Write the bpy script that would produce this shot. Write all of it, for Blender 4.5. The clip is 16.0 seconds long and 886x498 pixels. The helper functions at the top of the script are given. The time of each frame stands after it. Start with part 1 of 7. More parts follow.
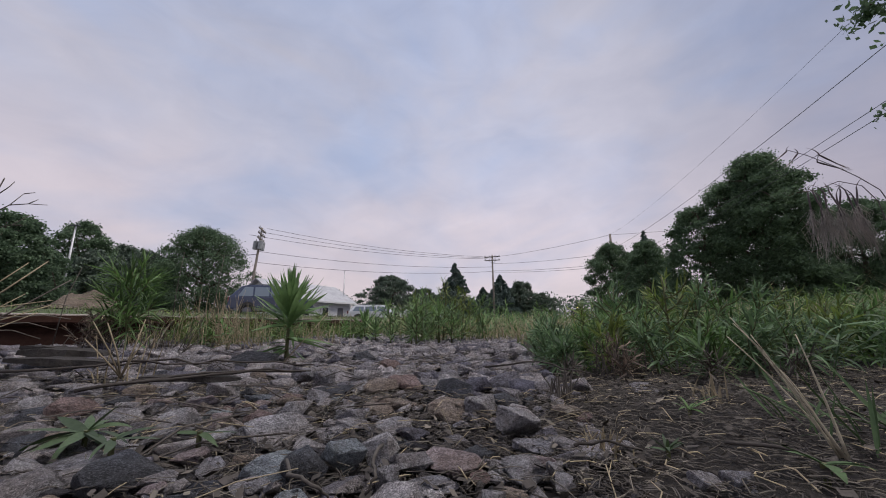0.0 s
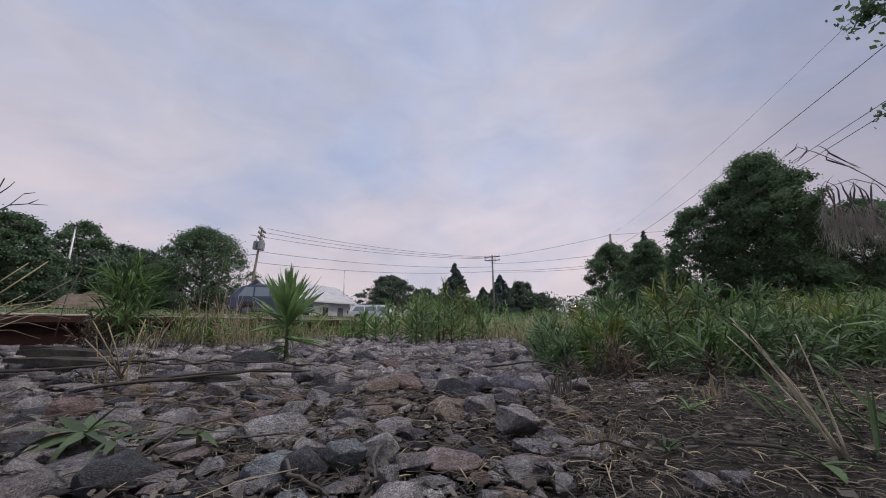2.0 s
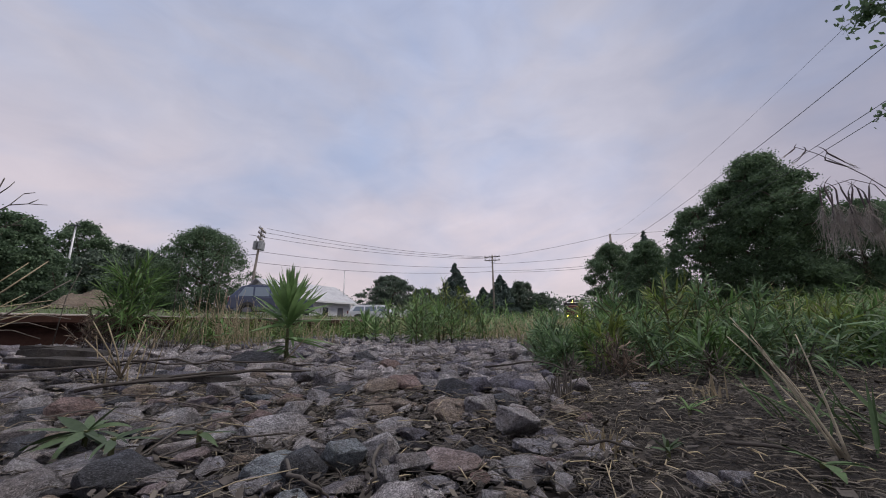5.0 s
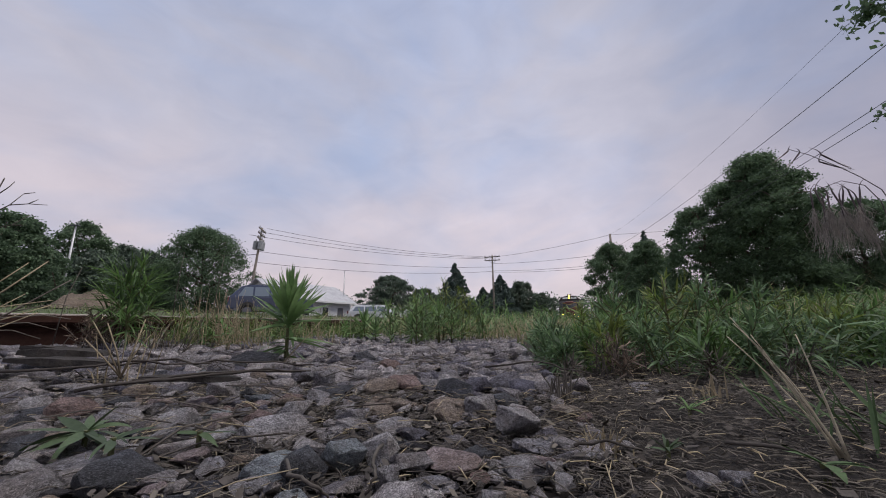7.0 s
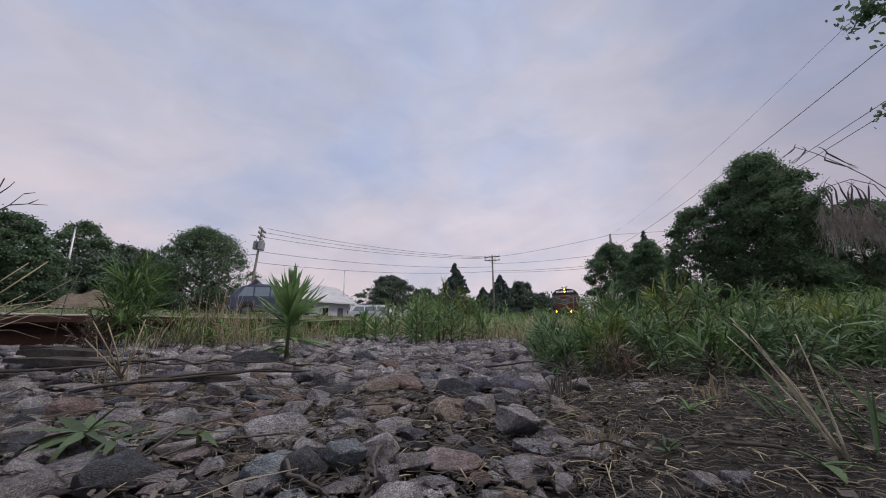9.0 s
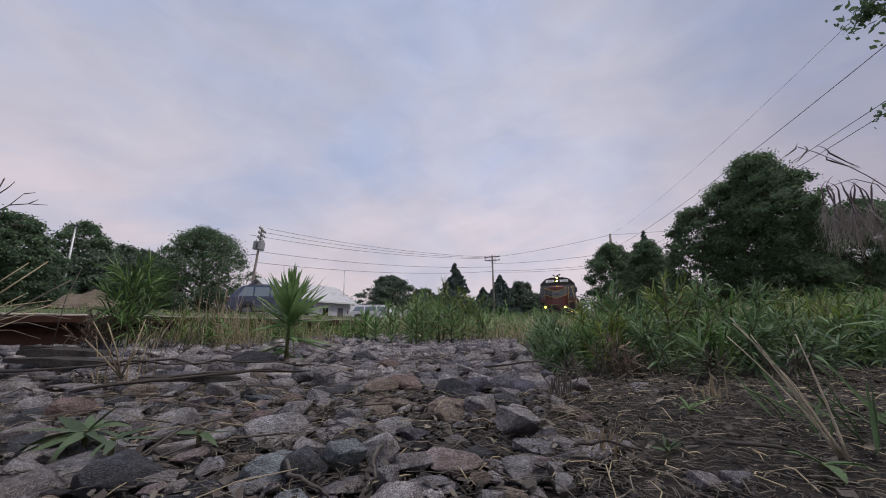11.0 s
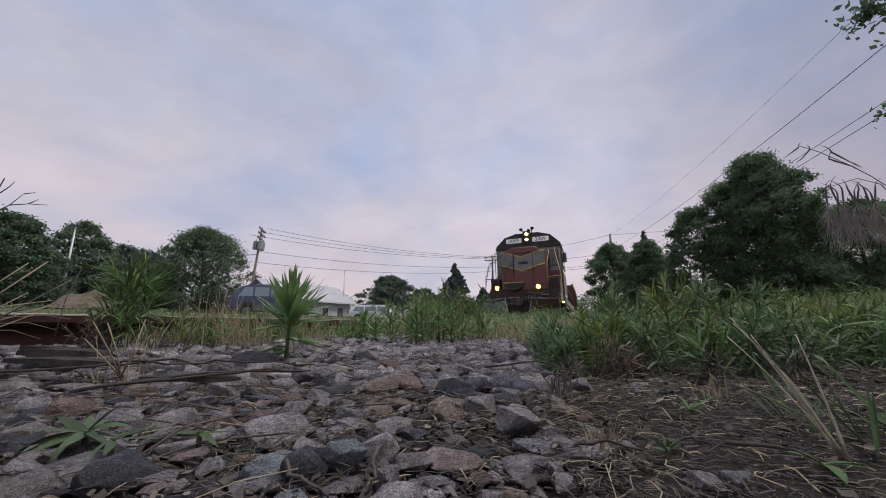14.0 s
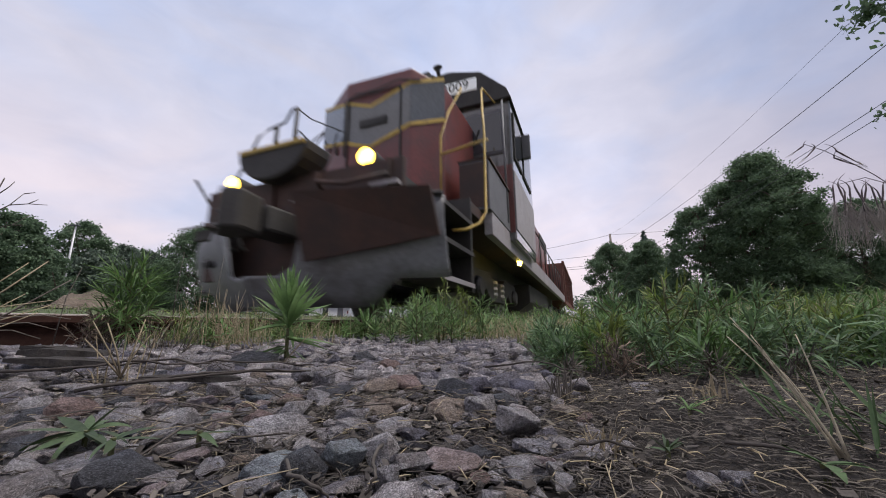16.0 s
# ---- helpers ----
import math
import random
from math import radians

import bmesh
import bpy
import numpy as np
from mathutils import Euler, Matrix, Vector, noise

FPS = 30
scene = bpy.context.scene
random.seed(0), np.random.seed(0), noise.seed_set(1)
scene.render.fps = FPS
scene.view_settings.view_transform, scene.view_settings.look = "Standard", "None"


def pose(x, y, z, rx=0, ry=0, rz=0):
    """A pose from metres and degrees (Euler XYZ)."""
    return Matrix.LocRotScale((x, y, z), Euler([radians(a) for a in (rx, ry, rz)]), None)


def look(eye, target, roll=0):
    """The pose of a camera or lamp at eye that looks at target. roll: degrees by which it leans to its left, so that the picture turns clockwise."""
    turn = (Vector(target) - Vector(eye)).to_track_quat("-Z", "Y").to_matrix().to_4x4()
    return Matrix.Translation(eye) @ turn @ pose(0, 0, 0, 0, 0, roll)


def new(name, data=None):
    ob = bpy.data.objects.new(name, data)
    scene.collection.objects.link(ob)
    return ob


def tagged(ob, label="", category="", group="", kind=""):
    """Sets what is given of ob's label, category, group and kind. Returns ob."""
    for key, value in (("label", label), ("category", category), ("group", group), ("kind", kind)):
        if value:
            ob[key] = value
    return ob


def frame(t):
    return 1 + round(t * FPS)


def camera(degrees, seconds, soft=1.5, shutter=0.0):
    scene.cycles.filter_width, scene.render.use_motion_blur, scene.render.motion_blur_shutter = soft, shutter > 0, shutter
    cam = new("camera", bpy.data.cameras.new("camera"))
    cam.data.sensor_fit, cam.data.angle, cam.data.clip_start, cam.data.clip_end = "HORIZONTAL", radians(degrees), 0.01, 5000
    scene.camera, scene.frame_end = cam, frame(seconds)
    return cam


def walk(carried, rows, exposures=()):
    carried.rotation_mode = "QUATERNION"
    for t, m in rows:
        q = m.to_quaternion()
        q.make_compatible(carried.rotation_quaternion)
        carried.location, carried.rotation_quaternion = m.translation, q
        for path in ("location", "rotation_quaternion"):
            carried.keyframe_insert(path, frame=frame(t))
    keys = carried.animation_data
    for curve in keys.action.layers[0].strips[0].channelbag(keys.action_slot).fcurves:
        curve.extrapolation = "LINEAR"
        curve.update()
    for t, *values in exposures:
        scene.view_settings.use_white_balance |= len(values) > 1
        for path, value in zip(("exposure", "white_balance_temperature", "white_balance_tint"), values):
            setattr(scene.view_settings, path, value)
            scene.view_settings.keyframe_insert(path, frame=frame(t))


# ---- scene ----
# ---------------------------------------------------------------- camera
cam = camera(102.0, 16.0, soft=1.0, shutter=0.4)
EYE = pose(0.0, 0.0, 0.10, 102.1, 0, 21.55) @ pose(0, 0, 0, 0, 0, -0.58)
walk(cam, [(0.0, EYE), (16.0, EYE)], exposures=[(0.0, 0.12), (14.0, 0.12), (15.0, 0.18), (15.5, 0.30), (16.0, 0.50)])

# ---------------------------------------------------------------- world and light
SUN_UP, SUN_AZ = radians(64), radians(75)
world = bpy.data.worlds.new("dusk_sky")
scene.world = world
world.use_nodes = True


def node(tree, kind, **values):
    n = tree.nodes.new(kind)
    for key, value in values.items():
        if key in n.inputs:
            n.inputs[key].default_value = value
    return n


def ramp(tree, stops, source):
    n = tree.nodes.new("ShaderNodeValToRGB")
    els = n.color_ramp.elements
    while len(els) < len(stops):
        els.new(0.5)
    for el, (at, col) in zip(els, stops):
        el.position = at
        el.color = (*col, 1) if len(col) == 3 else col
    tree.links.new(source, n.inputs["Fac"])
    return n.outputs["Color"]


def mixed(tree, kind, fac, a, b):
    n = tree.nodes.new("ShaderNodeMix")
    n.data_type, n.blend_type = "RGBA", kind
    for sock, value in ((n.inputs[0], fac), (n.inputs[6], a), (n.inputs[7], b)):
        if isinstance(value, bpy.types.NodeSocket):
            tree.links.new(value, sock)
        elif isinstance(value, (int, float)):
            sock.default_value = value if sock == n.inputs[0] else (value, value, value, 1)
        else:
            sock.default_value = (*value, 1)
    return n.outputs[2]


def noise_tex(tree, vec, scale, detail=4.0, rough=0.55, distortion=0.0):
    n = node(tree, "ShaderNodeTexNoise", Scale=scale, Detail=detail, Roughness=rough, Distortion=distortion)
    tree.links.new(vec, n.inputs["Vector"])
    return n.outputs["Fac"]


def build_sky():
    t = world.node_tree
    t.nodes.clear()
    out = t.nodes.new("ShaderNodeOutputWorld")
    back = t.nodes.new("ShaderNodeBackground")
    sky = t.nodes.new("ShaderNodeTexSky")
    sky.sky_type, sky.sun_disc = "NISHITA", False
    sky.sun_elevation, sky.sun_rotation = SUN_UP, SUN_AZ
    co = t.nodes.new("ShaderNodeTexCoord")
    sep = t.nodes.new("ShaderNodeSeparateXYZ")
    t.links.new(co.outputs["Generated"], sep.inputs[0])
    mp = t.nodes.new("ShaderNodeMapping")
    mp.inputs["Scale"].default_value = (1.0, 1.0, 2.0)
    mp.inputs["Rotation"].default_value = (0.12, -0.10, 0.4)
    t.links.new(co.outputs["Generated"], mp.inputs[0])
    v = mp.outputs[0]
    # cloud deck: warm grey low down, cooler and a little darker overhead
    deck = ramp(t, [(0.0, (0.56, 0.50, 0.53)), (0.10, (0.66, 0.57, 0.61)), (0.28, (0.63, 0.57, 0.63)),
                    (0.45, (0.53, 0.52, 0.61)), (0.8, (0.42, 0.43, 0.52))], sep.outputs["Z"])
    blue = ramp(t, [(0.0, (0.44, 0.46, 0.58)), (0.5, (0.40, 0.47, 0.66)), (1.0, (0.36, 0.44, 0.66))], sep.outputs["Z"])
    big = noise_tex(t, v, 1.7, 5, 0.5, 0.4)
    cover = ramp(t, [(0.36, (0, 0, 0)), (0.60, (1, 1, 1))], big)
    fine = noise_tex(t, v, 6.5, 6, 0.55, 0.5)
    tone = ramp(t, [(0.30, (0.925, 0.925, 0.94)), (0.70, (1.07, 1.055, 1.045))], fine)
    clouds = mixed(t, "MIX", cover, blue, deck)
    clouds = mixed(t, "MULTIPLY", 1.0, clouds, tone)
    # the deck thickens towards the east
    east = ramp(t, [(0.22, (0.98, 0.98, 0.98)), (0.40, (1.07, 1.07, 1.07)), (0.52, (1.05, 1.05, 1.05)), (0.61, (0.87, 0.88, 0.90)), (0.70, (0.70, 0.71, 0.75)), (0.80, (0.62, 0.63, 0.68))], sep_x(t, sep))
    clouds = mixed(t, "MULTIPLY", 1.0, clouds, east)
    # and is thinner and brighter to the south
    south = t.nodes.new("ShaderNodeMapRange")
    south.inputs[1].default_value, south.inputs[2].default_value = -1.0, 1.0
    t.links.new(sep.outputs["Y"], south.inputs[0])
    clouds = mixed(t, "MULTIPLY", 1.0, clouds, ramp(t, [(0.10, (1.10, 1.06, 1.02)), (0.62, (1.0, 1.0, 1.0))], south.outputs[0]))
    gain = mixed(t, "MULTIPLY", 1.0, sky.outputs[0], (0.10, 0.10, 0.10))
    t.links.new(mixed(t, "MIX", 0.92, gain, clouds), back.inputs["Color"])
    back.inputs["Strength"].default_value = 1.0
    t.links.new(back.outputs[0], out.inputs[0])


def sep_x(t, sep):
    m = t.nodes.new("ShaderNodeMapRange")
    m.inputs[1].default_value, m.inputs[2].default_value = -1.0, 1.0
    t.links.new(sep.outputs["X"], m.inputs[0])
    return m.outputs[0]


build_sky()
sun_data = bpy.data.lights.new("sun", "SUN")
sun_data.energy, sun_data.angle, sun_data.color = 2.7, radians(35), (1.0, 0.95, 0.91)
sun = new("sun", sun_data)
sun.matrix_world = look((math.sin(SUN_AZ) * math.cos(SUN_UP) * 60, math.cos(SUN_AZ) * math.cos(SUN_UP) * 60, math.sin(SUN_UP) * 60), (0, 0, 0))


# ---------------------------------------------------------------- materials
def material(name, a, b, scale=6.0, fine=60.0, rough=0.75, metal=0.0, bump=0.15, bump_size=0.01, vary="", spread=0.25,
             grime=None, grime_scale=2.0, grime_at=(0.5, 0.7), translucent=0.0, coat=0.0):
    m = bpy.data.materials.new(name)
    m.use_nodes = True
    t = m.node_tree
    bsdf = t.nodes["Principled BSDF"]
    co = t.nodes.new("ShaderNodeTexCoord").outputs["Object"]
    broad = noise_tex(t, co, scale, 5, 0.6)
    grain = noise_tex(t, co, fine, 4, 0.65)
    col = ramp(t, [(0.3, a), (0.7, b)], broad)
    col = mixed(t, "MULTIPLY", 0.7, col, ramp(t, [(0.25, (0.62, 0.62, 0.62)), (0.75, (1.3, 1.3, 1.3))], grain))
    if grime:
        spots = ramp(t, [(grime_at[0], (0, 0, 0)), (grime_at[1], (1, 1, 1))], noise_tex(t, co, grime_scale, 7, 0.65))
        col = mixed(t, "MIX", spots, col, grime)
    if vary:
        src = t.nodes.new("ShaderNodeObjectInfo").outputs["Random"] if vary == "object" else t.nodes.new("ShaderNodeNewGeometry").outputs["Random Per Island"]
        col = mixed(t, "MULTIPLY", 1.0, col, ramp(t, [(0.0, (1 - spread, 1 - spread, 1 - spread * 0.9)), (1.0, (1 + spread, 1 + spread, 1 + spread * 0.8))], src))
    t.links.new(col, bsdf.inputs["Base Color"])
    bsdf.inputs["Roughness"].default_value = rough
    bsdf.inputs["Metallic"].default_value = metal
    bsdf.inputs["Coat Weight"].default_value = coat
    if rough > 0.8:
        bsdf.inputs["Specular IOR Level"].default_value = 0.2
    if bump:
        bn = node(t, "ShaderNodeBump", Strength=bump, Distance=bump_size)
        t.links.new(grain, bn.inputs["Height"])
        t.links.new(bn.outputs[0], bsdf.inputs["Normal"])
    if translucent:
        tr = t.nodes.new("ShaderNodeBsdfTranslucent")
        t.links.new(col, tr.inputs["Color"])
        mx = node(t, "ShaderNodeMixShader", Fac=translucent)
        t.links.new(bsdf.outputs[0], mx.inputs[1])
        t.links.new(tr.outputs[0], mx.inputs[2])
        t.links.new(mx.outputs[0], t.nodes["Material Output"].inputs[0])
    return m


def glowing(name, colour, strength):
    m = bpy.data.materials.new(name)
    m.use_nodes = True
    bsdf = m.node_tree.nodes["Principled BSDF"]
    bsdf.inputs["Base Color"].default_value = (*colour, 1)
    bsdf.inputs["Emission Color"].default_value = (*colour, 1)
    bsdf.inputs["Emission Strength"].default_value = strength
    return m


def dark_glass(name, colour=(0.02, 0.024, 0.028)):
    m = bpy.data.materials.new(name)
    m.use_nodes = True
    bsdf = m.node_tree.nodes["Principled BSDF"]
    bsdf.inputs["Base Color"].default_value = (*colour, 1)
    bsdf.inputs["Roughness"].default_value = 0.06
    bsdf.inputs["IOR"].default_value = 1.7
    return m


def stone_material(name, a, b, speck, vary=0.3, size=1.0):
    """Broken rock: mottled body, fine crystals, dusty weathering."""
    a, b, speck = [(c[0] * 1.23, c[1] * 1.25, c[2] * 1.37) for c in (a, b, speck)]
    m = bpy.data.materials.new(name)
    m.use_nodes = True
    t = m.node_tree
    bsdf = t.nodes["Principled BSDF"]
    co = t.nodes.new("ShaderNodeTexCoord").outputs["Object"]
    rnd = t.nodes.new("ShaderNodeObjectInfo").outputs["Random"]
    isl = t.nodes.new("ShaderNodeNewGeometry").outputs["Random Per Island"]
    add = t.nodes.new("ShaderNodeMath")
    t.links.new(rnd, add.inputs[0])
    t.links.new(isl, add.inputs[1])
    wrap = t.nodes.new("ShaderNodeMath")
    wrap.operation = "FRACT"
    t.links.new(add.outputs[0], wrap.inputs[0])
    shift = t.nodes.new("ShaderNodeVectorMath")
    t.links.new(co, shift.inputs[0])
    t.links.new(wrap.outputs[0], shift.inputs[1])
    v = shift.outputs[0]
    broad = noise_tex(t, v, 2.2 * size, 5, 0.6)
    grain = noise_tex(t, v, 34 * size, 4, 0.8)
    pits = noise_tex(t, v, 7.0 * size, 8, 0.78)
    stain = noise_tex(t, v, 1.3 * size, 4, 0.6)
    col = ramp(t, [(0.3, a), (0.7, b)], broad)
    col = mixed(t, "MIX", ramp(t, [(0.53, (0, 0, 0)), (0.60, (0.85, 0.85, 0.85))], grain), col, speck)
    col = mixed(t, "MULTIPLY", 0.75, col, ramp(t, [(0.42, (0.30, 0.295, 0.29)), (0.49, (1, 1, 1))], grain))
    col = mixed(t, "MULTIPLY", 0.6, col, ramp(t, [(0.42, (0.25, 0.24, 0.23)), (0.54, (1.15, 1.15, 1.14))], pits))
    col = mixed(t, "MULTIPLY", 0.55, col, ramp(t, [(0.38, (0.62, 0.54, 0.46)), (0.58, (1.06, 1.06, 1.06))], stain))
    col = mixed(t, "MULTIPLY", 1.0, col, ramp(t, [(0.0, (1 - vary, 1 - vary, 1 - vary * 0.8)), (0.5, (1, 0.98, 0.97)), (1.0, (1 + vary, 1 + vary * 0.92, 1 + vary * 0.85))], wrap.outputs[0]))
    t.links.new(col, bsdf.inputs["Base Color"])
    bsdf.inputs["Roughness"].default_value = 0.85
    b1 = node(t, "ShaderNodeBump", Strength=0.8, Distance=0.05)
    t.links.new(pits, b1.inputs["Height"])
    b2 = node(t, "ShaderNodeBump", Strength=0.5, Distance=0.012)
    t.links.new(grain, b2.inputs["Height"])
    t.links.new(b1.outputs[0], b2.inputs["Normal"])
    t.links.new(b2.outputs[0], bsdf.inputs["Normal"])
    return m


M = {}
M["stone_grey"] = stone_material("granite_grey", (0.26, 0.245, 0.235), (0.40, 0.38, 0.37), (0.52, 0.50, 0.49), 0.22)
M["stone_dark"] = stone_material("trap_rock_dark", (0.045, 0.048, 0.055), (0.085, 0.088, 0.098), (0.16, 0.165, 0.175))
M["stone_pink"] = stone_material("granite_pink", (0.31, 0.235, 0.215), (0.40, 0.325, 0.30), (0.48, 0.42, 0.40), 0.12)
M["stone_tan"] = stone_material("rock_tan", (0.25, 0.195, 0.145), (0.37, 0.305, 0.24), (0.45, 0.38, 0.31), 0.15)
M["stone_blue"] = stone_material("granite_bluish", (0.22, 0.255, 0.26), (0.33, 0.355, 0.355), (0.44, 0.46, 0.46), 0.1)
M["stone_brown"] = stone_material("rock_rusty", (0.19, 0.125, 0.105), (0.28, 0.195, 0.165), (0.36, 0.28, 0.25), 0.15)
M["stone_mix"] = stone_material("ballast_mixed", (0.18, 0.165, 0.158), (0.37, 0.345, 0.33), (0.48, 0.45, 0.43), 0.55)
M["stone_rest"] = stone_material("ballast_rest", (0.20, 0.185, 0.178), (0.42, 0.395, 0.38), (0.50, 0.47, 0.45), 0.6, 22.0)
# Grit in the gaps, darker than the larger stones.
M["stone_grit"] = stone_material("ballast_grit", (0.045, 0.038, 0.034), (0.11, 0.098, 0.088), (0.20, 0.18, 0.165), 0.6, 60.0)
M["leaf"] = material("leaf_green", (0.088, 0.169, 0.05), (0.144, 0.237, 0.077), 9, 90, 0.58, vary="island", spread=0.5, translucent=0.32, bump=0.1, bump_size=0.002)
M["leaf_dull"] = material("leaf_dull_green", (0.052, 0.091, 0.036), (0.086, 0.137, 0.055), 9, 90, 0.8, vary="island", spread=0.5, translucent=0.12, bump=0.1, bump_size=0.002)
M["leaf_sprig"] = material("sprig_leaf_green", (0.050, 0.082, 0.036), (0.080, 0.118, 0.052), 40, 200, 0.6, vary="object", spread=0.3, translucent=0.2, bump=0.2, bump_size=0.002)
M["leaf_olive"] = material("leaf_olive_green", (0.138, 0.198, 0.048), (0.222, 0.27, 0.079), 9, 90, 0.58, vary="island", spread=0.5, translucent=0.32, bump=0.1, bump_size=0.002)
M["dead_leaf"] = material("dead_weed_leaf", (0.19, 0.145, 0.115), (0.33, 0.255, 0.20), 9, 90, 0.85, vary="island", spread=0.5, translucent=0.1, bump=0.1, bump_size=0.002)
M["leaf_bright"] = material("leaf_fresh_green", (0.131, 0.225, 0.084), (0.196, 0.297, 0.123), 9, 90, 0.58, vary="island", spread=0.5, translucent=0.32, bump=0.1, bump_size=0.002)
M["leaf_blue"] = material("leaf_grey_green", (0.104, 0.182, 0.086), (0.169, 0.254, 0.12), 9, 90, 0.58, vary="island", spread=0.5, translucent=0.32, bump=0.1, bump_size=0.002)
M["grass"] = material("grass_green", (0.103, 0.172, 0.041), (0.196, 0.236, 0.078), 4, 70, 0.58, vary="island", spread=0.4, translucent=0.25, bump=0)
M["straw"] = material("dry_grass", (0.351, 0.28, 0.176), (0.52, 0.429, 0.286), 5, 80, 0.8, vary="island", spread=0.4, translucent=0.15, bump=0)
# Pale stalks, lightened beyond dry_grass to offset the shade over their clump.
M["straw_pale"] = material("pale_lifted_stalk", (0.42, 0.36, 0.26), (0.60, 0.53, 0.40), 40, 200, 0.8, translucent=0.15, bump=0)
M["straw_grey"] = material("weathered_straw", (0.085, 0.074, 0.064), (0.235, 0.205, 0.175), 5, 80, 0.85, vary="island", spread=0.45, bump=0)
M["twig"] = material("dead_twig_bark", (0.045, 0.038, 0.033), (0.115, 0.10, 0.088), 20, 200, 0.9, bump=0.4, bump_size=0.002)
M["stem"] = material("weed_stem", (0.085, 0.09, 0.035), (0.12, 0.12, 0.05), 15, 150, 0.7, bump=0.1)
M["plume"] = material("dry_seed_plume", (0.40, 0.36, 0.33), (0.58, 0.53, 0.49), 30, 200, 0.8, vary="island", spread=0.35, translucent=0.35, bump=0)
M["plume_dark"] = material("dark_spikelet", (0.07, 0.055, 0.06), (0.13, 0.10, 0.10), 30, 200, 0.8, vary="island", spread=0.3, bump=0)
M["crown"] = material("tree_leaves", (0.086, 0.138, 0.080), (0.128, 0.190, 0.108), 0.6, 8, 0.8, vary="island", spread=0.35, translucent=0.40, bump=0)
# Greyer and bluer than tree_leaves: distance haze put into the leaf colour.
M["crown_hazed"] = material("hazed_tree_leaves", (0.085, 0.120, 0.090), (0.120, 0.160, 0.118), 0.4, 5, 0.6, vary="island", spread=0.4, translucent=0.3, bump=0)
M["needles"] = material("spruce_needles", (0.062, 0.096, 0.086), (0.092, 0.132, 0.114), 0.7, 8, 0.65, vary="island", spread=0.35, bump=0)
M["bark"] = material("tree_bark", (0.07, 0.055, 0.042), (0.13, 0.105, 0.085), 3, 30, 0.95, bump=0.6, bump_size=0.03)
M["rust"] = material("rusty_rail_web", (0.030, 0.014, 0.011), (0.055, 0.026, 0.019), 5, 90, 0.9, bump=0.4, bump_size=0.004, grime=(0.05, 0.028, 0.022), grime_scale=3)
M["railhead"] = material("worn_rail_head", (0.22, 0.19, 0.17), (0.33, 0.295, 0.27), 8, 200, 0.55, 0.4, bump=0.08, bump_size=0.002, grime=(0.22, 0.15, 0.12), grime_scale=6, grime_at=(0.55, 0.8))
M["tie"] = material("creosoted_tie", (0.028, 0.025, 0.023), (0.060, 0.053, 0.048), 4, 60, 0.95, bump=0.6, bump_size=0.01)
M["maroon"] = material("maroon_paint", (0.125, 0.030, 0.026), (0.165, 0.040, 0.034), 1.2, 30, 0.42, bump=0.06, bump_size=0.004, grime=(0.055, 0.034, 0.030), grime_scale=1.6, grime_at=(0.50, 0.80), coat=0.15)
M["maroon_dirty"] = material("grimy_maroon_steel", (0.045, 0.024, 0.019), (0.085, 0.040, 0.029), 2, 30, 0.75, bump=0.15, bump_size=0.006, grime=(0.030, 0.023, 0.021), grime_scale=2.2, grime_at=(0.40, 0.70))
M["band"] = material("slate_grey_paint", (0.080, 0.082, 0.082), (0.110, 0.113, 0.113), 1.3, 30, 0.12, bump=0.03, bump_size=0.004, coat=0.8, grime=(0.05, 0.048, 0.048), grime_scale=1.7, grime_at=(0.55, 0.85))
M["yellow"] = material("yellow_paint", (0.44, 0.29, 0.05), (0.54, 0.37, 0.075), 4, 60, 0.5, bump=0.05, grime=(0.22, 0.14, 0.05), grime_scale=6, grime_at=(0.5, 0.8))
M["white"] = material("faded_white_paint", (0.27, 0.25, 0.26), (0.35, 0.33, 0.34), 1.5, 30, 0.5, bump=0.05, grime=(0.24, 0.21, 0.20), grime_scale=2.5, grime_at=(0.5, 0.8))
M["plow"] = material("scuffed_grey_steel", (0.15, 0.155, 0.165), (0.23, 0.235, 0.25), 2, 25, 0.5, 0.2, bump=0.12, bump_size=0.005, grime=(0.06, 0.05, 0.045), grime_scale=2.6, grime_at=(0.5, 0.75))
M["black"] = material("sooty_black_steel", (0.024, 0.022, 0.021), (0.046, 0.042, 0.039), 3, 40, 0.7, bump=0.15, bump_size=0.004)
M["steel"] = material("worn_steel", (0.20, 0.19, 0.18), (0.30, 0.28, 0.27), 5, 80, 0.45, 0.8, bump=0.1)
M["board"] = glowing("lit_number_board", (0.72, 0.74, 0.76), 0.18)
M["lamp"] = glowing("lit_headlamp", (1.0, 0.60, 0.055), 15.0)
M["lamp_top"] = glowing("lit_headlamp_upper", (1.0, 0.70, 0.10), 16.0)
M["lamp_small"] = glowing("lit_step_lamp", (1.0, 0.55, 0.12), 6.0)
M["glass"] = dark_glass("window_glass")
# The sky's reflection is put into this glass as a pale tint.
M["car_glass"] = dark_glass("sky_tinted_car_glass", (0.15, 0.18, 0.215))
M["rubber"] = material("tyre_rubber", (0.018, 0.018, 0.018), (0.03, 0.03, 0.03), 6, 80, 0.85)
M["car_blue"] = material("slate_blue_car_paint", (0.048, 0.060, 0.100), (0.060, 0.075, 0.120), 1, 40, 0.25, 0.2, bump=0, coat=0.5)
M["car_white"] = material("silver_white_car_paint", (0.52, 0.54, 0.56), (0.60, 0.62, 0.64), 1, 40, 0.3, 0.1, bump=0, coat=0.5)
M["trim_grey"] = material("grey_plastic_trim", (0.10, 0.10, 0.11), (0.14, 0.14, 0.15), 4, 60, 0.6)
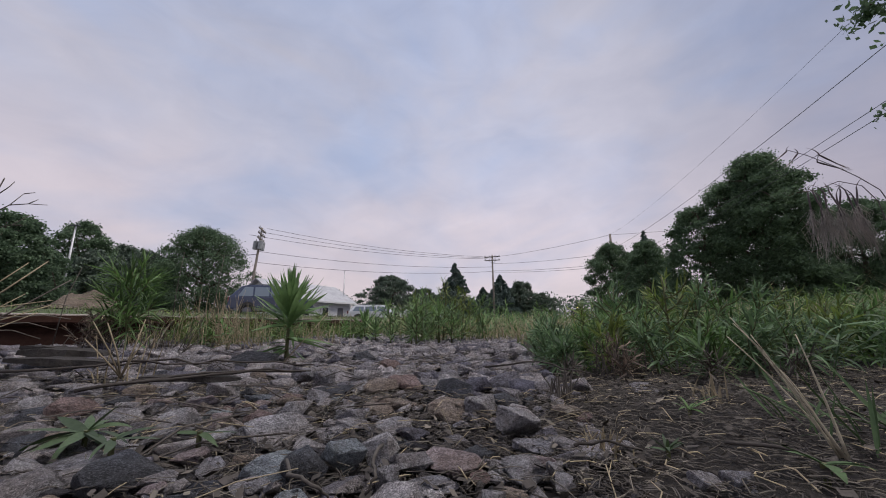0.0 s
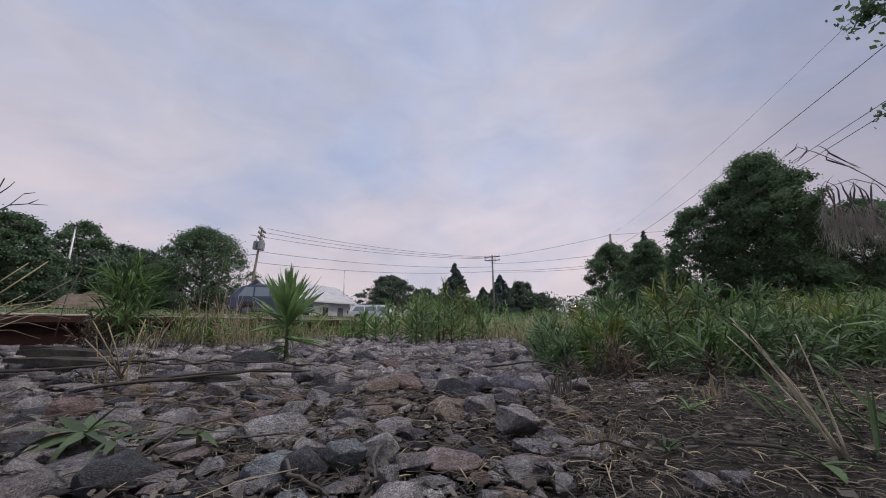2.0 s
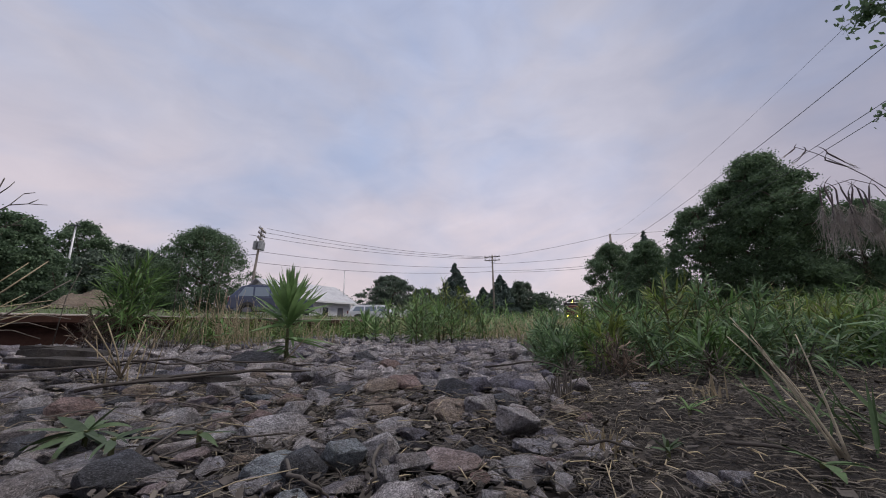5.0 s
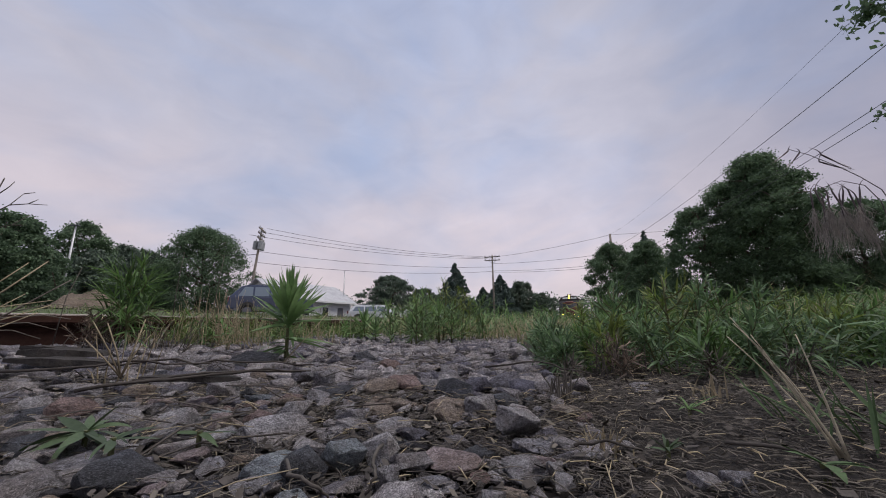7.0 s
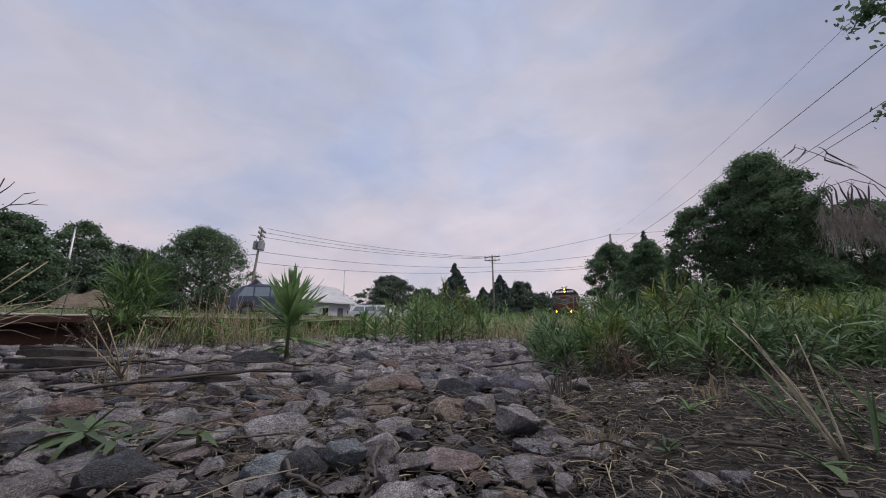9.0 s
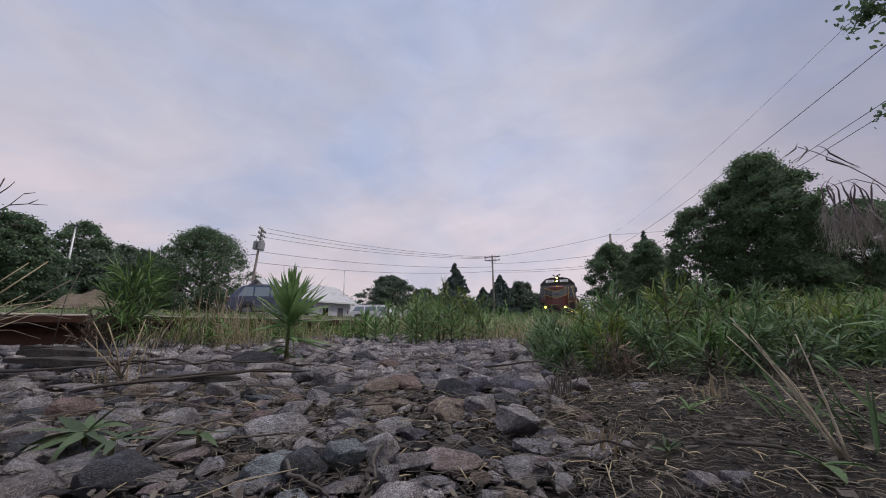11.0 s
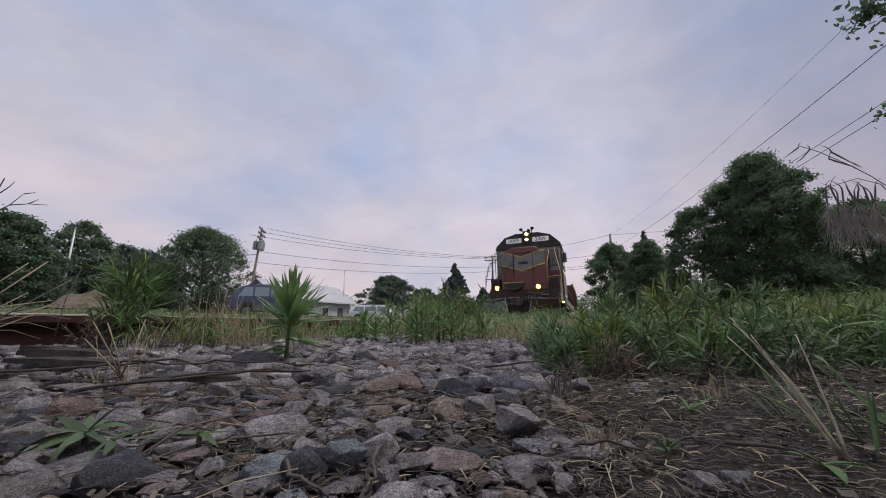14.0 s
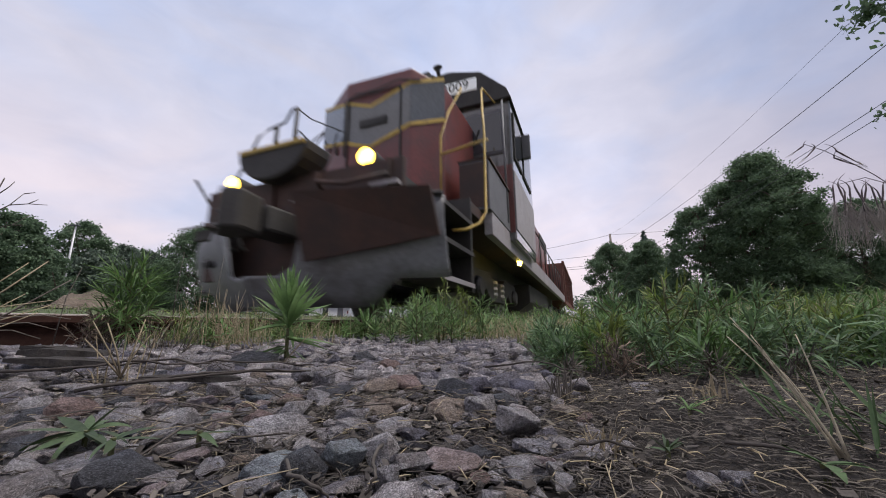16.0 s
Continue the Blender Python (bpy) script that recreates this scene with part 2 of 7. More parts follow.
M["siding"] = material("white_clapboard", (0.62, 0.62, 0.62), (0.72, 0.72, 0.71), 0.8, 12, 0.7)
M["roofing"] = material("pale_grey_shingles", (0.34, 0.34, 0.36), (0.46, 0.46, 0.48), 1.5, 14, 0.85, bump=0.4, bump_size=0.03)
M["wood_pole"] = material("weathered_pole_wood", (0.17, 0.145, 0.125), (0.26, 0.23, 0.20), 2, 30, 0.9, bump=0.4, bump_size=0.01)
M["metal_pole"] = material("galvanised_pole", (0.40, 0.40, 0.41), (0.50, 0.50, 0.51), 2, 30, 0.5, 0.5, bump=0.05)
M["transformer"] = material("grey_enamel_tank", (0.24, 0.25, 0.26), (0.32, 0.33, 0.34), 2, 30, 0.5)
M["wire"] = material("black_cable", (0.025, 0.025, 0.028), (0.04, 0.04, 0.042), 3, 30, 0.6, bump=0)
M["sand"] = material("excavated_dirt", (0.10, 0.080, 0.062), (0.18, 0.145, 0.115), 2.5, 25, 0.95, bump=0.7, bump_size=0.05)
M["asphalt"] = material("worn_asphalt", (0.045, 0.045, 0.047), (0.075, 0.073, 0.072), 0.7, 60, 0.9, bump=0.4, bump_size=0.01)
M["brown_car"] = material("oxide_brown_freight_paint", (0.13, 0.047, 0.035), (0.18, 0.068, 0.050), 0.8, 20, 0.65, bump=0.1, grime=(0.075, 0.048, 0.038), grime_scale=1.1, grime_at=(0.45, 0.75))


def ground_material():
    m = bpy.data.materials.new("ground_soil_and_turf")
    m.use_nodes = True
    t = m.node_tree
    bsdf = t.nodes["Principled BSDF"]
    co = t.nodes.new("ShaderNodeTexCoord").outputs["Object"]
    sep = t.nodes.new("ShaderNodeSeparateXYZ")
    t.links.new(co, sep.inputs[0])
    crumbs = noise_tex(t, co, 90, 6, 0.7)
    clods = noise_tex(t, co, 14, 5, 0.6)
    patches = noise_tex(t, co, 0.7, 5, 0.6)
    soil = ramp(t, [(0.3, (0.014, 0.011, 0.009)), (0.7, (0.050, 0.040, 0.033))], crumbs)
    soil = mixed(t, "MULTIPLY", 0.8, soil, ramp(t, [(0.3, (0.6, 0.6, 0.6)), (0.7, (1.25, 1.22, 1.2))], clods))
    turf = ramp(t, [(0.3, (0.045, 0.07, 0.022)), (0.55, (0.075, 0.095, 0.035)), (0.75, (0.14, 0.12, 0.06))], patches)
    turf = mixed(t, "MULTIPLY", 0.7, turf, ramp(t, [(0.3, (0.55, 0.55, 0.55)), (0.7, (1.3, 1.3, 1.3))], clods))
    far = t.nodes.new("ShaderNodeVectorMath")
    far.operation = "LENGTH"
    t.links.new(co, far.inputs[0])
    edge = t.nodes.new("ShaderNodeMapRange")
    edge.inputs[1].default_value, edge.inputs[2].default_value = 2.0, 6.0
    t.links.new(far.outputs["Value"], edge.inputs[0])
    t.links.new(mixed(t, "MIX", edge.outputs[0], soil, turf), bsdf.inputs["Base Color"])
    bsdf.inputs["Roughness"].default_value = 0.95
    b1 = node(t, "ShaderNodeBump", Strength=1.0, Distance=0.010)
    t.links.new(crumbs, b1.inputs["Height"])
    b2 = node(t, "ShaderNodeBump", Strength=0.5, Distance=0.02)
    t.links.new(clods, b2.inputs["Height"])
    t.links.new(b1.outputs[0], b2.inputs["Normal"])
    t.links.new(b2.outputs[0], bsdf.inputs["Normal"])
    return m


M["ground"] = ground_material()


# ---------------------------------------------------------------- mesh helpers
class Shape:
    """Gathers vertices and faces of one part."""

    def __init__(self):
        self.v, self.f = [], []

    def add(self, verts, faces):
        o = len(self.v)
        self.v += [tuple(p) for p in verts]
        self.f += [tuple(i + o for i in f) for f in faces]
        return self

    def box(self, x0, x1, y0, y1, z0, z1):
        p = [(x, y, z) for z in (z0, z1) for y in (y0, y1) for x in (x0, x1)]
        return self.add(p, [(0, 2, 3, 1), (4, 5, 7, 6), (0, 1, 5, 4), (2, 6, 7, 3), (0, 4, 6, 2), (1, 3, 7, 5)])

    def prism(self, ring_a, ring_b):
        n = len(ring_a)
        faces = [tuple(range(n))[::-1], tuple(range(n, 2 * n))]
        faces += [(i, (i + 1) % n, n + (i + 1) % n, n + i) for i in range(n)]
        return self.add(list(ring_a) + list(ring_b), faces)

    def tube(self, points, r, sides=6, r_end=None):
        pts = [Vector(p) for p in points]
        n = len(pts)
        rings = []
        for i, p in enumerate(pts):
            d = (pts[min(i + 1, n - 1)] - pts[max(i - 1, 0)]).normalized()
            u = d.cross(Vector((0, 0, 1)) if abs(d.z) < 0.9 else Vector((1, 0, 0))).normalized()
            w = d.cross(u)
            rad = r if r_end is None else r + (r_end - r) * i / max(1, n - 1)
            rings.append([p + (u * math.cos(2 * math.pi * k / sides) + w * math.sin(2 * math.pi * k / sides)) * rad for k in range(sides)])
        faces = []
        for i in range(n - 1):
            for k in range(sides):
                a, b = i * sides + k, i * sides + (k + 1) % sides
                faces.append((a, b, b + sides, a + sides))
        faces += [tuple(range(sides))[::-1], tuple(range((n - 1) * sides, n * sides))]
        return self.add([q for ring in rings for q in ring], faces)

    def lathe(self, centre, axis, profile, sides=20):
        """profile: (distance along the axis, radius)."""
        c, d = Vector(centre), Vector(axis).normalized()
        u = d.cross(Vector((0, 0, 1)) if abs(d.z) < 0.9 else Vector((1, 0, 0))).normalized()
        w = d.cross(u)
        v = [c + d * a + (u * math.cos(2 * math.pi * k / sides) + w * math.sin(2 * math.pi * k / sides)) * r for a, r in profile for k in range(sides)]
        faces = []
        for i in range(len(profile) - 1):
            for k in range(sides):
                a, b = i * sides + k, i * sides + (k + 1) % sides
                faces.append((a, b, b + sides, a + sides))
        faces += [tuple(range(sides))[::-1], tuple(range((len(profile) - 1) * sides, len(profile) * sides))]
        return self.add(v, faces)

    def mesh(self, name, bevel=0.0, smooth=False, segments=2):
        bm = bmesh.new()
        vs = [bm.verts.new(p) for p in self.v]
        for f in self.f:
            try:
                bm.faces.new([vs[i] for i in f])
            except ValueError:
                pass
        bmesh.ops.recalc_face_normals(bm, faces=bm.faces)
        if bevel:
            sharp = [e for e in bm.edges if len(e.link_faces) == 2 and e.calc_face_angle(0) > 0.5]
            bmesh.ops.bevel(bm, geom=sharp, offset=bevel, segments=segments, affect="EDGES", profile=0.5, clamp_overlap=True)
        me = bpy.data.meshes.new(name)
        bm.to_mesh(me)
        bm.free()
        if smooth:
            me.shade_smooth()
        return me


def fast_mesh(name, verts, faces):
    """A mesh from numpy arrays: verts (n, 3), faces (m, 3 or 4)."""
    me = bpy.data.meshes.new(name)
    verts, faces = np.asarray(verts, np.float32), np.asarray(faces, np.int32)
    k = faces.shape[1]
    me.vertices.add(len(verts))
    me.vertices.foreach_set("co", verts.ravel())
    me.loops.add(faces.size)
    me.loops.foreach_set("vertex_index", faces.ravel())
    me.polygons.add(len(faces))
    me.polygons.foreach_set("loop_start", np.arange(0, faces.size, k, dtype=np.int32))
    me.update(calc_edges=True)
    me.validate()
    return me


def part(name, shape, mat, parent=None, label="", bevel=0.0, smooth=False, at=None):
    me = shape.mesh(name, bevel, smooth) if isinstance(shape, Shape) else shape
    if not me.materials:
        me.materials.append(M[mat] if isinstance(mat, str) else mat)
    ob = new(name, me)
    if parent is not None:
        ob.parent = parent
    if at is not None:
        ob.matrix_basis = at
    return tagged(ob, label=label)


def thing(name, label, category, at=None, group="", kind=""):
    ob = new(name)
    ob.empty_display_size = 0.1
    if at is not None:
        ob.matrix_basis = at
    return tagged(ob, label, category, group, kind)


def smoothstep(a, b, x):
    t = np.clip((np.asarray(x, float) - a) / (b - a), 0, 1)
    return t * t * (3 - 2 * t)


# ---------------------------------------------------------------- ground
RAIL_X, RAIL_TOP, GAUGE = -2.605, 0.158, 0.755


def height(x, y):
    """The lie of the land: ballast shoulder, a raised lot beyond the track, a bank rising on the other side."""
    x, y = np.asarray(x, float), np.asarray(y, float)
    z = 0.030 * smoothstep(-1.0, -1.75, x) - 0.012 * smoothstep(0.12, -0.05, x) * smoothstep(-1.6, -1.0, x)
    lot = 0.55 - 0.25 * smoothstep(17, 24, y)
    z = z + (lot - 0.04) * smoothstep(-5.5, -10.5, x)
    z = z + 0.035 * np.clip(x - 0.20, 0, 3) + 0.055 * np.clip(x - 3.0, 0, 22)
    z = z + 0.02 * np.clip(np.hypot(x, y) - 3.0, 0, 12) * smoothstep(0.0, 1.5, x)
    d = np.hypot(x, y)
    z = z + 0.004 * np.sin(x * 9.1 + 1.3) * np.cos(y * 7.7) * smoothstep(0.1, 0.4, d)
    return z


def build_ground():
    na = 288
    radii = np.concatenate([[0.0], np.geomspace(0.03, 2200, 120)])
    ang = np.linspace(0, 2 * math.pi, na, endpoint=False)
    r, a = np.meshgrid(radii, ang, indexing="ij")
    x, y = r * np.cos(a), r * np.sin(a)
    z = height(x, y)
    rng = np.random.default_rng(3)
    z = z + rng.normal(0, 1, z.shape) * np.clip(r * 0.004, 0, 0.004) - 0.006
    v = np.stack([x, y, z], -1).reshape(-1, 3)
    i, j = np.meshgrid(np.arange(len(radii) - 1), np.arange(na), indexing="ij")
    j2 = (j + 1) % na
    f = np.stack([i * na + j, (i + 1) * na + j, (i + 1) * na + j2, i * na + j2], -1).reshape(-1, 4)
    me = fast_mesh("ground", v, f)
    me.materials.append(M["ground"])
    me.shade_smooth()
    return tagged(new("ground", me), "dark littered soil running into rough turf", "ground", kind="structure")


ground = build_ground()


def lot_sheet():
    xs, ys = np.linspace(-60, -10.8, 30), np.linspace(4, 75, 40)
    x, y = np.meshgrid(xs, ys, indexing="ij")
    v = np.stack([x, y, height(x, y) + 0.03], -1).reshape(-1, 3)
    i, j = np.meshgrid(np.arange(29), np.arange(39), indexing="ij")
    f = np.stack([i * 40 + j, (i + 1) * 40 + j, (i + 1) * 40 + j + 1, i * 40 + j + 1], -1).reshape(-1, 4)
    me = fast_mesh("parking_lot", v, f)
    me.materials.append(M["asphalt"])
    return tagged(new("parking_lot", me), "worn grey asphalt lot beyond the track", "parking lot", kind="structure")


lot_sheet()


# ---------------------------------------------------------------- railway track
def rail_profile(x, top):
    half = [(0.000, 0.0), (0.036, 0.0), (0.037, -0.028), (0.030, -0.038), (0.009, -0.048), (0.008, -0.120), (0.020, -0.140), (0.069, -0.150), (0.069, -0.162)]
    pts = [(x + a, top + b) for a, b in half] + [(x - a, top + b) for a, b in half[:0:-1]]
    return pts


def build_track():
    track = thing("railway_track", "rusty steel rails on dark wooden ties", "railway track", kind="structure")
    for side in (1, -1):
        s, h = Shape(), Shape()
        x = RAIL_X + side * GAUGE
        prof = rail_profile(x, RAIL_TOP - 0.003)
        s.prism([(px, -40, pz) for px, pz in prof], [(px, 260, pz) for px, pz in prof])
        rail = part("rail", s, "rust", track, "steel rail with a rust-brown web", bevel=0.0)
        h.prism([(x + a, -40, RAIL_TOP + b) for a, b in ((-0.037, -0.006), (0.037, -0.006), (0.031, 0.0), (-0.031, 0.0))],
                [(x + a, 260, RAIL_TOP + b) for a, b in ((-0.037, -0.006), (0.037, -0.006), (0.031, 0.0), (-0.031, 0.0))])
        part("rail_head", h, "railhead", rail, "pale worn running surface")
    tie = Shape().box(-1.3, 1.3, -0.11, 0.11, -0.18, 0.0).mesh("tie", bevel=0.012)
    tie.materials.append(M["tie"])
    rng = random.Random(5)
    for k in range(110):
        part("tie", tie, "tie", track, at=pose(RAIL_X + rng.uniform(-0.03, 0.03), -5 + k * 0.52, RAIL_TOP - 0.160 + rng.uniform(-0.004, 0.004), 0, 0, rng.uniform(-1.2, 1.2)))
    return track


track = build_track()
# ---------------------------------------------------------------- locomotive
# local space: x across (towards the weeds +), y back from the ditch lamps, z up from the rail head
def lettering(text, size, parent, mat, at, name="road_number"):
    cu = bpy.data.curves.new(name, "FONT")
    cu.body, cu.size, cu.extrude, cu.align_x, cu.align_y = text, size, 0.003, "CENTER", "CENTER"
    tmp = bpy.data.objects.new(name, cu)
    scene.collection.objects.link(tmp)
    bpy.context.view_layer.update()
    me = bpy.data.meshes.new_from_object(tmp.evaluated_get(bpy.context.evaluated_depsgraph_get()))
    bpy.data.objects.remove(tmp)
    me.materials.clear()
    me.materials.append(M[mat])
    ob = new(name, me)
    ob.parent, ob.matrix_basis = parent, at
    return ob


def wheel_mesh(r=0.508):
    s = Shape()
    s.lathe((0, 0, 0), (1, 0, 0), [(-0.07, r + 0.025), (-0.05, r + 0.025), (-0.04, r), (0.07, r - 0.005), (0.07, r - 0.07), (0.02, r - 0.09), (0.02, 0.16), (0.09, 0.13), (0.09, 0.0)], 32)
    for k in range(6):
        a = k * math.pi / 3
        s.box(0.06, 0.10, 0.22 * math.cos(a) - 0.02, 0.22 * math.cos(a) + 0.02, 0.22 * math.sin(a) - 0.02, 0.22 * math.sin(a) + 0.02)
    me = s.mesh("wheel")
    me.materials.append(M["steel"])
    return me


WHEEL = wheel_mesh()
WHEELS = []


def add_truck(parent, y, half=1.37):
    truck = part("truck", Shape().box(-1.0, 1.0, y - 0.25, y + 0.25, 0.42, 0.80), "black", parent, "sooty black truck bolster", bevel=0.02)
    for side in (1, -1):
        s = Shape()
        x0, x1 = sorted((side * 0.98, side * 1.12))
        prof = [(-half - 0.35, 0.62), (-half - 0.30, 0.78), (-0.6, 0.82), (-0.45, 0.70), (0.45, 0.70), (0.6, 0.82), (half + 0.30, 0.78), (half + 0.35, 0.62),
                (half + 0.25, 0.40), (half - 0.28, 0.40), (half - 0.5, 0.52), (0.5, 0.34), (-0.5, 0.34), (-half + 0.5, 0.52), (-half + 0.28, 0.40), (-half - 0.25, 0.40)]
        s.prism([(x0, y + a, b) for a, b in prof], [(x1, y + a, b) for a, b in prof])
        part("side_frame", s, "black", truck, bevel=0.015)
        for e in (-1, 1):
            j = Shape().lathe((side * 1.0, y + e * half, 0.508), (side, 0, 0), [(0, 0.17), (0.16, 0.17), (0.20, 0.13), (0.20, 0.0)], 16)
            part("journal_box", j, "black", truck)
            sp = Shape().lathe((side * 1.07, y + e * 0.28, 0.40), (0, 0, 1), [(0, 0.09), (0.05, 0.11), (0.1, 0.09), (0.15, 0.11), (0.2, 0.09), (0.25, 0.11), (0.3, 0.09)], 12)
            part("spring", sp, "steel", truck)
    for e in (-1, 1):
        for side in (1, -1):
            w = part("wheel", WHEEL, "steel", parent)
            WHEELS.append((w, side, y + e * half))
    return truck


def hand_rail(parent, points, mat, r=0.022, name="handrail"):
    return part(name, Shape().tube(points, r, 8), mat, parent, smooth=True)


def build_locomotive():
    loco = thing("locomotive", "maroon diesel locomotive with yellow stripes and grey snow plow", "locomotive")
    # frame and deck
    part("deck", Shape().box(-1.46, 1.46, 1.15, 17.2, 1.22, 1.36).box(-1.05, 1.05, 0.05, 1.15, 1.22, 1.38), "maroon_dirty", loco, bevel=0.01)
    part("frame", Shape().box(-0.9, 0.9, 0.2, 17.4, 0.78, 1.22), "black", loco, "sooty black underframe", bevel=0.02)
    for side in (1, -1):
        x0, x1 = sorted((side * 1.46, side * 1.57))
        part("side_sill", Shape().box(x0, x1, 1.75, 17.2, 1.08, 1.40), "white", loco, "faded white side sill", bevel=0.006)
    # end plate, ditch lamps, drop step
    end = part("end_plate", Shape().box(-1.22, 1.22, -0.03, 0.03, 0.90, 1.42), "maroon_dirty", loco, "grimy maroon end plate", bevel=0.01)
    part("step_bar", Shape().box(0.92, 1.20, -0.10, -0.03, 1.14, 1.18), "white", end, "white edge of a foot step")
    part("step_bar", Shape().box(-0.92, -0.66, -0.10, -0.03, 1.025, 1.06), "white", end, "white edge of a foot step")
    part("buffer_beam", Shape().box(-1.30, 1.30, -0.09, -0.03, 0.86, 0.98), "black", end, bevel=0.01)
    for k in range(9):
        part("bolt", Shape().lathe((0.45 + k * 0.09, -0.03, 1.02), (0, -1, 0), [(0, 0.018), (0.025, 0.018), (0.025, 0)], 6), "steel", end)
    for side in (1, -1):
        x = 0.81 if side > 0 else -0.92
        can = part("ditch_light", Shape().lathe((x, 0.22, 1.49), (0, -1, 0), [(0, 0.05), (0.02, 0.09), (0.20, 0.105), (0.22, 0.105), (0.22, 0.0)], 24), "black", loco, "round ditch lamp, lit warm white")
        part("lens", Shape().lathe((x, -0.005, 1.49), (0, -1, 0), [(0, 0.088), (0.012, 0.075), (0.018, 0.04), (0.02, 0.0)], 24), "lamp", can, "glowing lamp lens", smooth=True)
        part("bracket", Shape().box(x - 0.05, x + 0.05, 0.06, 0.16, 1.36, 1.46), "black", can)
    bowl = [(-0.17 + 0.45 * math.cos(a), 1.70 + 0.34 * math.sin(a)) for a in np.linspace(0, -math.pi, 13)]
    step = part("drop_step", Shape().prism([(x, -0.20, z) for x, z in bowl], [(x, 0.16, z) for x, z in bowl]), "black", loco, "rounded drop step over the coupler", bevel=0.02)
    part("step_edge", Shape().box(-0.58, 0.24, -0.225, -0.203, 1.665, 1.705), "yellow", step, "yellow safety edge")
    # coupler and hoses
    s = Shape().box(-0.16, 0.16, -0.45, 0.2, 0.74, 0.98)
    s.prism([(-0.20, -0.45, 0.70), (0.10, -0.45, 0.70), (0.16, -0.72, 0.70), (0.02, -0.80, 0.70), (-0.24, -0.62, 0.70)],
            [(-0.20, -0.45, 1.04), (0.10, -0.45, 1.04), (0.16, -0.72, 1.04), (0.02, -0.80, 1.04), (-0.24, -0.62, 1.04)])
    part("coupler", s, "black", loco, "blackened knuckle coupler", bevel=0.03)
    for x in (-0.55, -0.42, 0.40, 0.53, 0.66):
        hand_rail(loco, [(x, -0.06, 1.12), (x * 1.02, -0.22, 1.05), (x * 1.03, -0.27, 0.85), (x * 1.0, -0.22, 0.70), (x * 0.94, -0.18, 0.66)], "black", 0.022, "air_hose")
    hand_rail(loco, [(-1.50, 0.33, 1.00), (-1.54, 0.33, 1.26), (-1.80, 0.16, 1.75)], "black", 0.018, "marker_rod")
    hand_rail(loco, [(-1.45, -0.12, 0.90), (-1.45, -0.14, 1.00), (-1.0, -0.14, 1.0), (-0.2, -0.25, 1.06)], "steel", 0.014, "uncoupling_lever")
    hand_rail(loco, [(1.45, -0.12, 0.90), (1.40, -0.14, 0.96), (1.0, -0.14, 1.0), (0.2, -0.25, 1.06)], "steel", 0.014, "uncoupling_lever")
    for k, (x0, x1, zz) in enumerate(((-1.10, -0.50, 0.98), (-0.95, -0.35, 1.12), (0.35, 1.10, 1.22), (0.40, 0.95, 1.06))):
        hand_rail(loco, [(x0, -0.05, zz), (x0 + 0.05, -0.16, zz + 0.03), ((x0 + x1) / 2, -0.19, zz - 0.05), (x1, -0.10, zz + 0.02)], "maroon_dirty", 0.022, "brake_pipe")
    for x in (-1.05, -0.25, 0.30, 1.08):
        part("stiffener", Shape().box(x - 0.02, x + 0.02, -0.075, -0.031, 0.99, 1.40), "maroon_dirty", end)
    part("pilot_plate", Shape().box(-1.18, 1.18, -0.025, 0.03, 0.42, 0.895), "maroon_dirty", end, "grimy plate behind the coupler", bevel=0.008)
    # snow plow: two curved wings meeting ahead of the coupler
    for side in (1, -1):
        s = Shape()
        cols, rows = 12, 8
        grid = []
        for i in range(cols + 1):
            u = i / cols
            x = side * (1.63 if side > 0 else 1.66) * u
            yc = -0.45 + (0.46 if side > 0 else 0.80) * u
            low = 0.10 if u < 0.58 else (0.10 + (u - 0.58) / 0.16 * 0.22 if u < 0.74 else 0.32)
            for j in range(rows + 1):
                w = j / rows
                top = 0.36 if u < 0.24 else (0.36 + (u - 0.24) / 0.10 * 0.60 if u < 0.34 else 0.96)
                z = low + (top - low) * w
                k = (z - 0.10) / 0.82
                y = yc - 0.16 + 0.34 * (4 * (k - 0.5) ** 2) * 0.5 - 0.16 * max(0, k - 0.55) * 2 + 0.16 * (1 - k)
                grid.append((x, y, z))
        back = [(a, b + 0.025, c) for a, b, c in grid]
        n = (cols + 1) * (rows + 1)
        f = []
        for i in range(cols):
            for j in range(rows):
                a = i * (rows + 1) + j
                b = a + rows + 1
                f += [(a, b, b + 1, a + 1), (n + a, n + a + 1, n + b + 1, n + b)]
        for i in range(cols):
            a, b = i * (rows + 1), (i + 1) * (rows + 1)
            f += [(a, n + a, n + b, b), (a + rows, b + rows, n + b + rows, n + a + rows)]
        e = cols * (rows + 1)
        for j in range(rows):
            f += [(e + j, n + e + j, n + e + j + 1, e + j + 1), (j, j + 1, n + j + 1, n + j)]
        s.add(grid + back, f)
        blade = part("plow_blade", s, "plow", loco, "scuffed grey snow plow blade", smooth=True)
        cap = [(side * (1.63 if side > 0 else 1.66) * u, -0.45 + (0.46 if side > 0 else 0.80) * u - 0.14, 0.97) for u in (0.36, 0.5, 0.75, 1.0)]
        part("plow_rim", Shape().tube(cap, 0.022, 6), "black", blade)
        part("plow_brace", Shape().tube([(side * 0.9, -0.2, 0.55), (side * 0.9, 0.4, 0.85)], 0.04, 6), "black", blade)
        # dark plate added for the shade under the blade's forward-leaning top
        if side < 0:
            continue
        us = (0.36, 0.55, 0.76, 0.99)
        lows = (0.44, 0.49, 0.55, 0.62)
        p = [(side * (1.63 if side > 0 else 1.66) * u, -0.45 + (0.46 if side > 0 else 0.80) * u - 0.235) for u in us]
